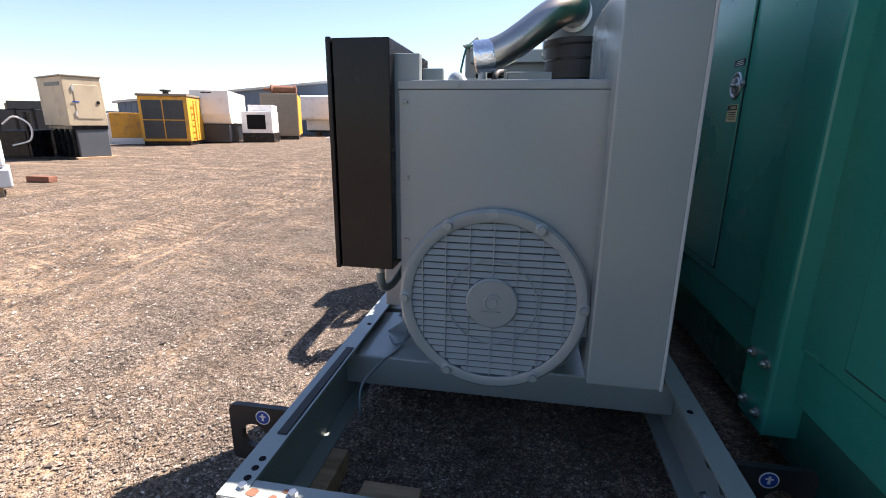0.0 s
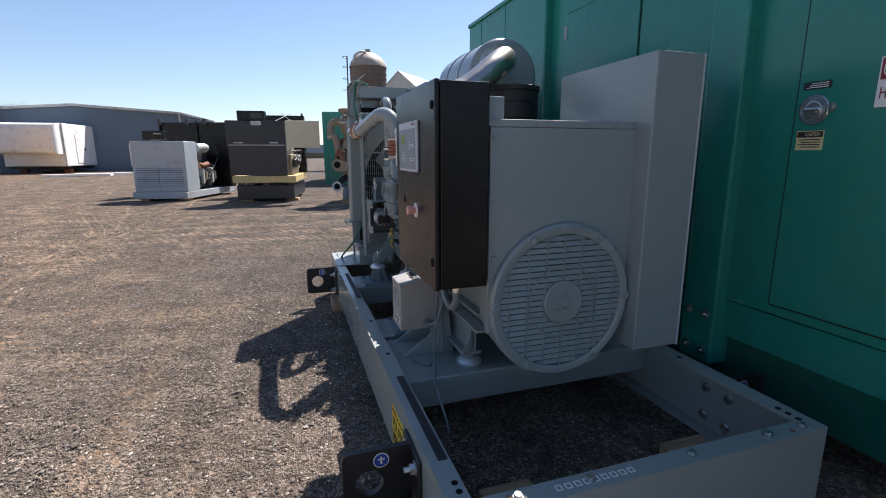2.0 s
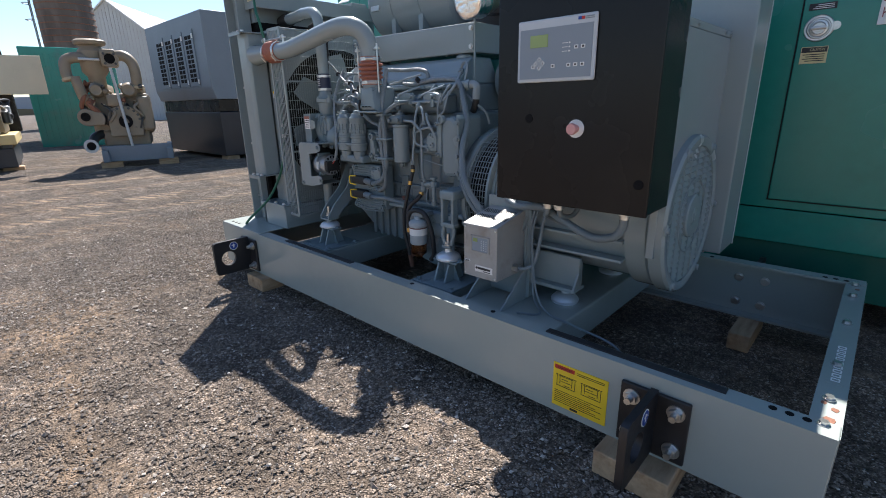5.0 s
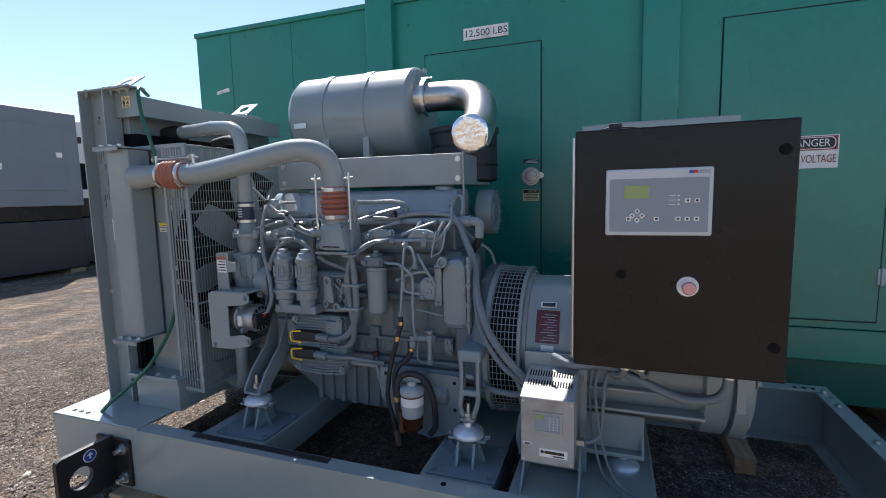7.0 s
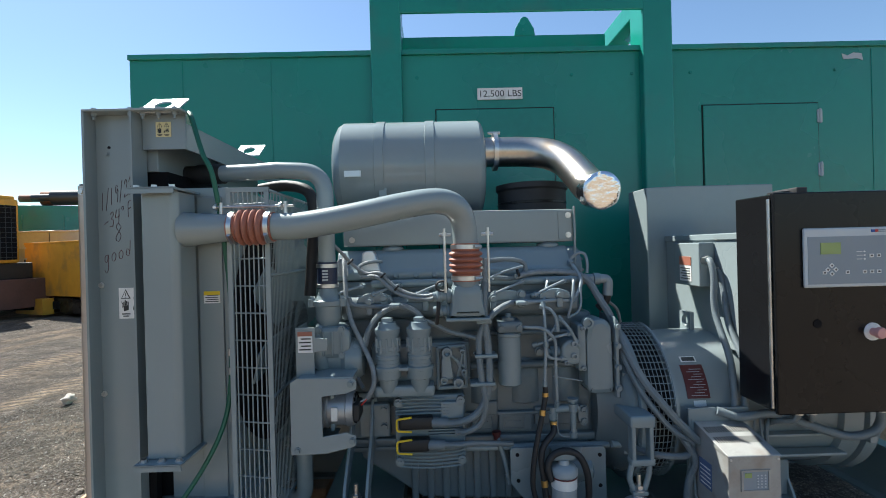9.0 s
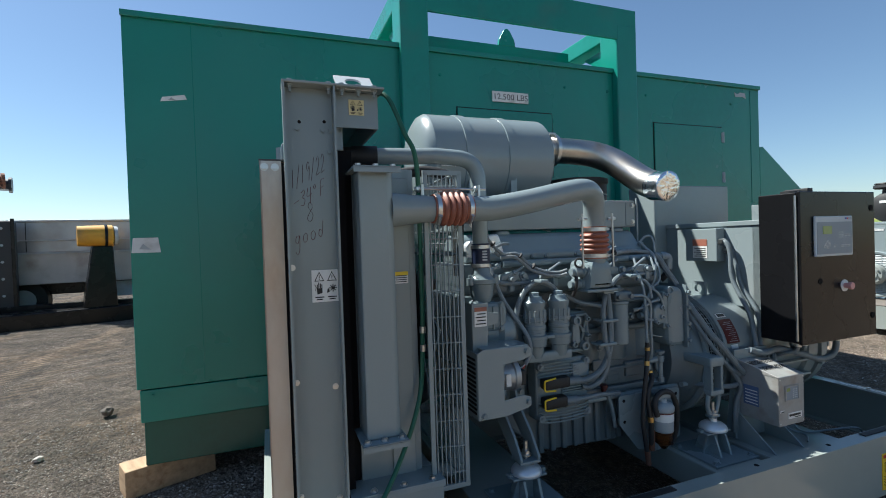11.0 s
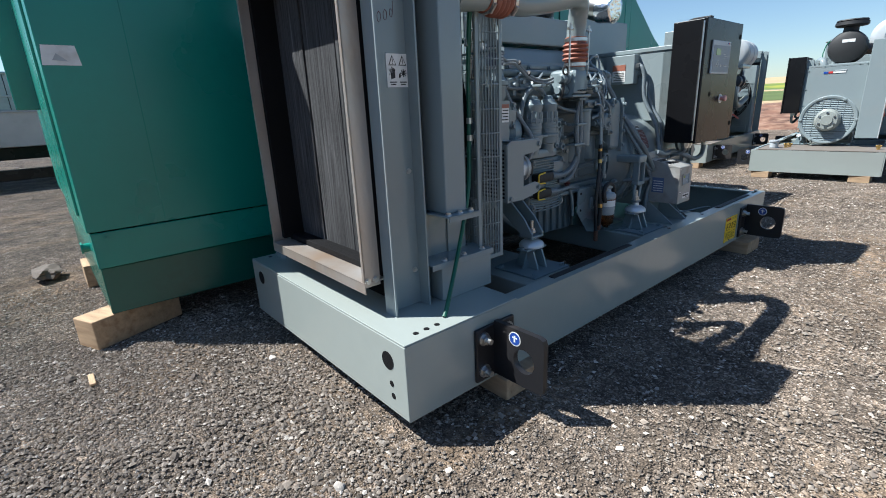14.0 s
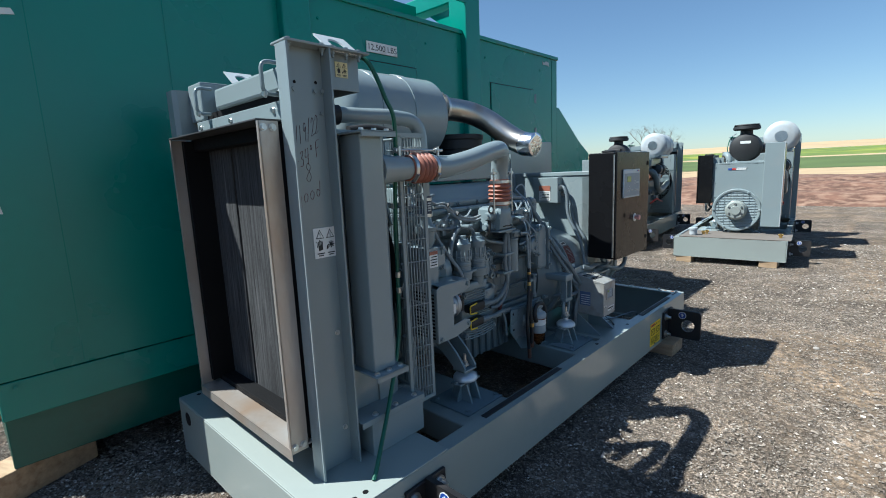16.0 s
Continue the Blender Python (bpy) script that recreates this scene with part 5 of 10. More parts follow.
# junction box and its conduits, label
bm = B()
box(bm, -0.165, 0.055, 2.081, 2.15, 1.28, 1.478, 0.005)
jb = part("junction_box", bm, GREY, alt, "grey junction box")
bm = B()
box(bm, -0.10, 0.0, 2.1495, 2.1515, 1.30, 1.415)
n = part("label", bm, WHITE, jb, "white and red warning label")
bm = B()
box(bm, -0.10, 0.0, 2.151, 2.153, 1.375, 1.415)
part("heading", bm, ORANGE, n)
bm = B()
for k in range(5):
    box(bm, -0.09, -0.01 - 0.015 * (k % 2), 2.151, 2.153, 1.31 + 0.012 * k, 1.314 + 0.012 * k)
part("lettering", bm, INK, n)
for k, (y, z) in enumerate(((2.125, 1.33), (2.085, 1.28))):
    bm = B()
    tube(bm, [(-0.165, y, z + 0.07), (-0.205, y, z + 0.065), (-0.23, y, z + 0.0), (-0.25 - 0.03 * k, y + 0.01, z - 0.15), (-0.345 - 0.02 * k, y + 0.01, 1.0), (-0.385, y + 0.02, 0.85), (-0.41, y + 0.05, 0.74), (-0.45, y + 0.09, 0.64)], 0.0135, 10)
    part("conduit", bm, CABLE, jb)
    bm = B()
    cyl(bm, (-0.16, y, z + 0.07), (-0.195, y, z + 0.07), 0.02, seg=6)
    part("gland", bm, STEEL, jb)
# lifting eye and data plates on the barrel
bm = B()
holed(bm, [(-0.075, 1.06), (0.015, 1.06), (0.015, 1.155), (-0.075, 1.155)], (-0.03, 1.112), 0.026, "y", 2.13, 2.15)
part("lifting_eye", bm, GREY, alt)


def wrapped(name, y0, y1, a0, a1, r, material, parent, label="", lift=0.0):
    """A thin plate that follows the barrel, between two angles."""
    bm = B()
    rows = []
    for i in range(7):
        a = radians(a0 + (a1 - a0) * i / 6)
        rows.append([bm.verts.new((AX - q * math.cos(a), y, AZ + q * math.sin(a))) for q in (r, r + 0.0015) for y in (y0, y1)])
    for a, c in zip(rows, rows[1:]):
        bm.faces.new((a[2], a[3], c[3], c[2])), bm.faces.new((a[0], c[0], c[1], a[1]))
        bm.faces.new((a[0], a[2], c[2], c[0])), bm.faces.new((a[1], c[1], c[3], a[3]))
    return part(name, bm, material, parent, label)


BR = 0.3012
dp = wrapped("data_plate", 2.225, 2.318, 14, 40, BR, MAROON, alt, "maroon data plate with pale rows")
for k in range(11):
    wrapped("lettering", 2.235 + 0.01 * (k % 2), 2.300 - 0.014 * (k % 3), 16 + 2.0 * k, 16.4 + 2.0 * k, BR + 0.0015, LIGHTGREY, dp)
wrapped("label", 2.245, 2.295, 8, 12.5, BR, WHITE, alt, "small white label")
em = wrapped("maker_oval", 2.24, 2.305, 42.5, 47.5, BR, WHITE, alt, "small white oval badge")
wrapped("field", 2.246, 2.299, 43.3, 46.7, BR + 0.0015, GUNMETAL, em)
# ribs under the barrel, toward the end cover
for z in (0.62, 0.70):
    bm = B()
    box(bm, AX - 0.33, AX - 0.27, 1.70, 2.2, z - 0.006, z + 0.006, 0.003)
    part("rib", bm, GREY, alt)

# ---- control cabinet ----
cab = thing("control_cabinet", "black wall-type generator control cabinet with grey faceplate", "control cabinet", (-0.52, 1.84, 0.875))
PX, PY0, PY1, PZ0, PZ1 = -0.628, 1.54, 2.148, 0.872, 1.646
bm = B()
box(bm, PX + 0.022, -0.415, PY0 + 0.004, PY1 - 0.004, PZ0 + 0.004, PZ1 - 0.004, 0.004)
part("body", bm, BLACK, cab)
bm = B()
box(bm, PX, PX + 0.018, PY0, PY1, PZ0, PZ1, 0.005)
door = part("door", bm, BLACK, cab, "black door with brownish sheen")
bm = B()
cyl(bm, (PX + 0.02, PY1 + 0.004, PZ0 + 0.02), (PX + 0.02, PY1 + 0.004, PZ1 - 0.02), 0.0065, seg=10)
part("hinge", bm, STEEL, door, "continuous hinge")
for z in (1.56, 0.98):
    bm = B()
    turned(bm, (PX + 0.001, PY0 + 0.035, z), (-1, 0, 0), [(0, 0.016), (0.004, 0.016), (0.006, 0.010), (0.003, 0.0)], 18)
    part("quarter_turn_latch", bm, DARK, door)
bm = B()
turned(bm, (PX + 0.001, 2.003, 1.187), (-1, 0, 0), [(0, 0.016), (0.003, 0.016), (0.0035, 0.012), (0.001, 0.0)], 20)
part("plug", bm, DARK, door)
# faceplate of the controller
FY0, FY1, FZ0, FZ1 = 1.752, 2.053, 1.313, 1.519
bm = B()
box(bm, PX - 0.012, PX, FY0, FY1, FZ0, FZ1, 0.006)
fp = part("controller", bm, PALEGREY, cab, "pale grey controller faceplate")
bm = B()
box(bm, PX - 0.0135, PX - 0.0115, FY0 + 0.012, FY1 - 0.012, FZ0 + 0.012, FZ1 - 0.030, 0.0)
part("keypad", bm, MIDGREY, fp)
bm = B()
box(bm, PX - 0.0155, PX - 0.013, 1.928, 1.998, 1.428, 1.468)
part("display", bm, LCD, fp, "green display")
bm = B()
box(bm, PX - 0.0148, PX - 0.0115, 1.795, 1.806, 1.501, 1.510)
part("brand_bar", bm, RED, fp)
bm = B()
box(bm, PX - 0.0148, PX - 0.0115, 1.8065, 1.818, 1.501, 1.510)
part("brand_bar", bm, BADGEBLUE, fp)
bm = B()
for z_ in (1.501, 1.5065):
    box(bm, PX - 0.0135, PX - 0.0115, 1.763, 1.792, z_, z_ + 0.003)
part("brand_bar", bm, MIDGREY, fp)
keys = [(1.905, 1.365), (1.985, 1.365), (1.845, 1.365), (1.82, 1.365), (1.795, 1.365), (1.82, 1.42), (1.795, 1.42)]
for y, z in keys:
    bm = B()
    box(bm, PX - 0.0150, PX - 0.0132, y - 0.007, y + 0.007, z - 0.006, z + 0.006)
    k_ = part("key", bm, WHITE, fp)
    bm = B()
    box(bm, PX - 0.0158, PX - 0.0149, y - 0.0035, y + 0.0035, z - 0.003, z + 0.003)
    part("mark", bm, INK, k_)
for dy, dz in ((0.014, 0), (-0.014, 0), (0, 0.014), (0, -0.014)):
    bm = B()
    c, d = 1.96 + dy, 1.375 + dz
    prism(bm, [(c - 0.009, d), (c, d - 0.009), (c + 0.009, d), (c, d + 0.009)], "x", PX - 0.0150, PX - 0.0132)
    k_ = part("arrow_key", bm, WHITE, fp)
    bm = B()
    prism(bm, [(c - 0.004, d), (c, d - 0.004), (c + 0.004, d), (c, d + 0.004)], "x", PX - 0.0158, PX - 0.0149)
    part("mark", bm, INK, k_)
bm = B()
for k in range(3):
    cyl(bm, (PX - 0.0132, 1.845, 1.435 - 0.013 * k), (PX - 0.0155, 1.845, 1.435 - 0.013 * k), 0.003, seg=8)
    box(bm, PX - 0.0142, PX - 0.0132, 1.852, 1.872, 1.434 - 0.013 * k, 1.436 - 0.013 * k)
part("lamp_row", bm, WHITE, fp)
bm = B()
cyl(bm, (PX, 1.81, 1.155), (PX - 0.003, 1.81, 1.155), 0.031, seg=32)
es = part("stop_button", bm, WHITE, cab, "faded emergency stop button on a white ring")
bm = B()
turned(bm, (PX - 0.003, 1.81, 1.155), (-1, 0, 0), [(0, 0.014), (0.020, 0.014), (0.021, 0.019), (0.030, 0.020), (0.036, 0.017), (0.037, 0.0)], 28)
part("mushroom_head", bm, PINK, es)
bm = B()
box(bm, PX + 0.022, PX + 0.14, PY1 - 0.14, PY1 - 0.10, PZ1 - 0.004, PZ1 + 0.02, 0.004)
turned(bm, (-0.52, 2.02, PZ1 - 0.005), (0, 0, 1), [(0, 0.03), (0.006, 0.06), (0.016, 0.06), (0.02, 0.045), (0.02, 0.0)], 24)
part("vent_cap", bm, RUBBER, cab)
# conduit from the cabinet foot
for k, (y, r) in enumerate(((1.66, 0.014), (1.98, 0.014), (1.93, 0.012))):
    bm = B()
    cyl(bm, (-0.50, y, PZ0 + 0.002), (-0.50, y, PZ0 - 0.03), 0.024, seg=6)
    cyl(bm, (-0.50, y, PZ0 - 0.03), (-0.50, y, PZ0 - 0.045), 0.018, seg=14)
    part("gland", bm, STEEL, cab)
bm = B()
tube(bm, [(-0.50, 1.66, 0.835), (-0.50, 1.665, 0.79), (-0.50, 1.70, 0.750), (-0.49, 1.79, 0.735), (-0.47, 1.92, 0.775), (-0.44, 2.04, 0.81), (-0.44, 2.16, 0.80), (-0.42, 2.24, 0.82)], 0.0165, 10)
part("conduit", bm, CABLE, cab)
bm = B()
tube(bm, [(-0.50, 1.98, 0.83), (-0.49, 1.99, 0.80), (-0.44, 2.02, 0.78), (-0.36, 2.0, 0.74), (-0.30, 1.95, 0.72)], 0.012, 10)
tube(bm, [(-0.50, 1.93, 0.83), (-0.49, 1.92, 0.80), (-0.42, 1.90, 0.80), (-0.38, 1.88, 0.90)], 0.010, 10)
part("conduit", bm, CABLE, cab)
for y in (1.60, 2.04):
    bm = B()
    box(bm, -0.42, -0.33, y, y + 0.04, 0.90, 1.60, 0.003)
    part("bracket", bm, GREY, cab)

# ---- battery charger ----
chg = thing("battery_charger", "small pale grey battery charger with louvred top", "battery charger", (-0.6, 2.23, 0.352))
bm = B()
box(bm, -0.70, -0.49, 2.143, 2.328, 0.492, 0.735, 0.004)
body = part("case", bm, CHARGER, chg)
bm = B()
prism(bm, [(-0.703, 0.732), (-0.70, 0.737), (-0.495, 0.78), (-0.49, 0.78), (-0.49, 0.732)], "y", 2.141, 2.330, 0.002)
top = part("sloped_lid", bm, CHARGER, body)
for r in range(2):
    for k in range(17):
        bm = B()
        y = 2.156 + 0.0098 * k
        xs = -0.628 + 0.062 * r
        z = 0.737 + (xs + 0.70) * 0.21
        prism(bm, [(xs, z - 0.0008), (xs + 0.036, z + 0.0068), (xs + 0.036, z + 0.0083), (xs, z + 0.0007)], "y", y, y + 0.0044)
        part("slot", bm, DARK, top)
for y, z in ((2.152, 0.722), (2.319, 0.722), (2.152, 0.505), (2.319, 0.505)):
    bm = B()
    turned(bm, (-0.700, y, z), (-1, 0, 0), [(0, 0.0045), (0.0015, 0.0045), (0.003, 0.003)], 10)
    part("screw", bm, STEEL, body)
bm = B()
for y0, y1, z0, z1 in ((2.182, 2.190, 0.612, 0.688), (2.278, 2.286, 0.612, 0.688), (2.190, 2.278, 0.612, 0.618), (2.190, 2.278, 0.682, 0.688)):
    box(bm, -0.7045, -0.699, y0, y1, z0, z1, 0.001)
pn = part("meter", bm, CHARGER, chg, "small recessed meter window")
bm = B()
box(bm, -0.7012, -0.6995, 2.190, 2.278, 0.618, 0.682)
part("faceplate", bm, MIDGREY, pn)
bm = B()
box(bm, -0.7025, -0.7010, 2.248, 2.272, 0.660, 0.676)
part("display", bm, LCD, pn, "small green display")
bm = B()
for c in range(3):
    for k in range(5):
        cyl(bm, (-0.7010, 2.200 + 0.013 * c, 0.627 + 0.010 * k), (-0.7024, 2.200 + 0.013 * c, 0.627 + 0.010 * k), 0.0028, seg=8)
tagged(part("indicator_lights", bm, PALEGREY, pn, "rows of tiny pale indicator lights"), kind="stuff")
bm = B()
box(bm, -0.7015, -0.6995, 2.165, 2.262, 0.522, 0.552, 0.0006)
n = part("name_strip", bm, WHITE, chg, "white name strip")
bm = B()
box(bm, -0.7028, -0.7012, 2.176, 2.244, 0.535, 0.545)
part("mark", bm, INK, n)
bm = B()
cyl(bm, (-0.7012, 2.252, 0.540), (-0.7028, 2.252, 0.540), 0.006, seg=12)
part("emblem", bm, INK, n)
bm = B()
box(bm, -0.7028, -0.7012, 2.176, 2.215, 0.526, 0.530)
part("small_print", bm, INK, n)
for y in (2.13, 2.335):
    bm = B()
    prism(bm, [(-0.69, 0.352), (-0.42, 0.352), (-0.47, 0.79), (-0.49, 0.79), (-0.50, 0.50)], "y", y - 0.004, y + 0.004)
    part("stand_side", bm, GREY, chg)
bm = B()
box(bm, -0.489, -0.478, 2.11, 2.35, 0.36, 0.83, 0.002)
part("back_plate", bm, GREY, chg)
notice(chg, -0.70, 2.29, 2.32, 0.56, 0.57, WHITE, "tiny label")
bm = B()
box(bm, -0.60, -0.52, 2.3285, 2.3305, 0.56, 0.66)
n = part("data_label", bm, mat("blue_data_label", (0.10, 0.15, 0.28), 0.5), chg, "blue and white data label")
bm = B()
for k in range(5):
    box(bm, -0.595, -0.53, 2.330, 2.3315, 0.57 + 0.016 * k, 0.575 + 0.016 * k)
part("lettering", bm, WHITE, n)
bm = B()
cyl(bm, (-0.57, 2.143, 0.53), (-0.57, 2.115, 0.53), 0.018, seg=6)
part("gland", bm, STEEL, chg)
bm = B()
tube(bm, [(-0.57, 2.115, 0.53), (-0.56, 2.09, 0.53), (-0.53, 2.06, 0.56), (-0.50, 2.05, 0.68), (-0.49, 2.04, 0.76), (-0.47, 2.0, 0.80)], 0.008, 8)
tube(bm, [(-0.49, 2.07, 0.80), (-0.52, 2.08, 0.70), (-0.54, 2.06, 0.55), (-0.56, 2.02, 0.42), (-0.58, 1.95, 0.362), (-0.62, 1.80, 0.362), (-0.65, 1.62, 0.35), (-0.64, 1.56, 0.26), (-0.66, 1.60, 0.20)], 0.005, 8)
tube(bm, [(-0.49, 2.09, 0.80), (-0.50, 2.10, 0.70), (-0.50, 2.09, 0.55), (-0.54, 2.05, 0.40), (-0.60, 1.98, 0.36), (-0.66, 2.06, 0.36)], 0.005, 8)
part("wire", bm, CABLE, chg)

chg.matrix_basis = Matrix.Translation((0.072, 0, 0)) @ chg.matrix_basis

# ---- exhaust silencer ----
muf = thing("exhaust_silencer", "grey painted exhaust silencer drum with bare steel elbow", "silencer", (0.26, 3.4, 1.60))
MX, MZ = 0.36, 1.918
bm = B()
turned(bm, (MX, 3.052, MZ), (0, 1, 0), [(0, 0.0), (0.0, 0.205), (0.006, 0.23), (0.016, 0.247), (0.03, 0.257), (0.740, 0.257), (0.766, 0.242), (0.788, 0.205), (0.798, 0.16), (0.798, 0.0)], 48)
part("drum", bm, GREY, muf)
for y in (3.315, 3.572):
    bm = B()
    turned(bm, (MX, y, MZ), (0, 1, 0), [(0, 0.255), (0.002, 0.2625), (0.048, 0.2625), (0.050, 0.255)], 48)
    part("band", bm, GREY, muf)
    for x0, x1, z0, z1 in ((MX - 0.225, MX - 0.17, 1.65, 1.80), (MX + 0.02, MX + 0.05, 1.65, 1.70)):
        bm = B()
        box(bm, x0, x1, y - 0.01, y + 0.03, z0, z1, 0.003)
        part("saddle", bm, GREY, muf)
bm = B()
box(bm, 0.100, 0.116, 3.685, 3.767, 1.850, 1.880)
part("data_plate", bm, STEEL, muf)
# elbow
bm = B()
ex = smooth_path([(0.25, 3.06, 1.985), (0.25, 2.91, 1.985), (0.235, 2.81, 1.978), (0.185, 2.725, 1.955), (0.10, 2.66, 1.90), (-0.01, 2.627, 1.815), (-0.10, 2.615, 1.755), (-0.18, 2.612, 1.724), (-0.255, 2.61, 1.712)], 6)
sweep(bm, ex, 0.078, 28)
part("elbow", bm, STAINLESS, muf, "bare heat-stained steel exhaust elbow")
bm = B()
d = (ex[-1] - ex[-4]).normalized()
turned(bm, ex[-1] - d * 0.10, d, [(0, 0.0785), (0.01, 0.081), (0.05, 0.0795), (0.10, 0.082), (0.106, 0.080), (0.109, 0.06), (0.106, 0.03), (0.110, 0.0)], 32)
for v in bm.verts:
    v.co += Vector((1, 1, 1)) * (0.0035 * noise.noise(v.co * 55))
part("foil_cover", bm, FOIL, muf, "crinkled foil over the pipe mouth", sharp=70)
bm = B()
turned(bm, (0.25, 2.985, 1.985), (0, 1, 0), [(0, 0.07), (0.0, 0.099), (0.022, 0.099), (0.022, 0.07)], 32)
part("clamp_flange", bm, STEEL, muf)
bm = B()
cyl(bm, (0.25, 2.965, 2.087), (0.25, 3.03, 2.087), 0.007)
part("clamp_bolt", bm, STEEL, muf)

# black air cleaner outlet
air = thing("air_cleaner", "black round air cleaner drum", "air cleaner", (0.26, 2.75, 1.53))
bm = B()
turned(bm, (0.28, 2.80, 1.52), (0, 0, 1), [(0, 0.16), (0.01, 0.18), (0.25, 0.18), (0.26, 0.19), (0.285, 0.19), (0.29, 0.17), (0.29, 0.0)], 36)
part("drum", bm, RUBBER, air)
for z in (1.60, 1.70):
    bm = B()
    turned(bm, (0.28, 2.80, z), (0, 0, 1), [(0, 0.18), (0.002, 0.1825), (0.012, 0.1825), (0.014, 0.18)], 36)
    part("band", bm, BLACK, air)


# ---- engine ----
eng = thing("diesel_engine", "grey painted six-cylinder diesel engine with pipes and wiring", "engine", (0, 3.2, 0.352))
EX = -0.235   # face of the block
BRASS = mat("brass", (0.55, 0.36, 0.13), 0.35, 1.0)


def casting(name, x0, x1, y0, y1, z0, z1, bevel=0.012, material=ENGINE_SHADED, label="", parent=eng):
    bm = B()
    box(bm, x0, x1, y0, y1, z0, z1, bevel)
    return part(name, bm, material, parent, label)


blk = casting("block", EX, 0.20, 2.66, 3.82, 0.66, 1.20, 0.02)
for y0, y1, z0, z1, d in ((3.10, 3.19, 0.70, 0.775, 0.02), (2.93, 3.075, 0.70, 0.775, 0.02), (3.078, 3.133, 0.772, 0.833, 0.028), (2.72, 2.92, 0.72, 0.80, 0.016), (3.30, 3.60, 0.86, 0.93, 0.03)):
    casting("cast_pad", EX - d, EX + 0.02, y0, y1, z0, z1, 0.007, parent=blk)
casting("block_rail", EX - 0.03, EX + 0.03, 2.62, 3.80, 0.655, 0.69, 0.008, parent=blk)
casting("block_ledge", EX - 0.022, EX + 0.02, 2.74, 3.30, 0.768, 0.784, 0.006, parent=blk)
# bulging cylinder walls of the block between the ledge and the head
for k in range(5):
    y = 2.78 + 0.175 * k
    bm = B()
    turned(bm, (EX + 0.075, y, 0.80), (0, 0, 1), [(0, 0.06), (0.02, 0.095), (0.18, 0.095), (0.22, 0.07), (0.34, 0.07)], 26)
    part("cylinder_wall", bm, ENGINE_SHADED, blk)
for z, r in ((0.985, 0.016), (1.12, 0.011)):
    bm = B()
    sweep(bm, [(EX - 0.03, 2.72, z), (EX - 0.03, 3.22, z)], r, 12)
    part("oil_gallery", bm, ENGINE_SHADED, blk)
for a_, b_ in ((3.105, 3.16), (2.965, 3.055)):
    bm = B()
    for y0, y1, z0, z1 in ((a_, b_, 0.712, 0.716), (a_, b_, 0.757, 0.761), (a_, a_ + 0.004, 0.712, 0.761), (b_ - 0.004, b_, 0.712, 0.761), (a_ + 0.014, b_ - 0.014, 0.728, 0.745)):
        box(bm, EX - 0.0235, EX - 0.019, y0, y1, z0, z1)
    part("cast_mark", bm, ENGINE_SHADED, blk, "raised foundry mark")
# ribbed sump
bm = B()
prism(bm, [(2.72, 0.655), (3.66, 0.655), (3.66, 0.60), (3.40, 0.42), (2.98, 0.40), (2.90, 0.52), (2.72, 0.55)], "x", EX + 0.0, 0.2, 0.015)
sump = part("sump", bm, ENGINE_SHADED, eng)
for k in range(8):
    y = 2.955 + 0.066 * k
    bm = B()
    prism(bm, [(y, 0.645), (y + 0.034, 0.645), (y + 0.030, 0.42), (y + 0.004, 0.42)], "x", EX - 0.018, EX + 0.01, 0.006)
    part("sump_rib", bm, ENGINE_SHADED, sump)
bm = B()
box(bm, EX - 0.03, EX + 0.02, 2.70, 3.70, 0.635, 0.655, 0.004)
part("sump_flange", bm, ENGINE_SHADED, sump)
# cylinder head and long valve cover with a sloping face
casting("cylinder_head", -0.20, 0.17, 2.70, 3.80, 1.195, 1.345, 0.012)
bm = B()
prism(bm, [(-0.150, 1.345), (-0.174, 1.350), (-0.176, 1.384), (-0.160, 1.394), (-0.112, 1.462), (-0.085, 1.482), (0.08, 1.482), (0.13, 1.40), (0.13, 1.345)], "y", 2.722, 3.765, 0.008)
vc = part("valve_cover", bm, COVERGREY, eng, "long smooth grey valve cover")
for y in (3.52, 2.80):
    bm = B()
    turned(bm, (-0.05, y, 1.478), (0, 0, 1), [(0, 0.05), (0.012, 0.05), (0.02, 0.04), (0.02, 0.0)], 20)
    part("cover_boss", bm, COVERGREY, vc)
for y in (2.80, 2.915, 3.03, 3.15, 3.33, 3.41, 3.50):
    bm = B()
    turned(bm, (-0.170, y, 1.366), (-1, 0, 0.2), [(0, 0.014), (0.012, 0.013), (0.014, 0.009), (0.022, 0.009), (0.022, 0.0)], 12)
    part("bolt", bm, ENGINE, vc)
bm = B()
prism(bm, [(3.566, 1.388), (3.652, 1.388), (3.645, 1.472), (3.625, 1.480), (3.598, 1.480), (3.588, 1.462)], "x", -0.178, -0.115, 0.006)
part("filler_neck", bm, WHITE_PAINT, vc, "pale grey filler neck")
bm = B()
prism(bm, [(3.705, 1.37), (3.765, 1.37), (3.765, 1.425), (3.745, 1.452), (3.715, 1.452)], "x", -0.178, -0.13, 0.006)
part("end_bracket", bm, WHITE_PAINT, vc)
# intake manifold: cast trunk with flanges, lugs and studs
bm = B()
prism(bm, [(-0.20, 1.19), (-0.275, 1.195), (-0.292, 1.215), (-0.292, 1.262), (-0.27, 1.285), (-0.20, 1.29)], "y", 2.73, 3.72, 0.01)
im = part("intake_manifold", bm, ENGINE_SHADED, eng)
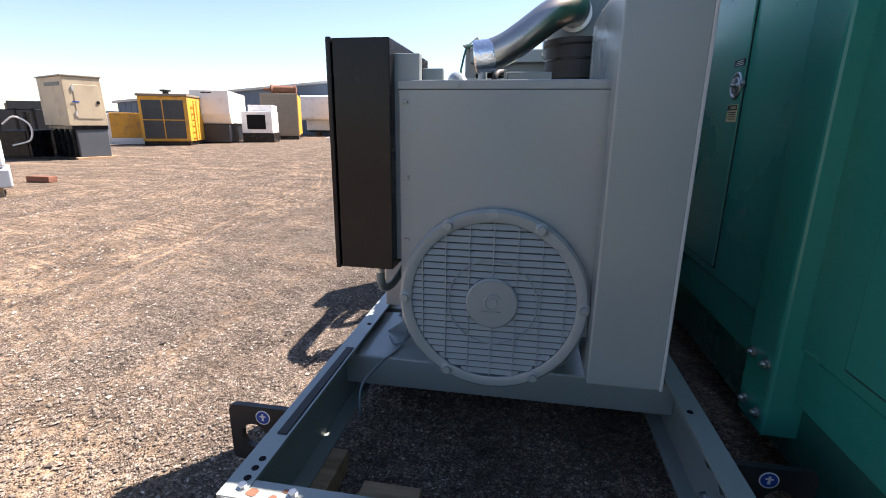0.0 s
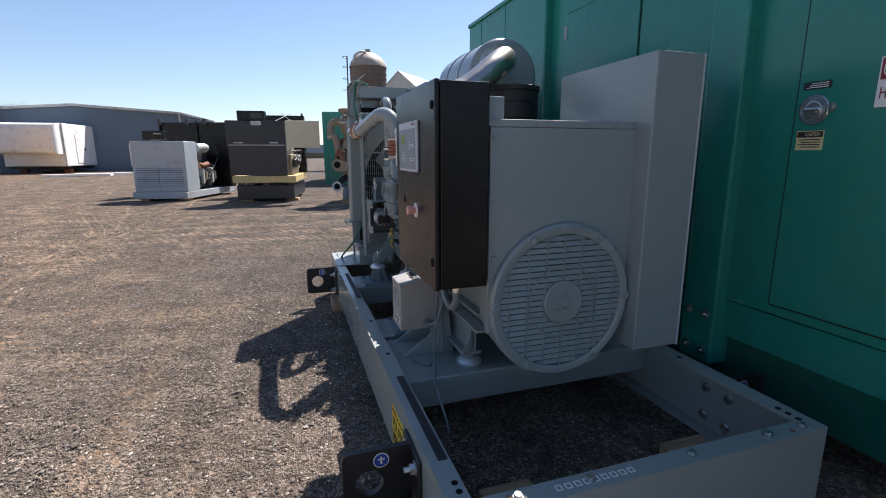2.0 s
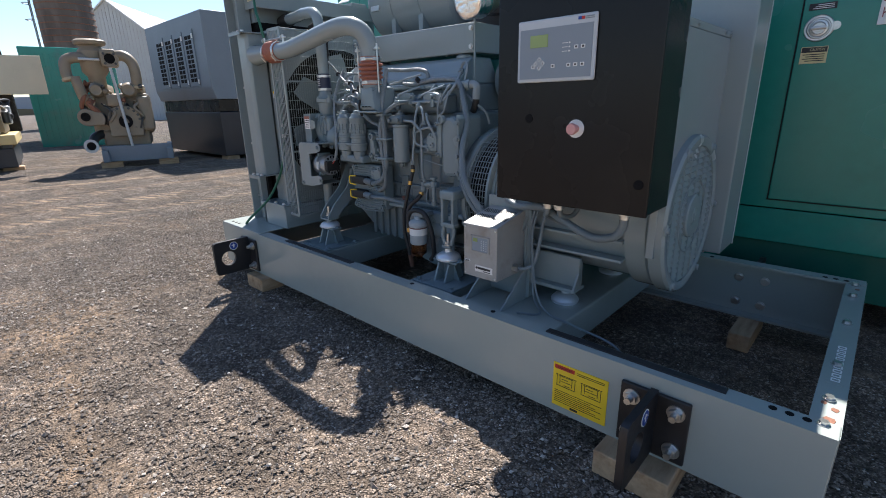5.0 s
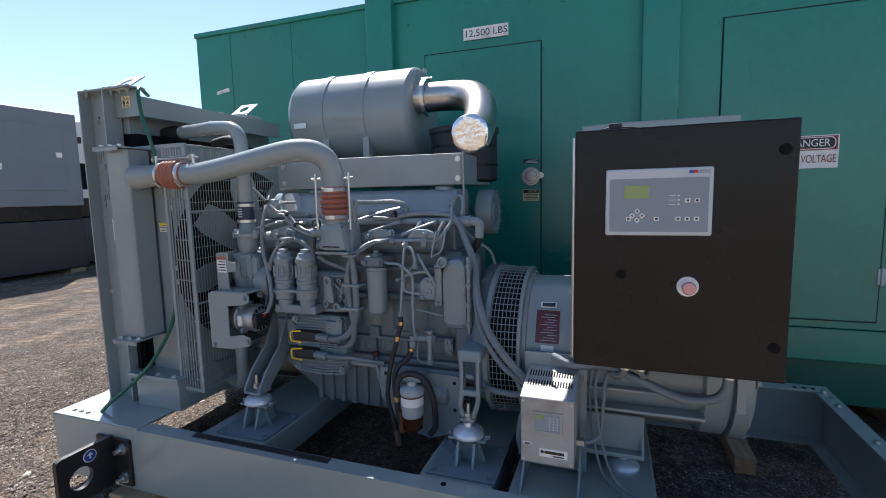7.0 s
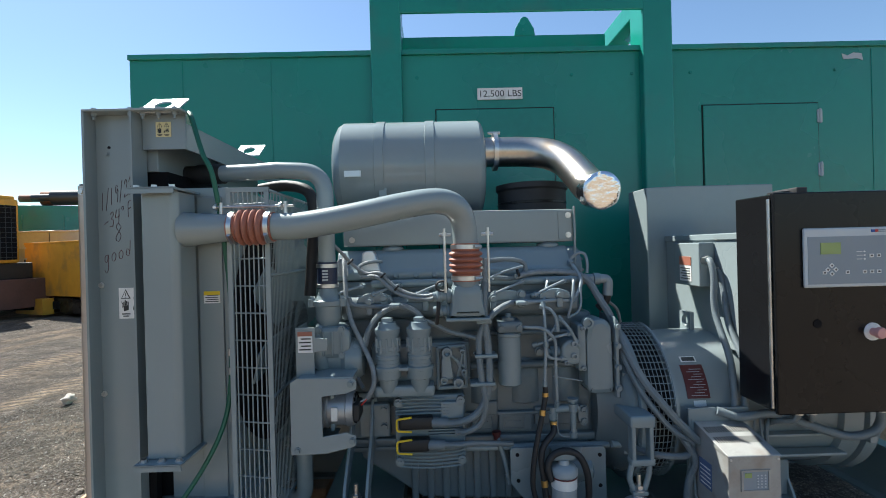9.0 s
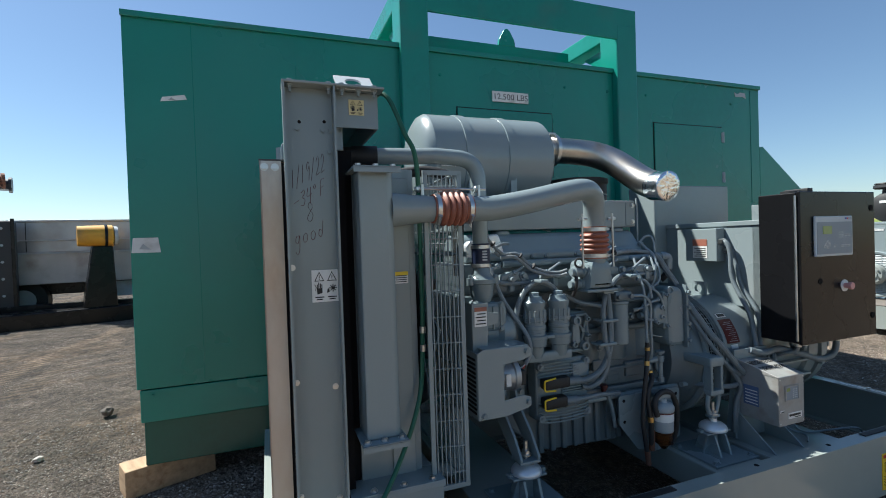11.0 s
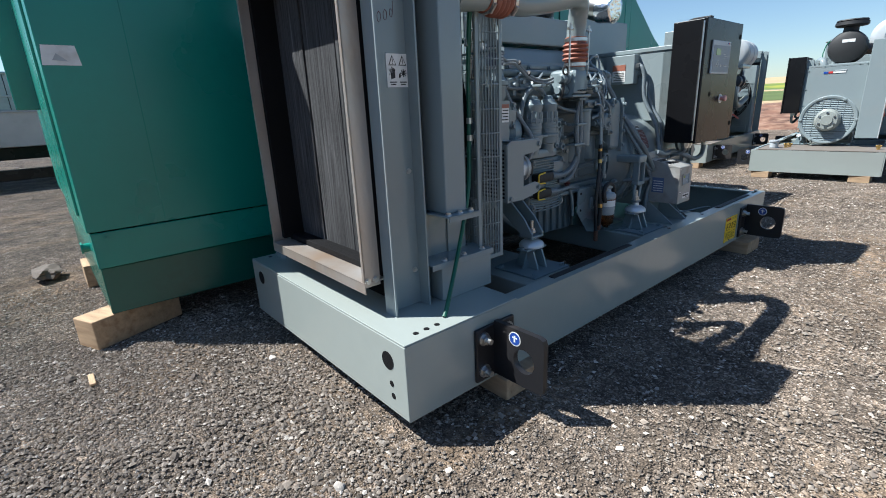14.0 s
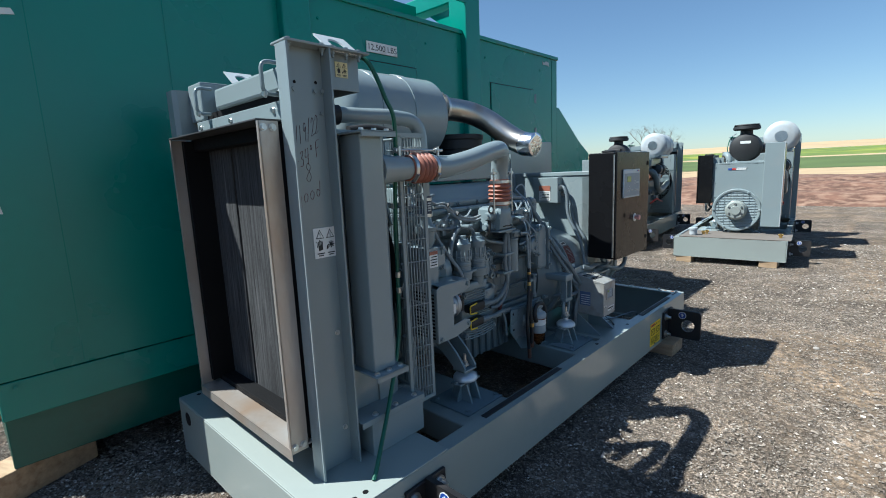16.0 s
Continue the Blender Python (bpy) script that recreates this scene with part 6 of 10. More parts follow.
for y0, y1 in ((2.76, 2.90), (2.96, 3.10), (3.31, 3.45), (3.50, 3.66)):
    bm = B()
    prism(bm, [(y0, 1.262), (y1, 1.262), (y1 - 0.015, 1.292), (y1 - 0.05, 1.304), (y0 + 0.05, 1.304), (y0 + 0.015, 1.292)], "x", -0.300, -0.262, 0.006)
    part("port_flange", bm, ENGINE, im)
for y, z in ((2.815, 1.28), (2.975, 1.285), (3.09, 1.27), (3.37, 1.28), (3.54, 1.285), (3.60, 1.27)):
    bm = B()
    turned(bm, (-0.298, y, z), (-1, 0, 0), [(0, 0.019), (0.008, 0.019), (0.009, 0.012), (0.024, 0.011), (0.024, 0.0)], 12)
    part("stud", bm, ENGINE, im)
    bm = B()
    box(bm, -0.312, -0.288, y - 0.013, y + 0.013, z - 0.055, z - 0.012, 0.006)
    part("lug", bm, ENGINE, im)
# fuel rail, its end fittings, and injector lines that slant down from hexagon nuts
bm = B()
sweep(bm, [(-0.215, 2.69, 1.333), (-0.215, 3.60, 1.336)], 0.018, 14)
rail = part("fuel_rail", bm, ENGINE, eng)
for y, dy, dz in ((2.952, 0.131, -0.040), (2.851, 0.030, -0.078), (2.777, 0.140, -0.050), (2.740, 0.022, -0.078), (3.633, 0.111, -0.030), (3.478, 0.107, -0.030), (3.30, 0.11, -0.035)):
    a_, b_ = Vector((-0.238, y, 1.331)), Vector((-0.302, y + dy, 1.331 + dz))
    bm = B()
    tube(bm, [a_ + Vector((0.012, 0, 0)), a_ + Vector((-0.014, dy * 0.04, 0.001)), a_ * 0.6 + b_ * 0.4 + Vector((-0.012, 0, 0.004)), b_, b_ + Vector((0.03, dy * 0.08, -0.012))], 0.0062, 8)
    part("injector_line", bm, LINEGREY, rail)
    bm = B()
    cyl(bm, a_ + Vector((0.010, 0, 0)), a_ + Vector((-0.016, dy * 0.06, 0)), 0.0125, seg=6)
    part("line_nut", bm, ENGINE, rail)
    bm = B()
    cyl(bm, b_ + Vector((-0.002, -dy * 0.04, 0.003)), b_ + Vector((0.022, dy * 0.06, -0.008)), 0.0115, seg=6)
    part("line_nut", bm, ENGINE, rail)
bm = B()
cyl(bm, (-0.217, 2.70, 1.332), (-0.219, 2.645, 1.334), 0.022, seg=6)
cyl(bm, (-0.219, 2.645, 1.334), (-0.219, 2.62, 1.334), 0.026, seg=18)
part("rail_union", bm, ENGINE, rail)
bm = B()
sweep(bm, fillet_path([(-0.219, 2.63, 1.334), (-0.220, 2.58, 1.334), (-0.220, 2.585, 1.262)], 0.03, 6), 0.021, 14)
part("rail_elbow", bm, LINEGREY, rail, "pale wrapped elbow")
bm = B()
sweep(bm, smooth_path([(-0.22, 2.584, 1.27), (-0.215, 2.594, 1.235), (-0.20, 2.62, 1.205)], 4), 0.018, 12)
part("elbow_sleeve", bm, RUBBER, rail)
# pipe from the charge-air tank over the engine into the intake
bm = B()
p1 = [(-0.54, 4.22, 1.574), (-0.54, 4.15, 1.575), (-0.54, 4.05, 1.577)]
sweep(bm, p1, [0.064, 0.056, 0.048], 24)
part("charge_pipe", bm, GREY, eng, "grey charge-air pipe")
bm = B()
main = smooth_path([(-0.54, 3.905, 1.577), (-0.535, 3.80, 1.579), (-0.52, 3.62, 1.608), (-0.495, 3.45, 1.643), (-0.475, 3.34, 1.660), (-0.445, 3.27, 1.655), (-0.415, 3.225, 1.62), (-0.395, 3.208, 1.56), (-0.39, 3.205, 1.49)], 6)
sweep(bm, main, 0.049, 26)
part("charge_pipe", bm, GREY, eng, "grey charge-air pipe")
bm = B()
sweep(bm, [(-0.39, 3.205, 1.365), (-0.388, 3.205, 1.335)], 0.052, 24)
part("inlet_elbow", bm, ENGINE, eng)
bm = B()
prism(bm, [(3.150, 1.345), (3.260, 1.345), (3.264, 1.30), (3.274, 1.235), (3.276, 1.212), (3.132, 1.212), (3.135, 1.235), (3.146, 1.30)], "x", -0.440, -0.26, 0.026)
ib = part("inlet_box", bm, ENGINE, eng, "flared grey inlet casting")
bm = B()
prism(bm, [(3.118, 1.200), (3.290, 1.200), (3.290, 1.213), (3.118, 1.213)], "x", -0.442, -0.25, 0.004)
part("inlet_flange", bm, ENGINE, ib)
for z, x in ((1.295, -0.385), (1.236, -0.375)):
    bm = B()
    turned(bm, (x, 3.262, z), (0, 1, 0), [(0, 0.022), (0.012, 0.030), (0.020, 0.030), (0.024, 0.022), (0.040, 0.022), (0.042, 0.026), (0.058, 0.026), (0.062, 0.018), (0.076, 0.017), (0.076, 0.0)], 16)
    part("inlet_sensor", bm, ENGINE, ib)
bm = B()
tube(bm, [(-0.39, 3.315, 1.285), (-0.40, 3.318, 1.25), (-0.395, 3.322, 1.215), (-0.38, 3.325, 1.185)], 0.008, 8)
part("sensor_lead", bm, RUBBER, ib)
bm = B()
sweep(bm, [Vector((-0.40, 3.302 + 0.022 * math.cos(a), 1.335 + 0.020 * math.sin(a))) for a in [2 * math.pi * i / 20 for i in range(21)]], 0.005, 6)
part("hose_clip", bm, RUBBER, ib)


def boot(p0, p1, r, name="hose_boot"):
    """A ribbed orange hose with a bright clamp at each end."""
    p0, p1 = Vector(p0), Vector(p1)
    L = (p1 - p0).length
    prof = [(0, r), (0.18 * L, r)]
    n = 4
    for k in range(n):
        a = 0.2 * L + 0.6 * L * k / n
        w = 0.6 * L / n
        prof += [(a, r - 0.002), (a + 0.25 * w, r + 0.009), (a + 0.5 * w, r + 0.012), (a + 0.75 * w, r + 0.009), (a + w, r - 0.002)]
    prof += [(0.82 * L, r), (L, r)]
    bm = B()
    turned(bm, p0, p1 - p0, prof, 30)
    h = part(name, bm, ORANGE, eng, "ribbed orange silicone hose")
    for f in (0.09, 0.91):
        bm = B()
        c = p0 + (p1 - p0) * f
        d_ = (p1 - p0).normalized()
        turned(bm, c - d_ * 0.009, d_, [(0, r), (0.001, r + 0.004), (0.017, r + 0.004), (0.018, r)], 30)
        part("hose_clamp", bm, STEEL, h)
        o = d_.orthogonal().normalized()
        bm = B()
        cyl(bm, c + o * (r + 0.006) - d_.cross(o) * 0.02, c + o * (r + 0.006) + d_.cross(o) * 0.02, 0.007, seg=8)
        part("clamp_screw", bm, STEEL, h)
    return h


boot((-0.54, 4.055, 1.577), (-0.54, 3.90, 1.577), 0.054)
boot((-0.39, 3.205, 1.50), (-0.39, 3.205, 1.352), 0.055)
# tie rods beside the hoses
for s in (-1, 1):
    bm = B()
    cyl(bm, (-0.402 - 0.01, 3.203 + s * 0.085, 1.31), (-0.402 - 0.01, 3.203 + s * 0.085, 1.56), 0.005, seg=8)
    cyl(bm, (-0.41, 3.203 + s * 0.06, 1.535), (-0.41, 3.203 + s * 0.105, 1.535), 0.006, seg=8)
    bolt(bm, (-0.412, 3.203 + s * 0.085, 1.53), (0, 0, 1), 0.011, 0.014)
    part("tie_rod", bm, STEEL, eng)
bm = B()
cyl(bm, (-0.535, 4.12, 1.652), (-0.535, 3.83, 1.652), 0.005, seg=8)
for y in (4.09, 3.86):
    cyl(bm, (-0.535, y, 1.62), (-0.535, y, 1.668), 0.007, seg=8)
    bolt(bm, (-0.535, y + 0.012, 1.652), (0, 1, 0), 0.011, 0.012)
part("tie_rod", bm, STEEL, eng)
# upper coolant pipe with black hose and blue sleeve
bm = B()
sweep(bm, fillet_path([(-0.275, 4.21, 1.816), (-0.295, 4.06, 1.816), (-0.315, 3.96, 1.818), (-0.33, 3.765, 1.805), (-0.33, 3.763, 1.43)], 0.11, 9), 0.034, 20)
part("coolant_pipe", bm, GREY, eng, "grey upper coolant pipe")
bm = B()
cyl(bm, (-0.255, 4.30, 1.817), (-0.272, 4.195, 1.816), 0.042, seg=20)
cyl(bm, (-0.24, 4.365, 1.82), (-0.255, 4.295, 1.817), 0.037, seg=20)
part("coolant_hose", bm, RUBBER, eng)
bm = B()
cyl(bm, (-0.33, 3.763, 1.44), (-0.33, 3.763, 1.335), 0.040, seg=22)
sl = part("hose_sleeve", bm, BLUE, eng, "dark blue hose sleeve with pale letters")
for z in (1.425, 1.345):
    bm = B()
    turned(bm, (-0.33, 3.763, z - 0.008), (0, 0, 1), [(0, 0.040), (0.001, 0.0435), (0.015, 0.0435), (0.016, 0.040)], 22)
    part("hose_clamp", bm, STEEL, sl)
for k in range(4):
    bm = B()
    box(bm, -0.372, -0.3695, 3.752, 3.774, 1.366 + 0.012 * k, 1.373 + 0.012 * k)
    part("print", bm, LIGHTGREY, sl)
bm = B()
tube(bm, [(-0.18, 4.08, 1.76), (-0.20, 3.96, 1.77), (-0.235, 3.86, 1.74), (-0.255, 3.83, 1.65), (-0.265, 3.84, 1.45), (-0.275, 3.85, 1.30)], 0.024, 12)
part("vent_hose", bm, RUBBER, eng, "black loomed hose")
# thermostat housing and water pump
bm = B()
turned(bm, (-0.33, 3.763, 1.335), (0, 0, -1), [(0, 0.036), (0.025, 0.040), (0.045, 0.052), (0.05, 0.062), (0.068, 0.062), (0.072, 0.052), (0.12, 0.050), (0.145, 0.040), (0.165, 0.03), (0.165, 0.0)], 26)
th = part("thermostat_housing", bm, ENGINE, eng)
for dy in (-0.06, 0.06):
    bm = B()
    turned(bm, (-0.345, 3.763 + dy, 1.262), (0, 0, 1), [(0, 0.017), (0.03, 0.017), (0.031, 0.010), (0.042, 0.009), (0.042, 0.0)], 12)
    part("flange_ear", bm, ENGINE, th)
bm = B()
prism(bm, [(3.67, 1.085), (3.70, 1.06), (3.80, 1.06), (3.81, 1.12), (3.79, 1.185), (3.69, 1.185), (3.668, 1.16)], "x", -0.385, -0.23, 0.018)
wp_ = part("water_pump", bm, ENGINE, eng)
bm = B()
turned(bm, (-0.31, 3.62, 1.045), (0, 1, 0), [(0, 0.035), (0.006, 0.070), (0.02, 0.082), (0.07, 0.086), (0.09, 0.066), (0.16, 0.058), (0.17, 0.078), (0.19, 0.078)], 28)
part("pump_bowl", bm, ENGINE, wp_)
bm = B()
sweep(bm, smooth_path([(-0.33, 3.78, 1.18), (-0.365, 3.80, 1.11), (-0.36, 3.795, 1.05), (-0.33, 3.78, 0.99)], 5), 0.034, 14)
part("pump_elbow", bm, ENGINE, wp_)
for k in range(3):
    bm = B()
    box(bm, -0.392, -0.38, 3.70 + 0.035 * k, 3.708 + 0.035 * k, 1.07, 1.17, 0.003)
    part("pump_rib", bm, ENGINE, wp_)
for y, z in ((3.70, 1.175), (3.79, 1.175), (3.70, 1.075), (3.66, 0.985), (3.74, 0.99)):
    bm = B()
    bolt(bm, (-0.385, y, z), (-1, 0, 0), 0.011, 0.014)
    part("bolt", bm, ENGINE, wp_)
# belt guard: upright label plate, folded box with the charging alternator inside
bm = B()
prism(bm, [(3.865, 0.98), (3.865, 1.195), (3.79, 1.195), (3.79, 1.155), (3.745, 1.15), (3.745, 1.105), (3.795, 1.10), (3.795, 0.98)], "x", -0.445, -0.438, 0.002)
g1 = part("guard_plate", bm, GREY, eng)
bm = B()
box(bm, -0.44, -0.30, 3.858, 3.865, 0.98, 1.195, 0.002)
part("guard_return", bm, GREY, g1)
n = notice(g1, -0.4465, 3.800, 3.855, 1.10, 1.180, WHITE, "white warning notice with orange heading")
bm = B()
box(bm, -0.4495, -0.4475, 3.800, 3.855, 1.163, 1.180)
part("heading", bm, ORANGE, n)
bm = B()
prism(bm, [(3.873, 0.735), (3.873, 1.002), (3.845, 1.018), (3.64, 1.012), (3.628, 1.0), (3.628, 0.972), (3.665, 0.957), (3.757, 0.947), (3.757, 0.80), (3.670, 0.812), (3.634, 0.80), (3.634, 0.765), (3.650, 0.757), (3.74, 0.738)], "x", -0.503, -0.495, 0.002)
bg_ = part("belt_guard", bm, GREY, eng, "folded grey belt guard")
for y0, y1, z0, z1 in ((3.866, 3.874, 0.735, 1.004), (3.74, 3.872, 0.734, 0.741), (3.64, 3.845, 1.010, 1.018)):
    bm = B()
    box(bm, -0.499, -0.26, y0, y1, z0, z1, 0.002)
    part("guard_side", bm, GREY, bg_)
for k in range(13):
    bm = B()
    box(bm, -0.485, -0.35, 3.8735, 3.8765, 0.755 + 0.018 * k, 0.764 + 0.018 * k)
    part("guard_louvre", bm, DARK, bg_)
for y, z in ((3.648, 0.782), (3.650, 0.992), (3.85, 0.752)):
    bm = B()
    bolt(bm, (-0.503, y, z), (-1, 0, 0), 0.010, 0.010)
    part("bolt", bm, ENGINE, bg_)
bm = B()
turned(bm, (-0.40, 3.648, 0.872), (0, 1, 0), [(0, 0.03), (0.005, 0.065), (0.03, 0.070), (0.035, 0.064), (0.10, 0.064), (0.105, 0.072), (0.13, 0.070), (0.135, 0.03), (0.20, 0.03)], 32)
ca = part("charging_alternator", bm, mat("dull_cast_aluminium", (0.36, 0.38, 0.40), 0.42, 0.6, var=0.12, scale=20), eng, "dull aluminium charging alternator")
for k in range(14):
    a = 2 * math.pi * k / 14
    bm = B()
    box(bm, -0.40 + 0.052 * math.cos(a) - 0.004, -0.40 + 0.052 * math.cos(a) + 0.004, 3.645, 3.652, 0.872 + 0.052 * math.sin(a) - 0.007, 0.872 + 0.052 * math.sin(a) + 0.007)
    part("vent_slot", bm, DARK, ca)
for z in (0.815, 0.935):
    bm = B()
    box(bm, -0.455, -0.36, 3.722, 3.738, z - 0.014, z + 0.014, 0.005)
    part("ear", bm, ENGINE, ca)
bm = B()
box(bm, -0.4725, -0.4635, 3.708, 3.730, 0.845, 0.895)
part("label", bm, WHITE, ca)
bm = B()
box(bm, -0.46, -0.36, 3.628, 3.652, 0.835, 0.90, 0.006)
part("regulator", bm, RUBBER, ca)
bm = B()
turned(bm, (-0.30, 3.80, 0.95), (0, 1, 0), [(0, 0.0), (0, 0.11), (0.01, 0.115), (0.03, 0.10), (0.05, 0.115), (0.06, 0.11), (0.06, 0.0)], 30)
part("belt_pulley", bm, GUNMETAL, eng, "dark belt pulley")
# twin oil filters on the cooler housing
casting("oil_cooler", -0.31, EX + 0.01, 3.19, 3.60, 0.915, 1.10, 0.02, ENGINE)
for y in (3.523, 3.398):
    bm = B()
    turned(bm, (-0.365, y, 0.92), (0, 0, 1), [(0, 0.018), (0.0, 0.03), (0.02, 0.036), (0.05, 0.038), (0.055, 0.050), (0.10, 0.053), (0.105, 0.048), (0.115, 0.048), (0.116, 0.046), (0.13, 0.046), (0.133, 0.049), (0.145, 0.049), (0.148, 0.046), (0.165, 0.046), (0.168, 0.049), (0.18, 0.049), (0.183, 0.046), (0.225, 0.046), (0.235, 0.050), (0.25, 0.050), (0.262, 0.038), (0.275, 0.034), (0.277, 0.024), (0.292, 0.022), (0.296, 0.0)], 28)
    of = part("oil_filter", bm, ENGINE, eng, "grey spin-on oil filter")
    bm = B()
    for k in range(12):
        a = 2 * math.pi * k / 12
        box(bm, -0.365 + 0.047 * math.cos(a) - 0.004, -0.365 + 0.047 * math.cos(a) + 0.004, y + 0.047 * math.sin(a) - 0.004, y + 0.047 * math.sin(a) + 0.004, 1.08, 1.135, 0.001)
    part("grip", bm, ENGINE, of)
bm = B()
prism(bm, [(3.205, 0.915), (3.325, 0.905), (3.335, 0.96), (3.325, 1.085), (3.215, 1.092), (3.20, 1.05)], "x", -0.318, -0.29, 0.008)
oc = part("cooler_cover", bm, ENGINE_SHADED, eng)
for (ya, za), (yb, zb), r in (((3.325, 0.915), (3.325, 1.08), 0.008), ((3.325, 1.08), (3.215, 1.085), 0.008), ((3.215, 1.085), (3.21, 0.92), 0.008), ((3.21, 0.92), (3.325, 0.915), 0.009), ((3.29, 1.062), (3.21, 0.99), 0.006), ((3.215, 1.08), (3.25, 0.94), 0.006), ((3.25, 1.03), (3.21, 0.94), 0.006)):
    bm = B()
    tube(bm, [(-0.325, ya, za), (-0.327, (ya + yb) / 2, (za + zb) / 2), (-0.325, yb, zb)], r, 8, 2)
    part("web", bm, ENGINE, oc)
bm = B()
prism(bm, [(3.262, 0.955), (3.315, 0.945), (3.312, 1.035), (3.295, 1.065), (3.275, 1.06)], "x", -0.352, -0.315, 0.010)
part("valve_body", bm, ENGINE, oc)
for y, z, r in ((3.288, 1.062, 0.023), (3.302, 0.951, 0.016), (3.244, 0.939, 0.022), (3.225, 1.065, 0.012), (3.222, 0.985, 0.011)):
    bm = B()
    turned(bm, (-0.335, y, z), (-1, 0, 0), [(0, r), (0.024, r * 0.92), (0.025, r * 0.55), (0.012, r * 0.45), (0.012, 0.0)], 18)
    part("boss", bm, ENGINE, oc)
bm = B()
for y in (3.523, 3.398):
    turned(bm, (-0.365, y, 1.005), (0, 0, 1), [(0, 0.044), (0.004, 0.057), (0.016, 0.057), (0.02, 0.050)], 24)
box(bm, -0.40, -0.33, 3.42, 3.50, 1.005, 1.02, 0.004)
box(bm, -0.39, -0.30, 3.34, 3.58, 0.90, 0.945, 0.012)
part("filter_base", bm, ENGINE, eng)
# finned engine controller with two black plugs
bm = B()
box(bm, -0.330, -0.25, 3.219, 3.505, 0.612, 0.888, 0.010)
ecu = part("engine_controller", bm, ENGINE, eng, "finned grey engine controller")
for k in range(12):
    z = 0.815 + 0.0145 * k if k < 5 else 0.612 + 0.0145 * (k - 5)
    sag = 0.012 if k >= 5 else -0.006
    y0, y1 = (3.225, 3.50) if k < 2 or k >= 5 else (3.30, 3.50)
    bm = B()
    sweep(bm, smooth_path([(-0.338, y1, z), (-0.345, y1 - 0.03, z - sag * 0.5), (-0.347, (y0 + y1) / 2, z - sag), (-0.345, y0 + 0.03, z - sag * 0.5), (-0.338, y0, z)], 3), 0.0042, 6)
    part("fin", bm, ENGINE, ecu)
bm = B()
box(bm, -0.352, -0.32, 3.225, 3.318, 0.795, 0.865, 0.006)
part("raised_lid", bm, ENGINE, ecu)
for k in range(5):
    bm = B()
    box(bm, -0.355, -0.350, 3.285, 3.309, 0.803 + 0.012 * k, 0.808 + 0.012 * k)
    part("lid_rib", bm, ENGINE, ecu)
for k in range(4):
    bm = B()
    box(bm, -0.342, -0.328, 3.24, 3.37, 0.726 + 0.011 * k, 0.731 + 0.011 * k, 0.002)
    part("fin", bm, ENGINE, ecu)
for y, z in ((3.237, 0.630), (3.488, 0.628), (3.238, 0.868), (3.490, 0.866)):
    bm = B()
    cyl(bm, (-0.328, y, z), (-0.352, y, z), 0.017, seg=18)
    part("boss", bm, ENGINE, ecu)
    bm = B()
    bolt(bm, (-0.352, y, z), (-1, 0, 0), 0.009, 0.008)
    part("bolt", bm, ENGINE, ecu)
for z, y0 in ((0.790, 3.35), (0.702, 3.365)):
    bm = B()
    box(bm, -0.382, -0.33, y0, 3.488, z - 0.026, z + 0.026, 0.012)
    pl = part("plug", bm, RUBBER, ecu, "black plug with yellow latch")
    bm = B()
    sweep(bm, fillet_path([(-0.384, 3.435, z + 0.028), (-0.386, 3.494, z + 0.022), (-0.386, 3.494, z - 0.024), (-0.384, 3.435, z - 0.029)], 0.012, 5), 0.0042, 8)
    part("latch", bm, YELLOW, ecu, "yellow wire latch")
    bm = B()
    cyl(bm, (-0.365, y0 + 0.006, z), (-0.367, y0 - 0.06, z - 0.004), 0.019, seg=16)
    part("boot", bm, CABLE, ecu)
# fuel filter, gear cover, pump at the back of the block
bm = B()
turned(bm, (-0.34, 3.035, 0.925), (0, 0, 1), [(0, 0.0), (0.0, 0.040), (0.006, 0.046), (0.195, 0.046), (0.20, 0.050), (0.21, 0.050), (0.215, 0.040), (0.215, 0.0)], 30)
part("fuel_filter", bm, ENGINE, eng, "grey spin-on fuel filter")
bm = B()
box(bm, -0.385, -0.24, 2.985, 3.085, 1.14, 1.185, 0.010)
turned(bm, (-0.34, 3.035, 1.185), (0, 0, 1), [(0, 0.028), (0.012, 0.028), (0.013, 0.014), (0.026, 0.012), (0.026, 0.0)], 14)
for y in (3.0, 3.07):
    cyl(bm, (-0.36, y, 1.16), (-0.40, y, 1.16), 0.012, seg=6)
part("filter_head", bm, ENGINE_SHADED, eng)
bm = B()
prism(bm, [(2.606, 0.885), (2.625, 0.872), (2.70, 0.872), (2.722, 0.89), (2.724, 1.10), (2.715, 1.150), (2.690, 1.180), (2.640, 1.182), (2.612, 1.15)], "x", -0.345, -0.18, 0.022)
gc = part("gear_cover", bm, ENGINE, eng)
bm = B()
prism(bm, [(2.592, 0.86), (2.606, 0.86), (2.606, 1.19), (2.592, 1.17)], "x", -0.355, -0.17, 0.004)
part("cover_flange", bm, ENGINE, gc)
for y, z in ((2.597, 0.90), (2.597, 0.985), (2.597, 1.07), (2.597, 1.15)):
    bm = B()
    bolt(bm, (-0.352, y, z), (-1, 0, 0), 0.010, 0.016)
    part("bolt", bm, ENGINE, gc)
bm = B()
turned(bm, (-0.34, 2.715, 1.165), (-1, 0, 0), [(0, 0.024), (0.018, 0.022), (0.019, 0.014), (0.010, 0.012), (0.010, 0.0)], 18)
part("cover_plug", bm, ENGINE, gc)
bm = B()
turned(bm, (-0.05, 2.53, 0.79), (0, 1, 0), [(0, 0.335), (0.02, 0.335), (0.05, 0.32), (0.08, 0.28), (0.14, 0.26)], 40)
fh = part("flywheel_housing", bm, ENGINE_SHADED, eng)
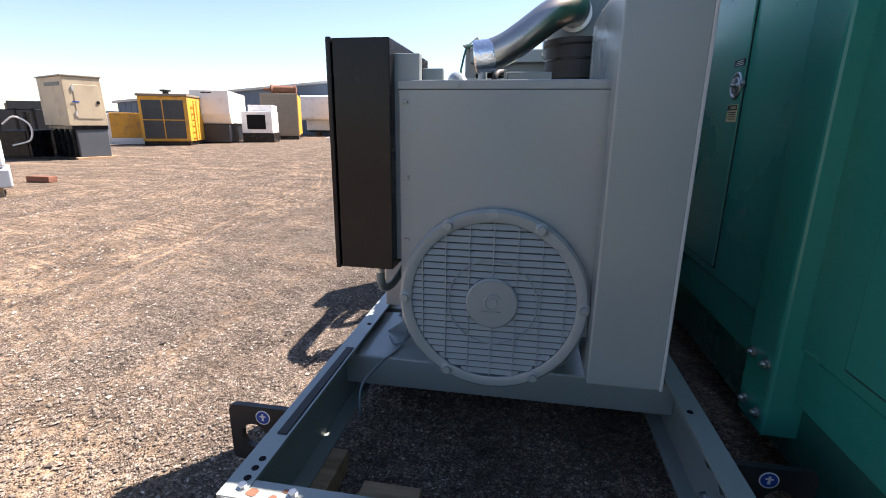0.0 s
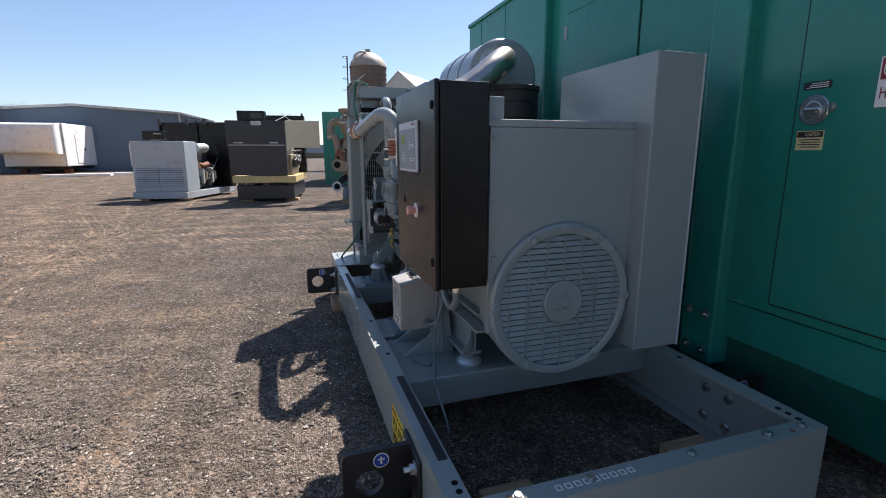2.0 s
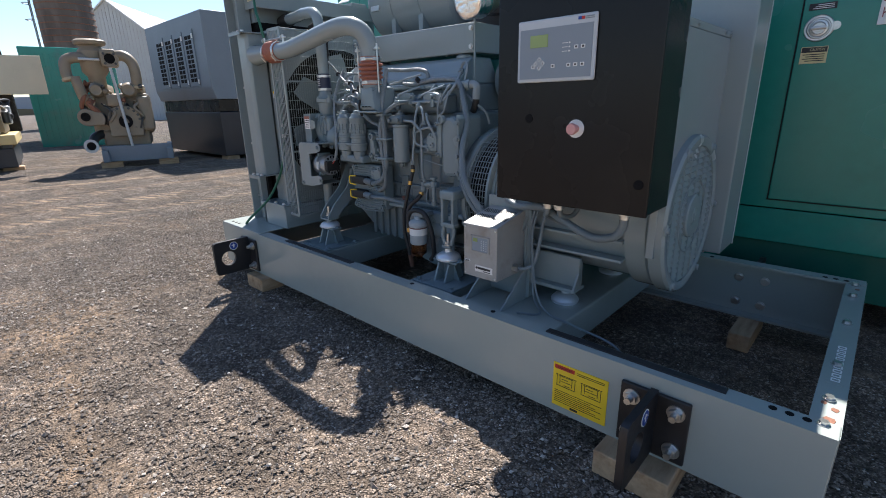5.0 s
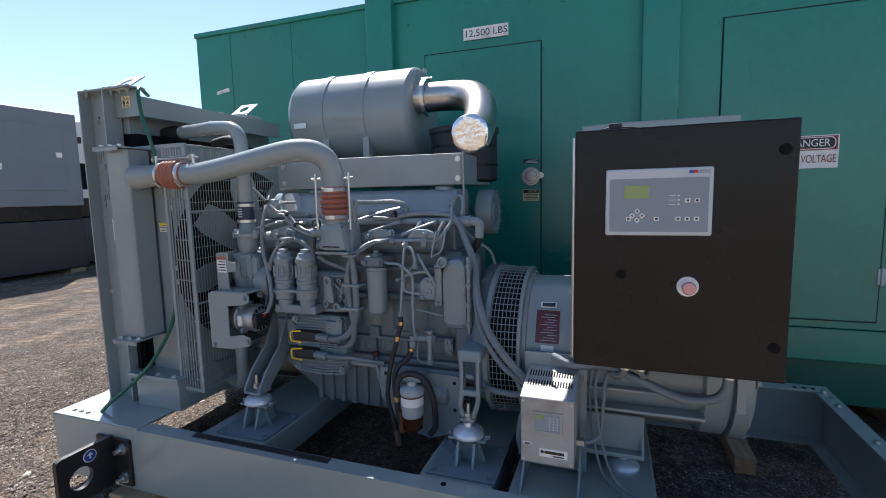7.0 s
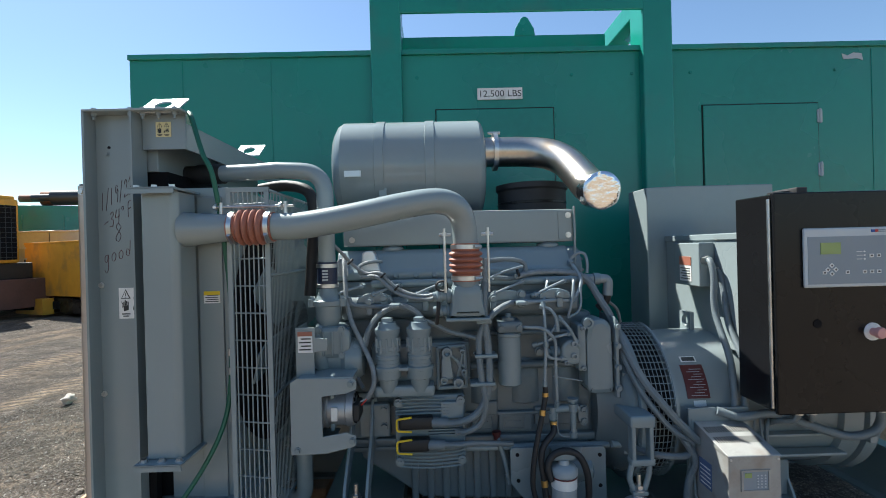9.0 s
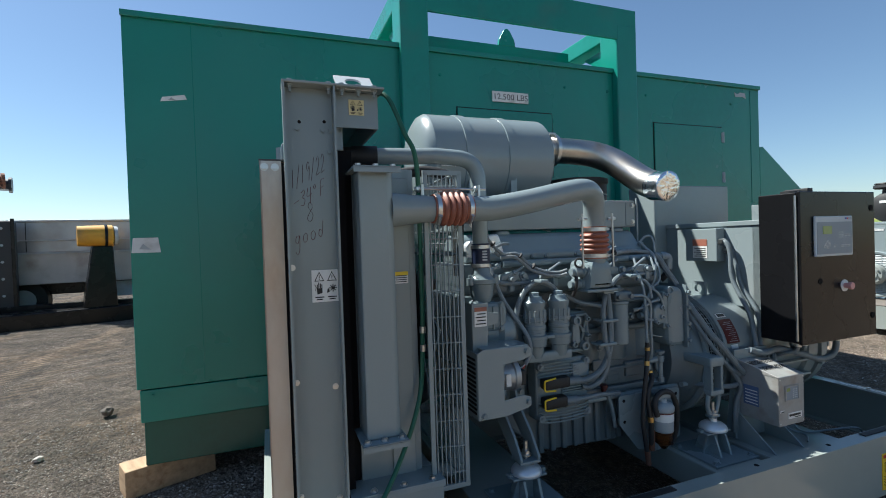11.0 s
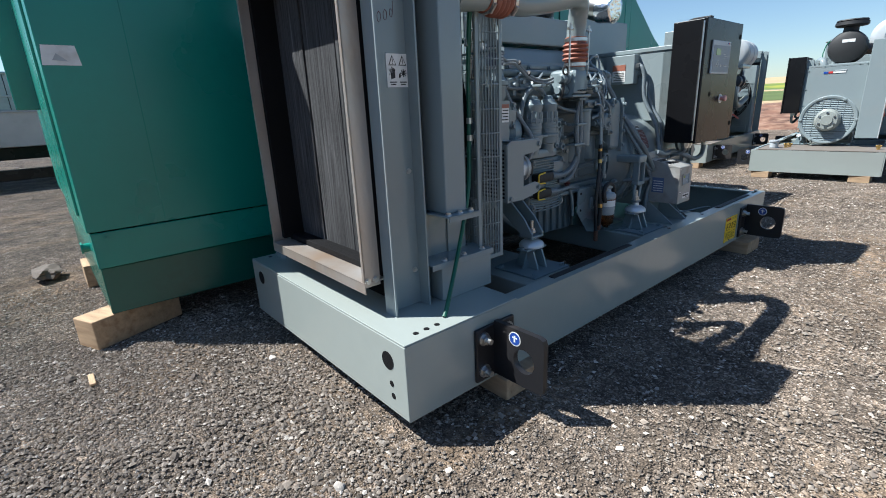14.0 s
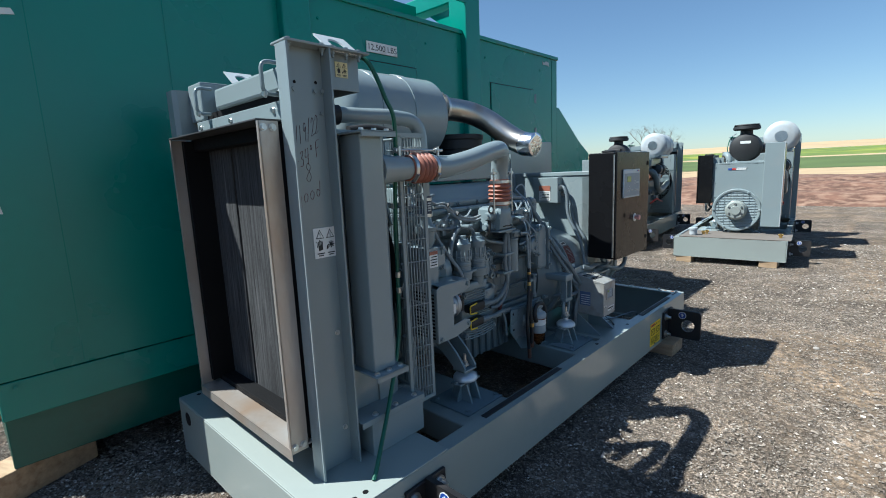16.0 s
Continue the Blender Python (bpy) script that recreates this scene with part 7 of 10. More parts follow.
for k in range(12):
    a = 2 * math.pi * k / 12
    bm = B()
    bolt(bm, (-0.05 + 0.318 * math.cos(a), 2.552, 0.79 + 0.318 * math.sin(a)), (0, 1, 0), 0.012, 0.022)
    part("bolt", bm, ENGINE, fh)
bm = B()
box(bm, -0.345, -0.23, 2.722, 2.755, 0.97, 1.16, 0.008)
fp_ = part("fuel_pump", bm, ENGINE, eng)
bm = B()
prism(bm, [(2.75, 1.0), (2.80, 0.995), (2.825, 1.02), (2.825, 1.075), (2.80, 1.10), (2.75, 1.105)], "x", -0.355, -0.25, 0.012)
part("pump_head", bm, ENGINE, fp_)
bm = B()
turned(bm, (-0.31, 2.80, 1.045), (0, 1, 0), [(0, 0.036), (0.02, 0.036), (0.024, 0.026), (0.06, 0.024), (0.062, 0.015), (0.08, 0.015), (0.08, 0.0)], 20)
part("pump_barrel", bm, ENGINE, fp_)
for y, z, r in ((2.775, 1.035, 0.013), (2.775, 1.085, 0.013), (2.808, 1.01, 0.010), (2.738, 0.985, 0.010), (2.738, 1.145, 0.010)):
    bm = B()
    turned(bm, (-0.352, y, z), (-1, 0, 0), [(0, r), (0.014, r * 0.95), (0.015, r * 0.55), (0.006, r * 0.5), (0.006, 0.0)], 12)
    part("bolt", bm, LINEGREY, fp_)
# compressor housing at the back of the head, a ribbed disc
bm = B()
turned(bm, (0.18, 2.60, 1.36), (0, 1, 0), [(0, 0.03), (0.002, 0.05), (0.008, 0.055), (0.006, 0.085), (0.0, 0.092), (0.002, 0.112), (0.012, 0.118), (0.08, 0.118), (0.09, 0.10)], 36)
ch = part("rear_housing", bm, ENGINE, eng, "round ribbed rear housing")
for k in range(12):
    a = 2 * math.pi * k / 12
    bm = B()
    bolt(bm, (0.18 + 0.103 * math.cos(a), 2.601, 1.36 + 0.103 * math.sin(a)), (0, -1, 0), 0.007, 0.008)
    part("bolt", bm, ENGINE, ch)
# air box over the valve cover
bm = B()
prism(bm, [(2.69, 1.50), (3.74, 1.50), (3.74, 1.655), (2.69, 1.648)], "x", -0.10, 0.42, 0.008)
sh = part("heat_shield", bm, GREY, eng, "folded grey silencer platform")
bm = B()
box(bm, -0.104, -0.098, 2.70, 2.76, 1.51, 1.64, 0.002)
box(bm, -0.112, -0.10, 2.682, 2.692, 1.33, 1.66, 0.003)
part("shield_strap", bm, GREY, sh)
for y, z in ((2.715, 1.53), (2.715, 1.62), (3.70, 1.53), (3.70, 1.62)):
    bm = B()
    bolt(bm, (-0.104, y, z), (-1, 0, 0), 0.010, 0.009)
    part("bolt", bm, STEEL, sh)
# turbo and exhaust side, seen over the top
bm = B()
turned(bm, (0.25, 3.0, 1.30), (0, 1, 0), [(0, 0.06), (0.03, 0.10), (0.10, 0.11), (0.14, 0.06), (0.25, 0.09), (0.32, 0.05)], 24)
sweep(bm, [(0.24, 2.72, 1.2), (0.24, 3.78, 1.2)], 0.05, 14)
part("turbocharger", bm, RUST, eng)
# engine mounts
def engine_mount(y, tall):
    """Bracket, bright dome mount and flared pedestal; the tall kind is a slender forked casting."""
    bm = B()
    if tall:
        for s in (-1, 1):
            box(bm, -0.487, -0.443, y - 0.012 + s * 0.034 - 0.008, y - 0.012 + s * 0.034 + 0.008, 0.65, 0.80, 0.005)
            sweep(bm, smooth_path([(-0.465, y - 0.010 + s * 0.030, 0.655), (-0.465, y - 0.006 + s * 0.036, 0.62), (-0.465, y + s * 0.034, 0.585), (-0.465, y + s * 0.020, 0.545)], 4), 0.011, 10)
        box(bm, -0.49, -0.24, y - 0.062, y + 0.036, 0.785, 0.832, 0.010)
        box(bm, -0.488, -0.442, y - 0.058, y + 0.034, 0.642, 0.668, 0.006)
        box(bm, -0.485, -0.445, y - 0.030, y + 0.030, 0.530, 0.546, 0.005)
    else:
        for s in (-1, 1):
            prism(bm, [(-0.27, 0.86), (-0.235, 0.86), (-0.235, 0.69), (-0.40, 0.56), (-0.44, 0.522), (-0.50, 0.522), (-0.505, 0.545), (-0.45, 0.62), (-0.34, 0.72)], "y", y + s * 0.042 - 0.006, y + s * 0.042 + 0.006, 0.003)
        box(bm, -0.505, -0.42, y - 0.048, y + 0.048, 0.520, 0.532, 0.003)
        box(bm, -0.25, -0.235, y - 0.06, y + 0.06, 0.66, 0.88, 0.003)
    m = part("mount_bracket", bm, ENGINE, eng)
    bm = B()
    turned(bm, (-0.465, y, 0.467), (0, 0, 1), [(0, 0.056), (0.003, 0.064), (0.010, 0.065), (0.018, 0.063), (0.028, 0.056), (0.036, 0.044), (0.041, 0.030), (0.043, 0.020), (0.060, 0.018), (0.060, 0.0)], 32)
    part("vibration_mount", bm, WHITE_PAINT, m, "bright metal vibration mount")
    bm = B()
    cyl(bm, (-0.465, y, 0.52), (-0.465, y, 0.605), 0.009, seg=10)
    bolt(bm, (-0.465, y, 0.545), (0, 0, 1), 0.017, 0.02)
    part("stud", bm, STEEL, m)
    bm = B()
    box(bm, -0.500, -0.430, y - 0.080, y + 0.080, 0.457, 0.467, 0.003)
    for s in (-1, 1):
        prism(bm, [(-0.54, 0.36), (-0.39, 0.36), (-0.425, 0.455), (-0.505, 0.455)], "y", y + s * 0.034 - 0.006, y + s * 0.034 + 0.006, 0.002)
    prism(bm, [(y - 0.075, 0.36), (y + 0.075, 0.36), (y + 0.04, 0.457), (y - 0.04, 0.457)], "x", -0.47, -0.46, 0.002)
    part("pedestal", bm, ENGINE, m)
    bm = B()
    box(bm, -0.60, -0.33, y - 0.14, y + 0.14, 0.352, 0.362, 0.002)
    bp = part("base_plate", bm, ENGINE, m)
    for x, dy, z in ((-0.575, -0.115, 0.362), (-0.575, 0.115, 0.362), (-0.36, -0.115, 0.362), (-0.36, 0.115, 0.362), (-0.465, -0.078, 0.467), (-0.465, 0.078, 0.467)):
        bm = B()
        bolt(bm, (x, y + dy, z), (0, 0, 1), 0.012, 0.012)
        part("bolt", bm, ENGINE, bp)


engine_mount(3.646, False)
engine_mount(2.573, True)
# water separator on its plate
bm = B()
prism(bm, [(2.650, 0.40), (2.650, 0.645), (2.662, 0.658), (3.03, 0.664), (3.041, 0.652), (3.041, 0.52), (2.93, 0.38), (2.80, 0.35)], "x", -0.335, -0.327, 0.002)
wp = part("separator_plate", bm, ENGINE, eng)
for y, z in ((2.675, 0.625), (3.012, 0.635), (2.675, 0.50), (3.01, 0.53)):
    bm = B()
    cyl(bm, (-0.334, y, z), (-0.337, y, z), 0.008, seg=12)
    part("bolt_hole", bm, DARK, wp)
bm = B()
box(bm, -0.425, -0.334, 2.80, 2.885, 0.645, 0.672, 0.006)
part("filter_bracket", bm, ENGINE, wp)
WX, WY = -0.415, 2.845
bm = B()
turned(bm, (WX, WY, 0.49), (0, 0, 1), [(0, 0.044), (0.005, 0.048), (0.10, 0.049), (0.105, 0.053), (0.122, 0.053), (0.134, 0.045), (0.142, 0.022), (0.158, 0.018), (0.158, 0.0)], 30)
ws = part("water_separator", bm, mat("pale_grey_can", (0.30, 0.325, 0.335), 0.4), eng, "pale fuel water separator with amber bowl")
bm = B()
turned(bm, (WX, WY, 0.405), (0, 0, 1), [(0, 0.0), (0.0, 0.015), (0.02, 0.03), (0.03, 0.044), (0.085, 0.046), (0.085, 0.0)], 26)
part("bowl", bm, AMBER, ws, "amber see-through bowl")
bm = B()
turned(bm, (WX, WY, 0.545), (0, 0, 1), [(0, 0.0492), (0.0005, 0.0500), (0.0395, 0.0500), (0.04, 0.0492)], 28)
part("label", bm, WHITE, ws)
bm = B()
turned(bm, (WX, WY, 0.583), (0, 0, 1), [(0, 0.0501), (0.0003, 0.0506), (0.0055, 0.0506), (0.006, 0.0501)], 28)
part("label_edge", bm, MAROON, ws)
# black fuel hoses with brass ends
for pts, r, label in (([(-0.385, 2.903, 0.925), (-0.385, 2.902, 0.892), (-0.395, 2.917, 0.828), (-0.405, 2.939, 0.742), (-0.410, 2.957, 0.655), (-0.410, 2.966, 0.554), (-0.405, 2.950, 0.468), (-0.40, 2.93, 0.36)], 0.0105, "black rubber fuel hose"),
                      ([(-0.360, 2.867, 0.766), (-0.380, 2.874, 0.739), (-0.400, 2.918, 0.696), (-0.410, 2.931, 0.644), (-0.415, 2.924, 0.579), (-0.415, 2.920, 0.546), (-0.410, 2.915, 0.471), (-0.40, 2.905, 0.41)], 0.0125, "black rubber fuel hose"),
                      ([(-0.435, 2.900, 0.575), (-0.430, 2.910, 0.631), (-0.425, 2.887, 0.669), (-0.420, 2.838, 0.682), (-0.415, 2.784, 0.658), (-0.410, 2.752, 0.589), (-0.400, 2.744, 0.495), (-0.390, 2.752, 0.433), (-0.39, 2.775, 0.40)], 0.0135, "looped black rubber hose")):
    bm = B()
    tube(bm, pts, r, 10)
    part("fuel_hose", bm, RUBBER, eng, label)
for p, q, r in (((-0.384, 2.903, 0.90), (-0.385, 2.902, 0.885), 0.0125), ((-0.394, 2.916, 0.836), (-0.396, 2.919, 0.815), 0.0125), ((-0.415, 2.922, 0.570), (-0.415, 2.921, 0.545), 0.0145), ((-0.360, 2.867, 0.775), (-0.362, 2.867, 0.755), 0.0140)):
    bm = B()
    cyl(bm, p, q, r, seg=10)
    part("brass_fitting", bm, BRASS, eng, "brass hose fitting")
for p, q, r in (((-0.402, 2.935, 0.40), (-0.398, 2.925, 0.33), 0.013), ((-0.408, 2.912, 0.50), (-0.40, 2.904, 0.40), 0.0145)):
    bm = B()
    cyl(bm, p, q, r, seg=12)
    part("hose_end", bm, RUST, eng, "rusty hose end")
# drain tee with cap, its bracket, and the starter
bm = B()
sweep(bm, [(-0.335, 2.868, 0.815), (-0.335, 2.760, 0.822)], 0.016, 12)
dr = part("drain_tee", bm, ENGINE, eng)
for p, axis, prof in (((-0.345, 2.783, 0.705), (0, 0, 1), [(0, 0.016), (0.02, 0.016), (0.022, 0.012), (0.10, 0.012), (0.104, 0.018), (0.135, 0.018), (0.136, 0.010), (0.146, 0.010), (0.147, 0.022), (0.157, 0.022), (0.159, 0.0)]),
                      ((-0.345, 2.866, 0.765), (0, 0, 1), [(0, 0.013), (0.018, 0.013), (0.019, 0.017), (0.04, 0.017), (0.041, 0.013), (0.065, 0.014), (0.067, 0.0)])):
    bm = B()
    turned(bm, p, axis, prof, 16)
    part("drain_fitting", bm, ENGINE, dr)
bm = B()
prism(bm, [(2.698, 0.735), (2.712, 0.718), (2.728, 0.722), (2.742, 0.75), (2.742, 0.80), (2.73, 0.808), (2.70, 0.806)], "x", -0.275, -0.262, 0.004)
br_ = part("bracket", bm, ENGINE, eng)
for z in (0.742, 0.790):
    bm = B()
    turned(bm, (-0.275, 2.717, z), (-1, 0, 0), [(0, 0.014), (0.008, 0.013), (0.009, 0.008), (0.004, 0.007), (0.004, 0.0)], 12)
    part("bolt", bm, ENGINE, br_)
bm = B()
turned(bm, (-0.30, 2.70, 0.56), (0, 1, 0), [(0, 0.04), (0.01, 0.055), (0.20, 0.055), (0.21, 0.04), (0.26, 0.03), (0.26, 0.0)], 22)
part("starter_motor", bm, ENGINE, eng)
bm = B()
sweep(bm, smooth_path([(-0.285, 3.085, 0.695), (-0.30, 3.078, 0.66), (-0.305, 3.06, 0.60), (-0.30, 3.04, 0.50)], 4), 0.010, 10)
dt = part("dipstick_tube", bm, ENGINE, eng)
bm = B()
turned(bm, (-0.285, 3.086, 0.68), (0, 0.1, 1), [(0, 0.014), (0.02, 0.014), (0.022, 0.019), (0.034, 0.019), (0.036, 0.0)], 14)
part("dipstick_cap", bm, MAROON, dt, "dull red dipstick cap")
# lower coolant pipe
bm = B()
sweep(bm, fillet_path([(-0.10, 4.12, 0.46), (-0.25, 4.02, 0.46), (-0.30, 3.884, 0.465), (-0.30, 3.884, 0.74)], 0.06), 0.033, 18)
part("coolant_pipe", bm, GREY, eng)
bm = B()
sweep(bm, [(-0.285, 2.62, 0.645), (-0.285, 3.24, 0.648)], 0.014, 12)
part("coolant_pipe", bm, GREY, eng)
bm = B()
sweep(bm, fillet_path([(-0.32, 2.36, 0.63), (-0.32, 2.45, 0.65), (-0.32, 2.62, 0.66)], 0.05), 0.014, 10)
part("coolant_pipe", bm, GREY, eng)


# wiring: grey conduits and pale braided harness over the engine
def run(name, pts, r, material, label="", step=7):
    bm = B()
    tube(bm, pts, r, 9, step)
    return part(name, bm, material, eng, label)


def ribbed_run(name, pts, r, material, label=""):
    """A corrugated conduit: rings along the run."""
    path = smooth_path(pts, 6)
    fine = []
    for a_, b_ in zip(path, path[1:]):
        n_ = max(2, int((b_ - a_).length / 0.0045))
        fine += [a_ + (b_ - a_) * (i / n_) for i in range(n_)]
    bm = B()
    sweep(bm, fine, [r * (1.0 if i % 2 else 0.84) for i in range(len(fine))], 10)
    return part(name, bm, material, eng, label, sharp=70)


run("conduit", [(-0.345, 3.344, 0.789), (-0.370, 3.264, 0.785), (-0.375, 3.182, 0.817), (-0.380, 3.134, 0.892), (-0.385, 3.122, 0.984), (-0.385, 3.126, 1.097), (-0.385, 3.135, 1.183), (-0.380, 3.138, 1.255), (-0.360, 3.131, 1.344)], 0.0145, CABLE)
ribbed_run("conduit", [(-0.360, 3.131, 1.34), (-0.350, 3.130, 1.39), (-0.340, 3.128, 1.44)], 0.0125, HARNESS)
run("conduit", [(-0.345, 3.26, 0.745), (-0.365, 3.219, 0.748), (-0.370, 3.160, 0.785), (-0.385, 3.139, 0.870), (-0.385, 3.154, 0.961), (-0.385, 3.161, 1.052), (-0.385, 3.160, 1.120), (-0.380, 3.136, 1.182), (-0.360, 3.081, 1.229), (-0.340, 3.024, 1.253), (-0.330, 2.978, 1.255)], 0.0125, CABLE)
run("conduit", [(-0.365, 3.34, 0.700), (-0.365, 3.255, 0.697), (-0.360, 3.186, 0.700), (-0.345, 3.118, 0.690), (-0.320, 3.026, 0.675)], 0.011, CABLE)
run("conduit", [(-0.200, 3.719, 1.468), (-0.260, 3.707, 1.384), (-0.310, 3.692, 1.279), (-0.340, 3.665, 1.188), (-0.370, 3.617, 1.099), (-0.400, 3.581, 1.025), (-0.410, 3.577, 0.959), (-0.410, 3.604, 0.907)], 0.0095, HARNESS)
for dy, dz in ((0.0, 0.0), (0.004, 0.012)):
    run("wire", [(-0.410, 3.604, 0.907), (-0.412, 3.625 + dy, 0.885 + dz), (-0.41, 3.648 + dy, 0.873 + 1.5 * dz)], 0.0032, LIGHTGREY if dz else RED)
run("conduit", [(-0.360, 3.615, 1.102), (-0.355, 3.596, 1.166), (-0.345, 3.550, 1.227), (-0.340, 3.484, 1.255), (-0.340, 3.420, 1.236), (-0.340, 3.381, 1.195), (-0.34, 3.36, 1.16)], 0.0125, CABLE)
run("conduit", [(-0.350, 3.379, 1.197), (-0.350, 3.338, 1.180), (-0.355, 3.279, 1.150), (-0.365, 3.209, 1.133), (-0.380, 3.169, 1.124)], 0.0095, CABLE)
run("conduit", [(-0.310, 3.684, 1.291), (-0.310, 3.666, 1.262), (-0.310, 3.595, 1.253), (-0.320, 3.520, 1.253), (-0.335, 3.49, 1.255)], 0.0095, CABLE)
run("conduit", [(-0.365, 3.610, 1.12), (-0.345, 3.64, 1.04), (-0.35, 3.65, 0.98), (-0.39, 3.62, 0.94)], 0.0085, CABLE)
ribbed_run("harness", [(-0.300, 3.745, 1.512), (-0.280, 3.710, 1.470), (-0.270, 3.665, 1.420), (-0.270, 3.616, 1.387), (-0.280, 3.559, 1.387), (-0.290, 3.521, 1.353), (-0.300, 3.483, 1.322), (-0.310, 3.425, 1.298), (-0.320, 3.364, 1.291), (-0.340, 3.320, 1.304)], 0.0078, HARNESS, "pale braided harness")
ribbed_run("harness", [(-0.270, 3.637, 1.371), (-0.285, 3.573, 1.373), (-0.295, 3.532, 1.341), (-0.305, 3.491, 1.308), (-0.315, 3.432, 1.285), (-0.325, 3.363, 1.277), (-0.345, 3.326, 1.286)], 0.0088, HARNESS, "pale braided harness")
run("harness", [(-0.200, 3.556, 1.432), (-0.230, 3.603, 1.432), (-0.240, 3.643, 1.418), (-0.250, 3.645, 1.389), (-0.260, 3.608, 1.369)], 0.0075, CABLE)
run("harness", [(-0.330, 3.129, 1.429), (-0.250, 3.082, 1.426), (-0.220, 3.010, 1.428), (-0.210, 2.950, 1.414), (-0.210, 2.936, 1.382), (-0.220, 2.958, 1.354), (-0.230, 3.000, 1.348), (-0.260, 3.083, 1.354)], 0.0105, CABLE)
ribbed_run("harness", [(-0.240, 2.988, 1.351), (-0.220, 2.914, 1.367), (-0.210, 2.817, 1.370), (-0.210, 2.733, 1.361), (-0.220, 2.687, 1.348)], 0.0125, HARNESS)
run("harness", [(-0.33, 3.12, 1.35), (-0.29, 3.06, 1.372), (-0.26, 3.00, 1.388), (-0.245, 2.955, 1.398)], 0.0055, LINEGREY)
run("harness", [(-0.36, 3.125, 1.33), (-0.34, 3.18, 1.322), (-0.32, 3.22, 1.31)], 0.0065, HARNESS)
run("conduit", [(-0.230, 2.695, 1.349), (-0.240, 2.667, 1.321), (-0.260, 2.636, 1.255), (-0.280, 2.606, 1.199), (-0.300, 2.582, 1.132), (-0.360, 2.559, 1.041), (-0.410, 2.519, 0.943), (-0.440, 2.475, 0.877), (-0.450, 2.427, 0.816), (-0.450, 2.346, 0.731), (-0.44, 2.30, 0.70)], 0.0155, CABLE)
run("conduit", [(-0.290, 2.580, 1.118), (-0.350, 2.568, 1.016), (-0.400, 2.538, 0.918), (-0.430, 2.494, 0.841), (-0.440, 2.425, 0.758), (-0.440, 2.343, 0.705)], 0.011, CABLE)
run("conduit", [(-0.22, 2.66, 1.30), (-0.22, 2.60, 1.25), (-0.20, 2.54, 1.20), (-0.19, 2.52, 1.14)], 0.0065, CABLE)
run("harness", [(-0.170, 2.727, 1.420), (-0.180, 2.703, 1.444), (-0.190, 2.673, 1.444), (-0.200, 2.663, 1.407), (-0.210, 2.668, 1.359)], 0.0065, LINEGREY)
run("conduit", [(-0.40, 2.40, 0.76), (-0.43, 2.38, 0.72), (-0.44, 2.34, 0.64), (-0.43, 2.36, 0.56), (-0.43, 2.37, 0.48), (-0.42, 2.36, 0.40)], 0.014, CABLE)
run("conduit", [(-0.33, 2.56, 0.66), (-0.42, 2.50, 0.66), (-0.44, 2.40, 0.655), (-0.43, 2.35, 0.66)], 0.013, CABLE)
# steel fuel lines with hexagon unions at both ends
for pts, r in (([(-0.170, 2.727, 1.408), (-0.220, 2.710, 1.361), (-0.250, 2.708, 1.327), (-0.280, 2.732, 1.283), (-0.290, 2.768, 1.254), (-0.300, 2.839, 1.256), (-0.310, 2.886, 1.254), (-0.320, 2.967, 1.252)], 0.0085),
               ([(-0.330, 2.891, 1.245), (-0.360, 2.892, 1.180), (-0.375, 2.896, 1.048), (-0.380, 2.900, 0.981), (-0.385, 2.903, 0.933)], 0.0062),
               ([(-0.35, 3.0, 1.16), (-0.370, 2.958, 1.158), (-0.370, 2.907, 1.153), (-0.370, 2.869, 1.125), (-0.360, 2.851, 1.089), (-0.360, 2.853, 0.998), (-0.360, 2.851, 0.884), (-0.35, 2.85, 0.84)], 0.0068),
               ([(-0.330, 2.898, 1.233), (-0.340, 2.865, 1.223), (-0.350, 2.844, 1.190), (-0.350, 2.840, 1.144)], 0.0072),
               ([(-0.340, 2.827, 1.188), (-0.360, 2.801, 1.157), (-0.360, 2.779, 1.122), (-0.350, 2.756, 1.075)], 0.0062),
               ([(-0.350, 2.891, 1.099), (-0.350, 2.861, 1.137), (-0.340, 2.827, 1.186)], 0.0048),
               ([(-0.340, 2.930, 1.081), (-0.360, 2.892, 1.096), (-0.360, 2.846, 1.116), (-0.350, 2.789, 1.125)], 0.006),
               ([(-0.370, 2.892, 1.092), (-0.370, 2.889, 1.046), (-0.360, 2.859, 1.028), (-0.350, 2.818, 1.025)], 0.0068),
               ([(-0.300, 2.782, 1.181), (-0.310, 2.771, 1.229), (-0.300, 2.755, 1.297)], 0.0055),
               ([(-0.300, 2.782, 1.181), (-0.300, 2.741, 1.204), (-0.300, 2.726, 1.238), (-0.280, 2.720, 1.306)], 0.0055),
               ([(-0.340, 2.860, 0.952), (-0.330, 2.802, 0.939), (-0.310, 2.732, 0.921)], 0.0035),
               ([(-0.330, 2.844, 0.805), (-0.340, 2.846, 0.735), (-0.345, 2.831, 0.711), (-0.340, 2.788, 0.705)], 0.0035)):
    run("fuel_line", pts, r, LINEGREY)
    if r > 0.0058:
        for p, q in ((pts[0], pts[1]), (pts[-1], pts[-2])):
            d_ = (Vector(q) - Vector(p)).normalized()
            bm = B()
            cyl(bm, Vector(p) - d_ * 0.008, Vector(p) + d_ * 0.014, r * 1.7, seg=6)
            part("union", bm, ENGINE, eng)
for y, z, dy in ((3.15, 0.945, 0.05), (3.135, 1.055, 0.045), (3.14, 1.19, 0.03), (3.49, 1.262, 0.02), (2.99, 1.258, 0.02)):
    bm = B()
    box(bm, -0.406, -0.33, y - dy, y + dy, z - 0.007, z + 0.007, 0.004)
    part("clip", bm, ENGINE, eng)
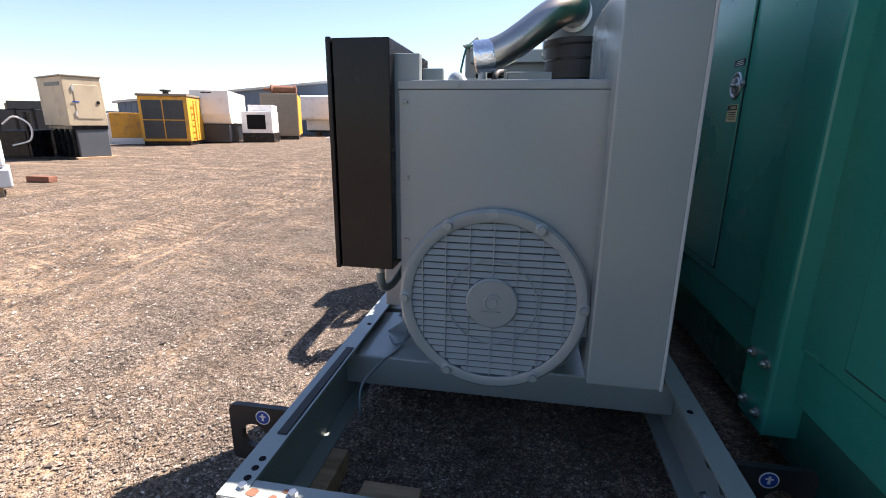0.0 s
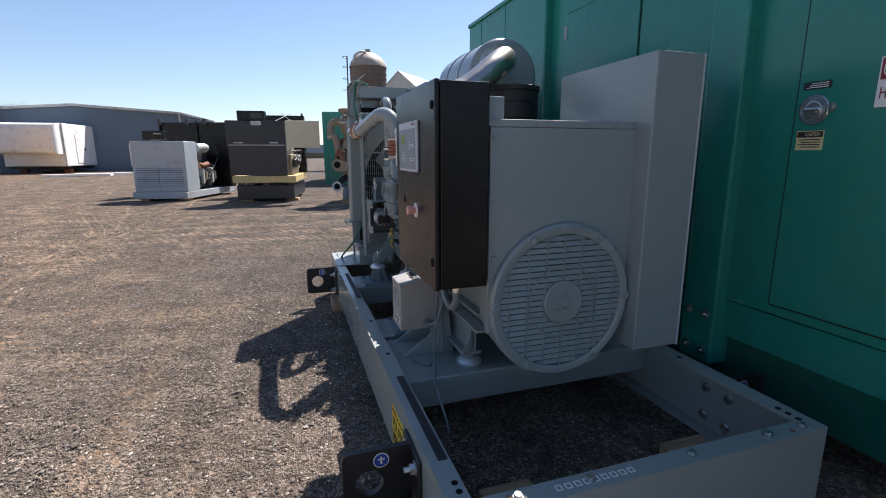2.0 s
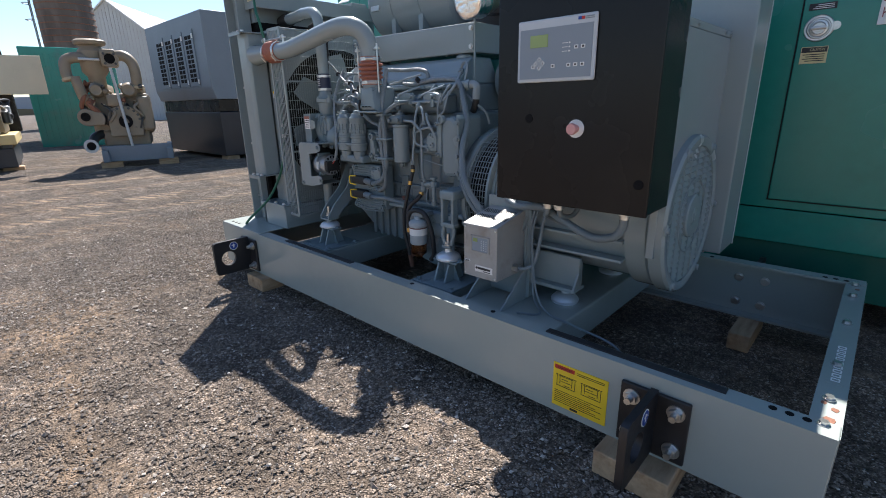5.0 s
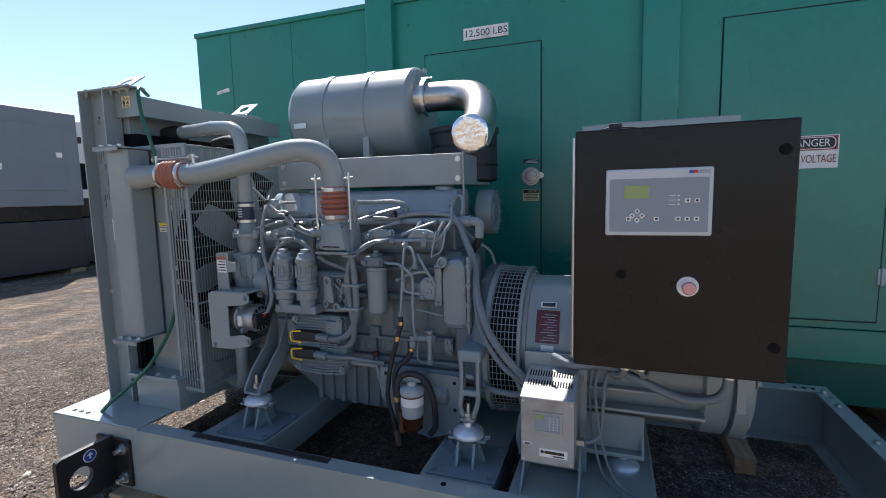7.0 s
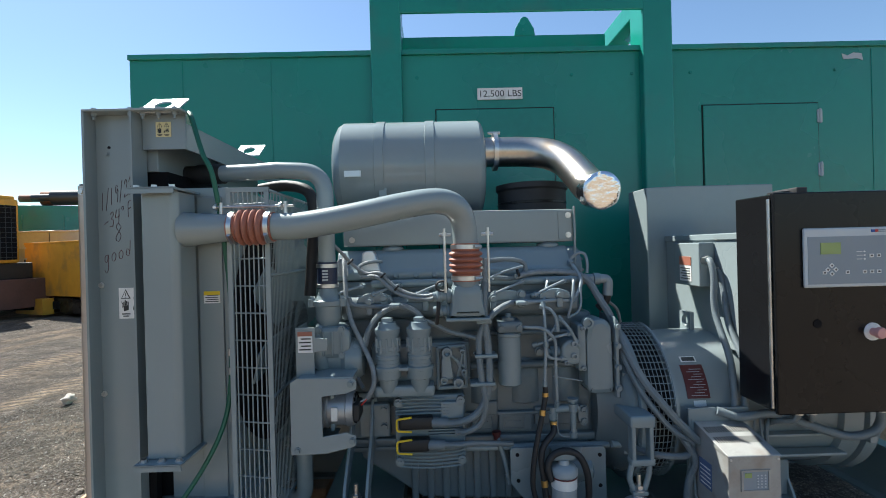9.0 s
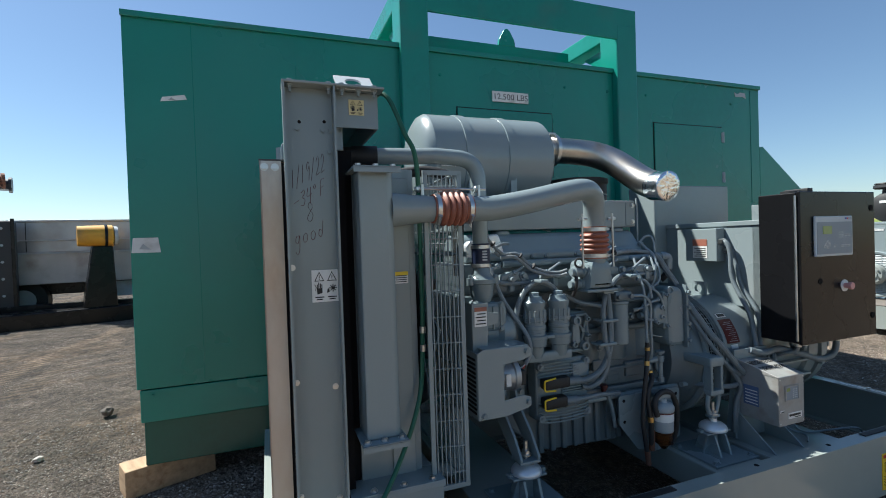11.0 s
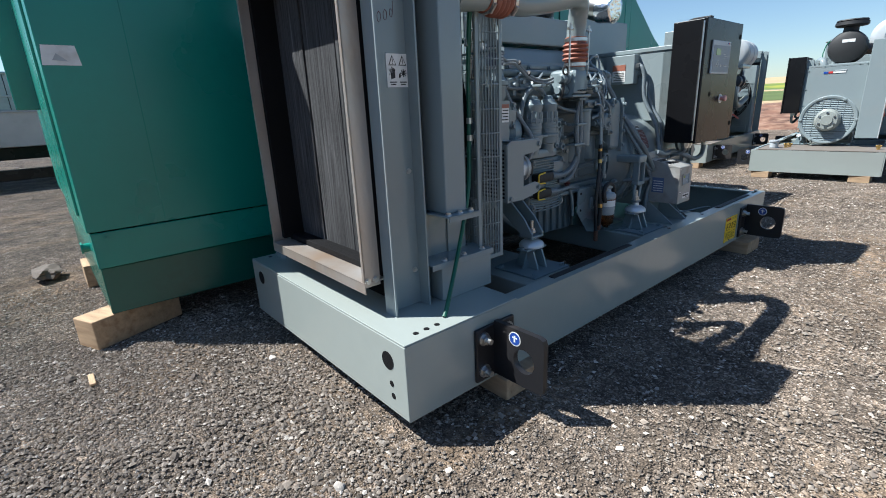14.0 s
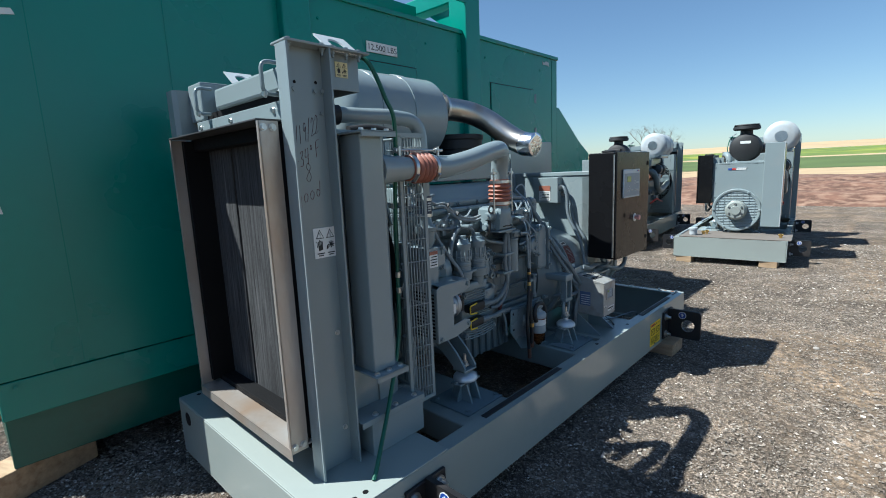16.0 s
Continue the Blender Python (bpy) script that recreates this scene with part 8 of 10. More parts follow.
for x, y, z, d_ in ((-0.275, 3.68, 1.437, (0.2, -0.6, -0.7)), (-0.285, 3.545, 1.375, (0, -0.7, -0.7)), (-0.302, 3.487, 1.325, (0, -0.7, -0.6)), (-0.25, 2.975, 1.37, (0, -1, 0.3))):
    v_ = Vector(d_).normalized()
    bm = B()
    cyl(bm, Vector((x, y, z)) - v_ * 0.004, Vector((x, y, z)) + v_ * 0.004, 0.0165, seg=14)
    part("cable_tie", bm, RUBBER, eng)
casting("mount_pad", EX - 0.04, EX + 0.01, 3.53, 3.66, 0.70, 0.84, 0.008, ENGINE)
for y, z in ((3.555, 0.745), (3.555, 0.815), (3.10, 0.90), (2.90, 1.04)):
    bm = B()
    bolt(bm, (EX - 0.038, y, z), (-1, 0, 0), 0.014, 0.016)
    part("bolt", bm, ENGINE, eng)


# ---- the two further generator sets, turned the other way ----
def placed(ob, m, label):
    c = copy_thing(ob, m @ ob.matrix_basis)
    c["label"] = label
    return c


def second_set(m, tint):
    placed(skid, m, "grey generator skid with black lugs" + tint)
    for x, y in ((-0.60, 1.05), (0.50, 1.05), (0.50, 4.3)):
        c = m @ Vector((x, y, 0))
        timber(c.x - 0.11, c.x + 0.11, c.y - 0.1, c.y + 0.1, 0.094, "wooden block under the further skid")
    m = m @ Matrix.Translation((0.06, 0, 0))
    for ob, label in ((alt, "grey alternator with round slatted cover"), (cab, "black control cabinet with steel glands"), (rad, "grey radiator of a generator set"), (eng, "grey diesel engine of a generator set")):
        placed(ob, m, label + tint)
    # round silencer, air cleaner with a rain cap, deck over the near end
    s = thing("exhaust_silencer", "pale grey silencer drum" + tint, "silencer", (0.15, 3.2, 1.66))
    bm = B()
    turned(bm, (0.15, 2.85, 1.92), (0, 1, 0), [(0, 0.0), (0.0, 0.17), (0.02, 0.22), (0.05, 0.25), (0.75, 0.25), (0.80, 0.20), (0.80, 0.0)], 40)
    d = part("drum", bm, LIGHTGREY, s)
    for y in (2.95, 3.3):
        bm = B()
        turned(bm, (0.15, y, 1.92), (0, 1, 0), [(0, 0.25), (0.003, 0.257), (0.04, 0.257), (0.043, 0.25)], 40)
        part("band", bm, LIGHTGREY, d)
    bm = B()
    box(bm, -0.02, 0.32, 2.9, 3.5, 1.655, 1.72, 0.01)
    part("saddle", bm, GREY, s)
    bm = B()
    cyl(bm, (0.15, 2.852, 1.92), (0.15, 2.845, 1.92), 0.09, seg=28)
    part("mouth", bm, STEEL, s, "bright round pipe mouth")
    s.matrix_basis = m @ Matrix.Translation((0.24, 0, 0)) @ s.matrix_basis
    a = thing("air_cleaner", "black round air cleaner with rain cap" + tint, "air cleaner", (-0.22, 1.95, 1.516))
    bm = B()
    turned(bm, (-0.24, 1.78, 1.74), (0, 1, 0), [(0, 0.0), (0.0, 0.14), (0.03, 0.20), (0.10, 0.22), (0.26, 0.22), (0.33, 0.19), (0.36, 0.12), (0.36, 0.0)], 36)
    part("drum", bm, RUBBER, a)
    bm = B()
    turned(bm, (-0.24, 1.95, 1.93), (0, 0, 1), [(0, 0.09), (0.08, 0.085), (0.085, 0.17), (0.10, 0.19), (0.14, 0.185), (0.15, 0.16), (0.155, 0.18), (0.17, 0.17), (0.18, 0.0)], 32)
    part("rain_cap", bm, RUBBER, a)
    bm = B()
    sweep(bm, smooth_path([(-0.24, 2.10, 1.74), (-0.10, 2.25, 1.72), (0.10, 2.6, 1.74)], 5), 0.075, 16)
    part("intake_hose", bm, RUBBER, a)
    bm = B()
    box(bm, -0.30, -0.16, 1.776, 1.782, 1.80, 1.84)
    part("label", bm, WHITE, a)
    bm = B()
    box(bm, -0.40, 0.05, 1.75, 2.2, 1.512, 1.53, 0.004)
    part("bracket", bm, GREY, a)
    a.matrix_basis = m @ Matrix.Translation((0.22, 0, 0)) @ a.matrix_basis
    k = thing("deck_cover", "flat dusty deck cover with fittings" + tint, "deck", (0, 1.3, 0.40))
    bm = B()
    box(bm, SX0 + 0.02, SX1 - 0.02, SY0 + 0.02, 1.72, 0.397, 0.409, 0.003)
    part("sheet", bm, DECKTAN, k)
    bm = B()
    turned(bm, (-0.58, 1.15, 0.409), (0, 0, 1), [(0, 0.05), (0.01, 0.055), (0.08, 0.055), (0.085, 0.065), (0.11, 0.065), (0.115, 0.0)], 20)
    part("filler_cap", bm, LIGHTGREY, k)
    for x, y in ((-0.45, 1.25), (-0.42, 1.35), (0.55, 1.2)):
        bm = B()
        cyl(bm, (x, y, 0.409), (x, y, 0.47), 0.02, seg=8)
        cyl(bm, (x - 0.03, y, 0.455), (x + 0.03, y, 0.455), 0.015, seg=8)
        part("pipe_fitting", bm, BRASS, k)
    k.matrix_basis = m @ k.matrix_basis
    h = thing("bearing_cap", "broad grey bearing cap on the slatted cover" + tint, "bearing cap", (AX, 1.54, AZ))
    bm = B()
    turned(bm, (AX, 1.545, AZ), (0, -1, 0), [(0, 0.150), (0.015, 0.150), (0.02, 0.142), (0.07, 0.132), (0.085, 0.120), (0.088, 0.07), (0.10, 0.066), (0.10, 0.0)], 40)
    part("body", bm, SKIDGREY, h)
    for q in range(6):
        a_ = radians(60 * q + 30)
        bm = B()
        bolt(bm, (AX + 0.096 * math.cos(a_), 1.4575, AZ + 0.096 * math.sin(a_)), (0, -1, 0), 0.012, 0.012)
        part("bolt", bm, STEEL, h)
    h.matrix_basis = m @ h.matrix_basis
    # pipes and castings on the far side of the engine
    e = thing("engine_pipework", "dark grey pipes and castings on the engine flank" + tint, "pipework", (0.35, 3.2, 0.9))
    bm = B()
    box(bm, 0.20, 0.34, 2.72, 3.72, 0.72, 1.18, 0.03)
    part("side_casting", bm, ENGINE_SHADED, e)
    bm = B()
    sweep(bm, smooth_path([(0.30, 2.80, 1.42), (0.42, 2.86, 1.36), (0.46, 2.95, 1.20), (0.46, 3.10, 1.02), (0.46, 3.35, 0.97), (0.45, 3.70, 1.03), (0.44, 4.02, 1.10)], 6), 0.06, 16)
    part("charge_pipe", bm, ENGINE_SHADED, e)
    bm = B()
    sweep(bm, [(0.34, 2.75, 1.27), (0.34, 3.75, 1.27)], 0.055, 14)
    part("exhaust_manifold", bm, RUST, e)
    bm = B()
    turned(bm, (0.42, 3.05, 1.42), (0, 1, 0), [(0, 0.05), (0.02, 0.11), (0.10, 0.12), (0.13, 0.07), (0.20, 0.07), (0.22, 0.13), (0.30, 0.13), (0.32, 0.06)], 22)
    part("turbocharger", bm, GUNMETAL, e)
    bm = B()
    sweep(bm, smooth_path([(0.42, 3.40, 1.44), (0.40, 3.50, 1.55), (0.36, 3.50, 1.66), (0.30, 3.45, 1.74)], 5), 0.065, 14)
    part("exhaust_riser", bm, GUNMETAL, e)
    for k, (y, z) in enumerate(((2.85, 0.95), (3.15, 0.82), (3.45, 0.90), (3.60, 1.10))):
        bm = B()
        turned(bm, (0.33, y, z), (1, 0, 0), [(0, 0.06), (0.06, 0.055), (0.065, 0.035), (0.10, 0.03), (0.10, 0)], 14)
        part("boss", bm, ENGINE_SHADED, e)
    bm = B()
    box(bm, 0.40, 0.52, 2.95, 3.08, 1.20, 1.32, 0.01)
    part("sensor_box", bm, LIGHTGREY, e)
    bm = B()
    sweep(bm, smooth_path([(0.40, 2.80, 0.72), (0.47, 3.0, 0.80), (0.47, 3.3, 0.74), (0.42, 3.7, 0.70)], 5), 0.014, 8)
    part("cable", bm, RED, e)
    e.matrix_basis = m @ e.matrix_basis
    # name bars on the terminal box
    n = thing("name_badge", "blue, red and white badge" + tint, "badge", (-0.1, 1.577, 1.42))
    for x0, x1, z0, z1, mt in ((-0.20, -0.15, 1.40, 1.425, BADGEBLUE), (-0.145, -0.10, 1.40, 1.425, RED), (-0.095, 0.04, 1.40, 1.42, WHITE), (-0.08, 0.05, 1.428, 1.442, LIGHTGREY)):
        bm = B()
        box(bm, x0, x1, 1.5735, 1.5775, z0, z1)
        part("bar", bm, mt, n)
    n.matrix_basis = m @ n.matrix_basis


DECKTAN = mat("dusty_deck_paint", (0.17, 0.145, 0.125), 0.6, var=0.12, scale=4)
SET2 = Matrix.Translation((-0.452, -1.578, 0)) @ Matrix.Rotation(radians(185.3), 4, "Z")
second_set(SET2, ", on the gravel")
second_set(Matrix.Translation((2.27, -0.45, 0)) @ SET2, ", behind its neighbour")

# ---- yard machines farther off: each built at the origin, then placed ----
def at_pose(root, x, y, turn, z=-0.03):
    root.matrix_basis = pose(x, y, z, 0, 0, turn)
    return root


def panel(parent, name, material, x0, x1, y, z0, z1, proud=0.02, label="", side="front"):
    """A leaf on the front (facing -y) or on the side (facing -x) of a case."""
    bm = B()
    if side == "front":
        box(bm, x0, x1, y - proud, y + 0.01, z0, z1, 0.008)
    elif side == "east":
        box(bm, y - 0.01, y + proud, x0, x1, z0, z1, 0.008)
    else:
        box(bm, y - proud, y + 0.01, x0, x1, z0, z1, 0.008)
    return part(name, bm, material, parent, label)


def louvres(parent, material, x0, x1, y, z0, z1, n, side="front", name="louvre"):
    for k in range(n):
        z = z0 + (z1 - z0) * k / n
        h = (z1 - z0) / n
        bm = B()
        if side == "front":
            prism(bm, [(y - 0.03, z), (y, z + 0.1 * h), (y, z + 0.75 * h), (y - 0.008, z + 0.75 * h)], "x", x0, x1)
        elif side == "east":
            prism(bm, [(y + 0.03, z), (y, z + 0.1 * h), (y, z + 0.75 * h), (y + 0.008, z + 0.75 * h)], "y", x0, x1)
        else:
            prism(bm, [(y - 0.03, z), (y, z + 0.1 * h), (y, z + 0.75 * h), (y - 0.008, z + 0.75 * h)], "y", x0, x1)
        part(name, bm, material, parent)


def case(parent, name, material, x0, x1, y0, y1, z0, z1, bevel=0.02, label=""):
    bm = B()
    box(bm, x0, x1, y0, y1, z0, z1, bevel)
    return part(name, bm, material, parent, label)


def bars(parent, material, spec, name="bar"):
    for p, q, r in spec:
        bm = B()
        cyl(bm, p, q, r, seg=10)
        part(name, bm, material, parent)


def open_engine(parent, material, x0, x1, y0, y1, z0, z1, seed, accent=RUST):
    """A bare engine seen from afar: block, head, round filters, turbo, pipes and pulleys."""
    rng = random.Random(seed)
    w, d, h = x1 - x0, y1 - y0, z1 - z0
    blk_ = case(parent, "engine_block", material, x0 + 0.18 * w, x1 - 0.18 * w, y0, y1, z0, z0 + 0.55 * h, 0.03)
    case(parent, "cylinder_head", material, x0 + 0.25 * w, x1 - 0.25 * w, y0 + 0.03 * d, y1 - 0.03 * d, z0 + 0.54 * h, z0 + 0.78 * h, 0.04)
    for k in range(5):
        y = y0 + d * (0.12 + 0.19 * k)
        for x in (x0 + 0.14 * w, x1 - 0.14 * w):
            bm = B()
            turned(bm, (x, y, z0 + rng.uniform(0.15, 0.4) * h), (0, 0, 1), [(0, 0.05), (0.02, 0.07), (0.24, 0.07), (0.26, 0.05), (0.26, 0)], 14)
            part("filter", bm, rng.choice((material, LIGHTGREY, GUNMETAL)), parent)
    bm = B()
    turned(bm, (x1 - 0.2 * w, y0 + 0.3 * d, z0 + 0.86 * h), (0, 1, 0), [(0, 0.05), (0.03, 0.12), (0.13, 0.13), (0.17, 0.07), (0.32, 0.11), (0.38, 0.06)], 18)
    part("turbocharger", bm, accent, parent)
    for k in range(4):
        bm = B()
        a = Vector((x0 + rng.uniform(0.1, 0.3) * w, y0 + rng.uniform(0, 0.4) * d, z0 + rng.uniform(0.2, 0.9) * h))
        b_ = Vector((x1 - rng.uniform(0.1, 0.3) * w, y0 + rng.uniform(0.3, 0.9) * d, z0 + rng.uniform(0.2, 0.95) * h))
        tube(bm, [a, a + Vector((0, 0, 0.12)), (a + b_) / 2 + Vector((0, -0.08, 0.18)), b_ + Vector((0, 0, 0.1)), b_], rng.uniform(0.02, 0.045), 10)
        part("pipe", bm, rng.choice((material, accent, GUNMETAL)), parent)
    return blk_


# pale grey open set with louvred end, black radiator
u = thing("open_generator", "pale grey open generator set with louvred housing and black radiator", "generator")
case(u, "skid", PALEBLUE, -0.82, 0.82, -0.1, 3.2, 0.10, 0.30, 0.01)
hs = case(u, "housing", PALEBLUE, -0.80, 0.80, 0.0, 0.75, 0.30, 1.80, 0.02, "pale grey louvred housing")
for x in (-0.70, 0.02):
    panel(hs, "vent", GUNMETAL, x, x + 0.68, 0.0, 0.42, 1.02, 0.004)
louvres(hs, PALEBLUE, -0.70, -0.02, -0.006, 0.42, 1.02, 9)
louvres(hs, PALEBLUE, 0.02, 0.70, -0.006, 0.42, 1.02, 9)
case(u, "side_tank", OFFWHITE, -1.62, -0.95, 1.2, 1.9, 1.0, 1.78, 0.06, "white side tank")
case(u, "tank_stand", BLACK, -1.45, -0.85, 1.3, 1.8, 0.3, 1.0, 0.02)
cb = case(u, "control_box", BLACK, -0.42, 0.18, 0.05, 0.30, 1.84, 2.10, 0.01)
bars(u, GUNMETAL, [((-0.35, 0.15, 1.78), (-0.35, 0.15, 1.86), 0.02), ((0.1, 0.15, 1.78), (0.1, 0.15, 1.86), 0.02)], "stand")
for k in range(4):
    bm = B()
    cyl(bm, (-0.05 + 0.06 * k, 0.048, 2.02), (-0.05 + 0.06 * k, 0.04, 2.02), 0.022, seg=12)
    part("gauge", bm, LIGHTGREY, cb)
open_engine(u, GUNMETAL, -0.55, 0.75, 0.8, 2.2, 0.35, 1.75, 3)
bm = B()
turned(bm, (0.62, 1.0, 1.60), (0.25, 1, 0.05), [(0, 0.10), (0.02, 0.15), (0.42, 0.15), (0.44, 0.12), (0.52, 0.10), (0.52, 0)], 22)
part("air_cleaner", bm, LIGHTGREY, u, "pale round air cleaner")
bm = B()
sweep(bm, smooth_path([(0.55, 1.02, 1.60), (0.50, 0.95, 1.45), (0.55, 0.95, 1.20), (0.62, 1.02, 0.95)], 5), 0.13, 14)
part("intake_elbow", bm, RUST, u, "rust-red intake elbow")
bm = B()
sweep(bm, smooth_path([(0.60, 1.0, 1.15), (0.72, 1.15, 1.05), (0.78, 1.4, 1.10)], 5), 0.09, 12)
part("intake_pipe", bm, RUST, u)
for k in range(6):
    case(u, "engine_fitting", (GUNMETAL, LIGHTGREY, BEIGE)[k % 3], 0.55 + 0.04 * (k % 2), 0.78, 0.85 + 0.2 * k, 0.97 + 0.2 * k, 0.40 + 0.09 * (k % 3), 0.78 + 0.1 * ((k * 2) % 3), 0.03)
rf = case(u, "radiator", BLACK, -1.30, 1.05, 2.5, 2.85, 0.30, 2.50, 0.02, "black radiator frame")
for x in (-1.3, -0.35, 0.25):
    case(rf, "top_bracket", GUNMETAL, x, x + 0.10, 2.40, 2.60, 2.40, 2.62, 0.01)
bm = B()
ring = [Vector((0.62 * math.cos(a), 2.49, 1.45 + 0.62 * math.sin(a))) for a in [2 * math.pi * i / 40 for i in range(41)]]
sweep(bm, ring, 0.02, 8)
part("fan_ring", bm, GUNMETAL, rf)
for x in (-1.27, 0.0, 1.02):
    case(rf, "post", BLACK, x - 0.03, x + 0.03, 2.44, 2.5, 0.3, 2.55, 0.006)
bars(u, BLACK, [((0.80, 1.3, 0.6), (0.72, 2.5, 1.5), 0.03)], "brace")
for x in (-0.6, 0.6):
    case(u, "block", WOOD, x - 0.15, x + 0.15, 0.1, 0.35, 0.0, 0.10, 0.01)
at_pose(u, -4.75, 16.1, -18)

# black and cream set with swung-out panel
u = thing("open_generator", "black-fronted generator set on a cream frame and black tank", "generator")
case(u, "tank", NAVY, -0.80, 0.80, 0.1, 3.0, 0.12, 0.52, 0.015, "black base tank")
case(u, "frame", mat("cream_frame_paint", (0.50, 0.40, 0.19), 0.5, var=0.1), -0.88, 0.88, 0.0, 3.0, 0.60, 0.80, 0.015, "cream steel frame")
for x in (-0.7, 0.0, 0.7):
    case(u, "spacer", GUNMETAL, x - 0.08, x + 0.08, 0.15, 0.35, 0.52, 0.60, 0.004)
case(u, "lower_panel", NAVY, -0.90, 0.66, -0.04, 0.25, 0.82, 1.655, 0.006)
f2 = case(u, "control_panel", NAVY, -0.94, 0.66, -0.05, 0.25, 1.66, 2.35, 0.015)
case(f2, "stripe", LIGHTGREY, -0.90, 0.62, -0.055, 0.0, 1.66, 1.685, 0.002)
case(f2, "strip", LIGHTGREY, -0.75, -0.5, -0.06, 0.0, 1.72, 1.75, 0.002)
case(f2, "strip", LIGHTGREY, 0.22, 0.45, -0.06, 0.0, 1.72, 1.76, 0.002)
case(f2, "gauge_plate", LIGHTGREY, -0.25, 0.02, -0.06, 0.0, 2.22, 2.34, 0.002)
cb = case(u, "upper_box", BLACK, -0.62, 0.12, 0.0, 0.3, 2.36, 2.62, 0.01)
case(cb, "gauge_strip", GUNMETAL, -0.25, 0.05, -0.012, 0.01, 2.42, 2.56, 0.004)
bars(u, LIGHTGREY, [((0.35, 0.3, 2.36), (0.75, 0.8, 2.62), 0.012), ((0.8, 0.8, 2.36), (0.5, 0.6, 2.60), 0.012)], "rod")
case(u, "swung_panel", mat("cream_panel_paint", (0.50, 0.47, 0.36), 0.5, var=0.06), 0.68, 1.62, -0.06, -0.01, 1.60, 2.36, 0.01, "cream access panel standing open")
open_engine(u, BEIGE, -0.5, 1.0, 0.4, 2.2, 0.82, 1.9, 8, OCHRE)
rf = case(u, "radiator", BLACK, -0.95, 0.95, 2.4, 2.75, 0.8, 2.68, 0.02, "black radiator")
for x in (-0.9, 0.9):
    case(rf, "post", BLACK, x - 0.03, x + 0.03, 2.36, 2.4, 0.8, 2.75, 0.004)
for x in (-0.6, 0.7):
    case(u, "block", WOOD, x - 0.18, x + 0.18, 0.3, 0.6, 0.0, 0.12, 0.01)
at_pose(u, -1.75, 14.6, -8)

# beige bare engine on a skid
u = thing("bare_engine", "beige painted bare engine on a grey skid", "engine")
case(u, "skid_beam", BLUEGREY, -0.48, 0.86, -0.08, 0.08, 0.16, 0.48, 0.012, "dark grey skid beam")
for x in (-0.42, 0.80):
    case(u, "skid_rail", BLUEGREY, x - 0.06, x + 0.06, -0.2, 2.0, 0.16, 0.40, 0.01)
case(u, "sump", BEIGE, -0.42, 0.46, 0.2, 1.7, 0.44, 0.78, 0.04)
case(u, "engine_block", BEIGE, -0.56, 0.56, 0.26, 1.8, 0.70, 1.52, 0.05)
case(u, "side_housing", BEIGE, 0.34, 0.60, 0.02, 0.5, 0.76, 1.46, 0.06)
# arched front plate with its shaft bore and bolts round the edge
bm = B()
prism(bm, [(-0.25, 0.66), (0.37, 0.66), (0.37, 1.02)] + [(0.06 + 0.31 * math.cos(radians(15 * k)), 1.02 + 0.26 * math.sin(radians(15 * k))) for k in range(1, 12)] + [(-0.25, 1.02)], "y", -0.02, 0.28, 0.02)
fp = part("front_plate", bm, BEIGE, u)
bm = B()
turned(bm, (0.07, -0.02, 0.96), (0, -1, 0), [(0, 0.13), (0.03, 0.13), (0.035, 0.11), (0.03, 0.0)], 24)
part("bore", bm, DARK, fp)
for k in range(9):
    a_ = radians(22.5 * k)
    bm = B()
    bolt(bm, (0.06 + 0.275 * math.cos(a_), -0.02, 1.0 + 0.235 * math.sin(a_)), (0, -1, 0), 0.02, 0.02)
    part("bolt", bm, GUNMETAL, fp)
# tapered pump housing
bm = B()
prism(bm, [(-0.77 + 0.17 - 0.17 * math.cos(radians(20 * k - 90)), 1.06 + 0.17 * math.sin(radians(20 * k - 90))) for k in range(10)] + [(-0.32, 1.14), (-0.28, 1.02), (-0.32, 0.90)], "y", -0.08, 0.26, 0.02)
pm = part("pump_housing", bm, BEIGE, u)
bm = B()
turned(bm, (-0.62, -0.08, 1.07), (0, -1, 0), [(0, 0.085), (0.03, 0.085), (0.03, 0.06), (0.005, 0.055), (0.005, 0.0)], 20)
part("bore", bm, DARK, pm)
# turbochargers, manifold covers and the carrier between them
for x, z, r in ((-0.34, 1.58, 0.14), (0.24, 1.58, 0.15)):
    bm = B()
    turned(bm, (x, 0.22, z), (0, -1, 0), [(0, 0.10), (0.05, r), (0.16, r), (0.20, r * 0.8), (0.27, r * 0.72), (0.27, r * 0.5), (0.22, 0.0)], 22)
    tc_ = part("turbocharger", bm, BEIGE, u)
    bm = B()
    turned(bm, (x, 0.30, z + 0.06), (1 if x > 0 else -1, 0, 0.2), [(0, 0.08), (0.18, 0.075), (0.20, 0.10), (0.23, 0.10), (0.23, 0.0)], 16)
    part("outlet", bm, RUST, tc_)
case(u, "carrier", BEIGE, -0.20, 0.12, -0.04, 0.3, 1.26, 1.50, 0.05)
case(u, "valve_cover", BEIGE, -0.50, -0.16, 0.30, 1.7, 1.50, 1.72, 0.05)
case(u, "valve_cover", BEIGE, 0.16, 0.50, 0.30, 1.7, 1.50, 1.72, 0.05)
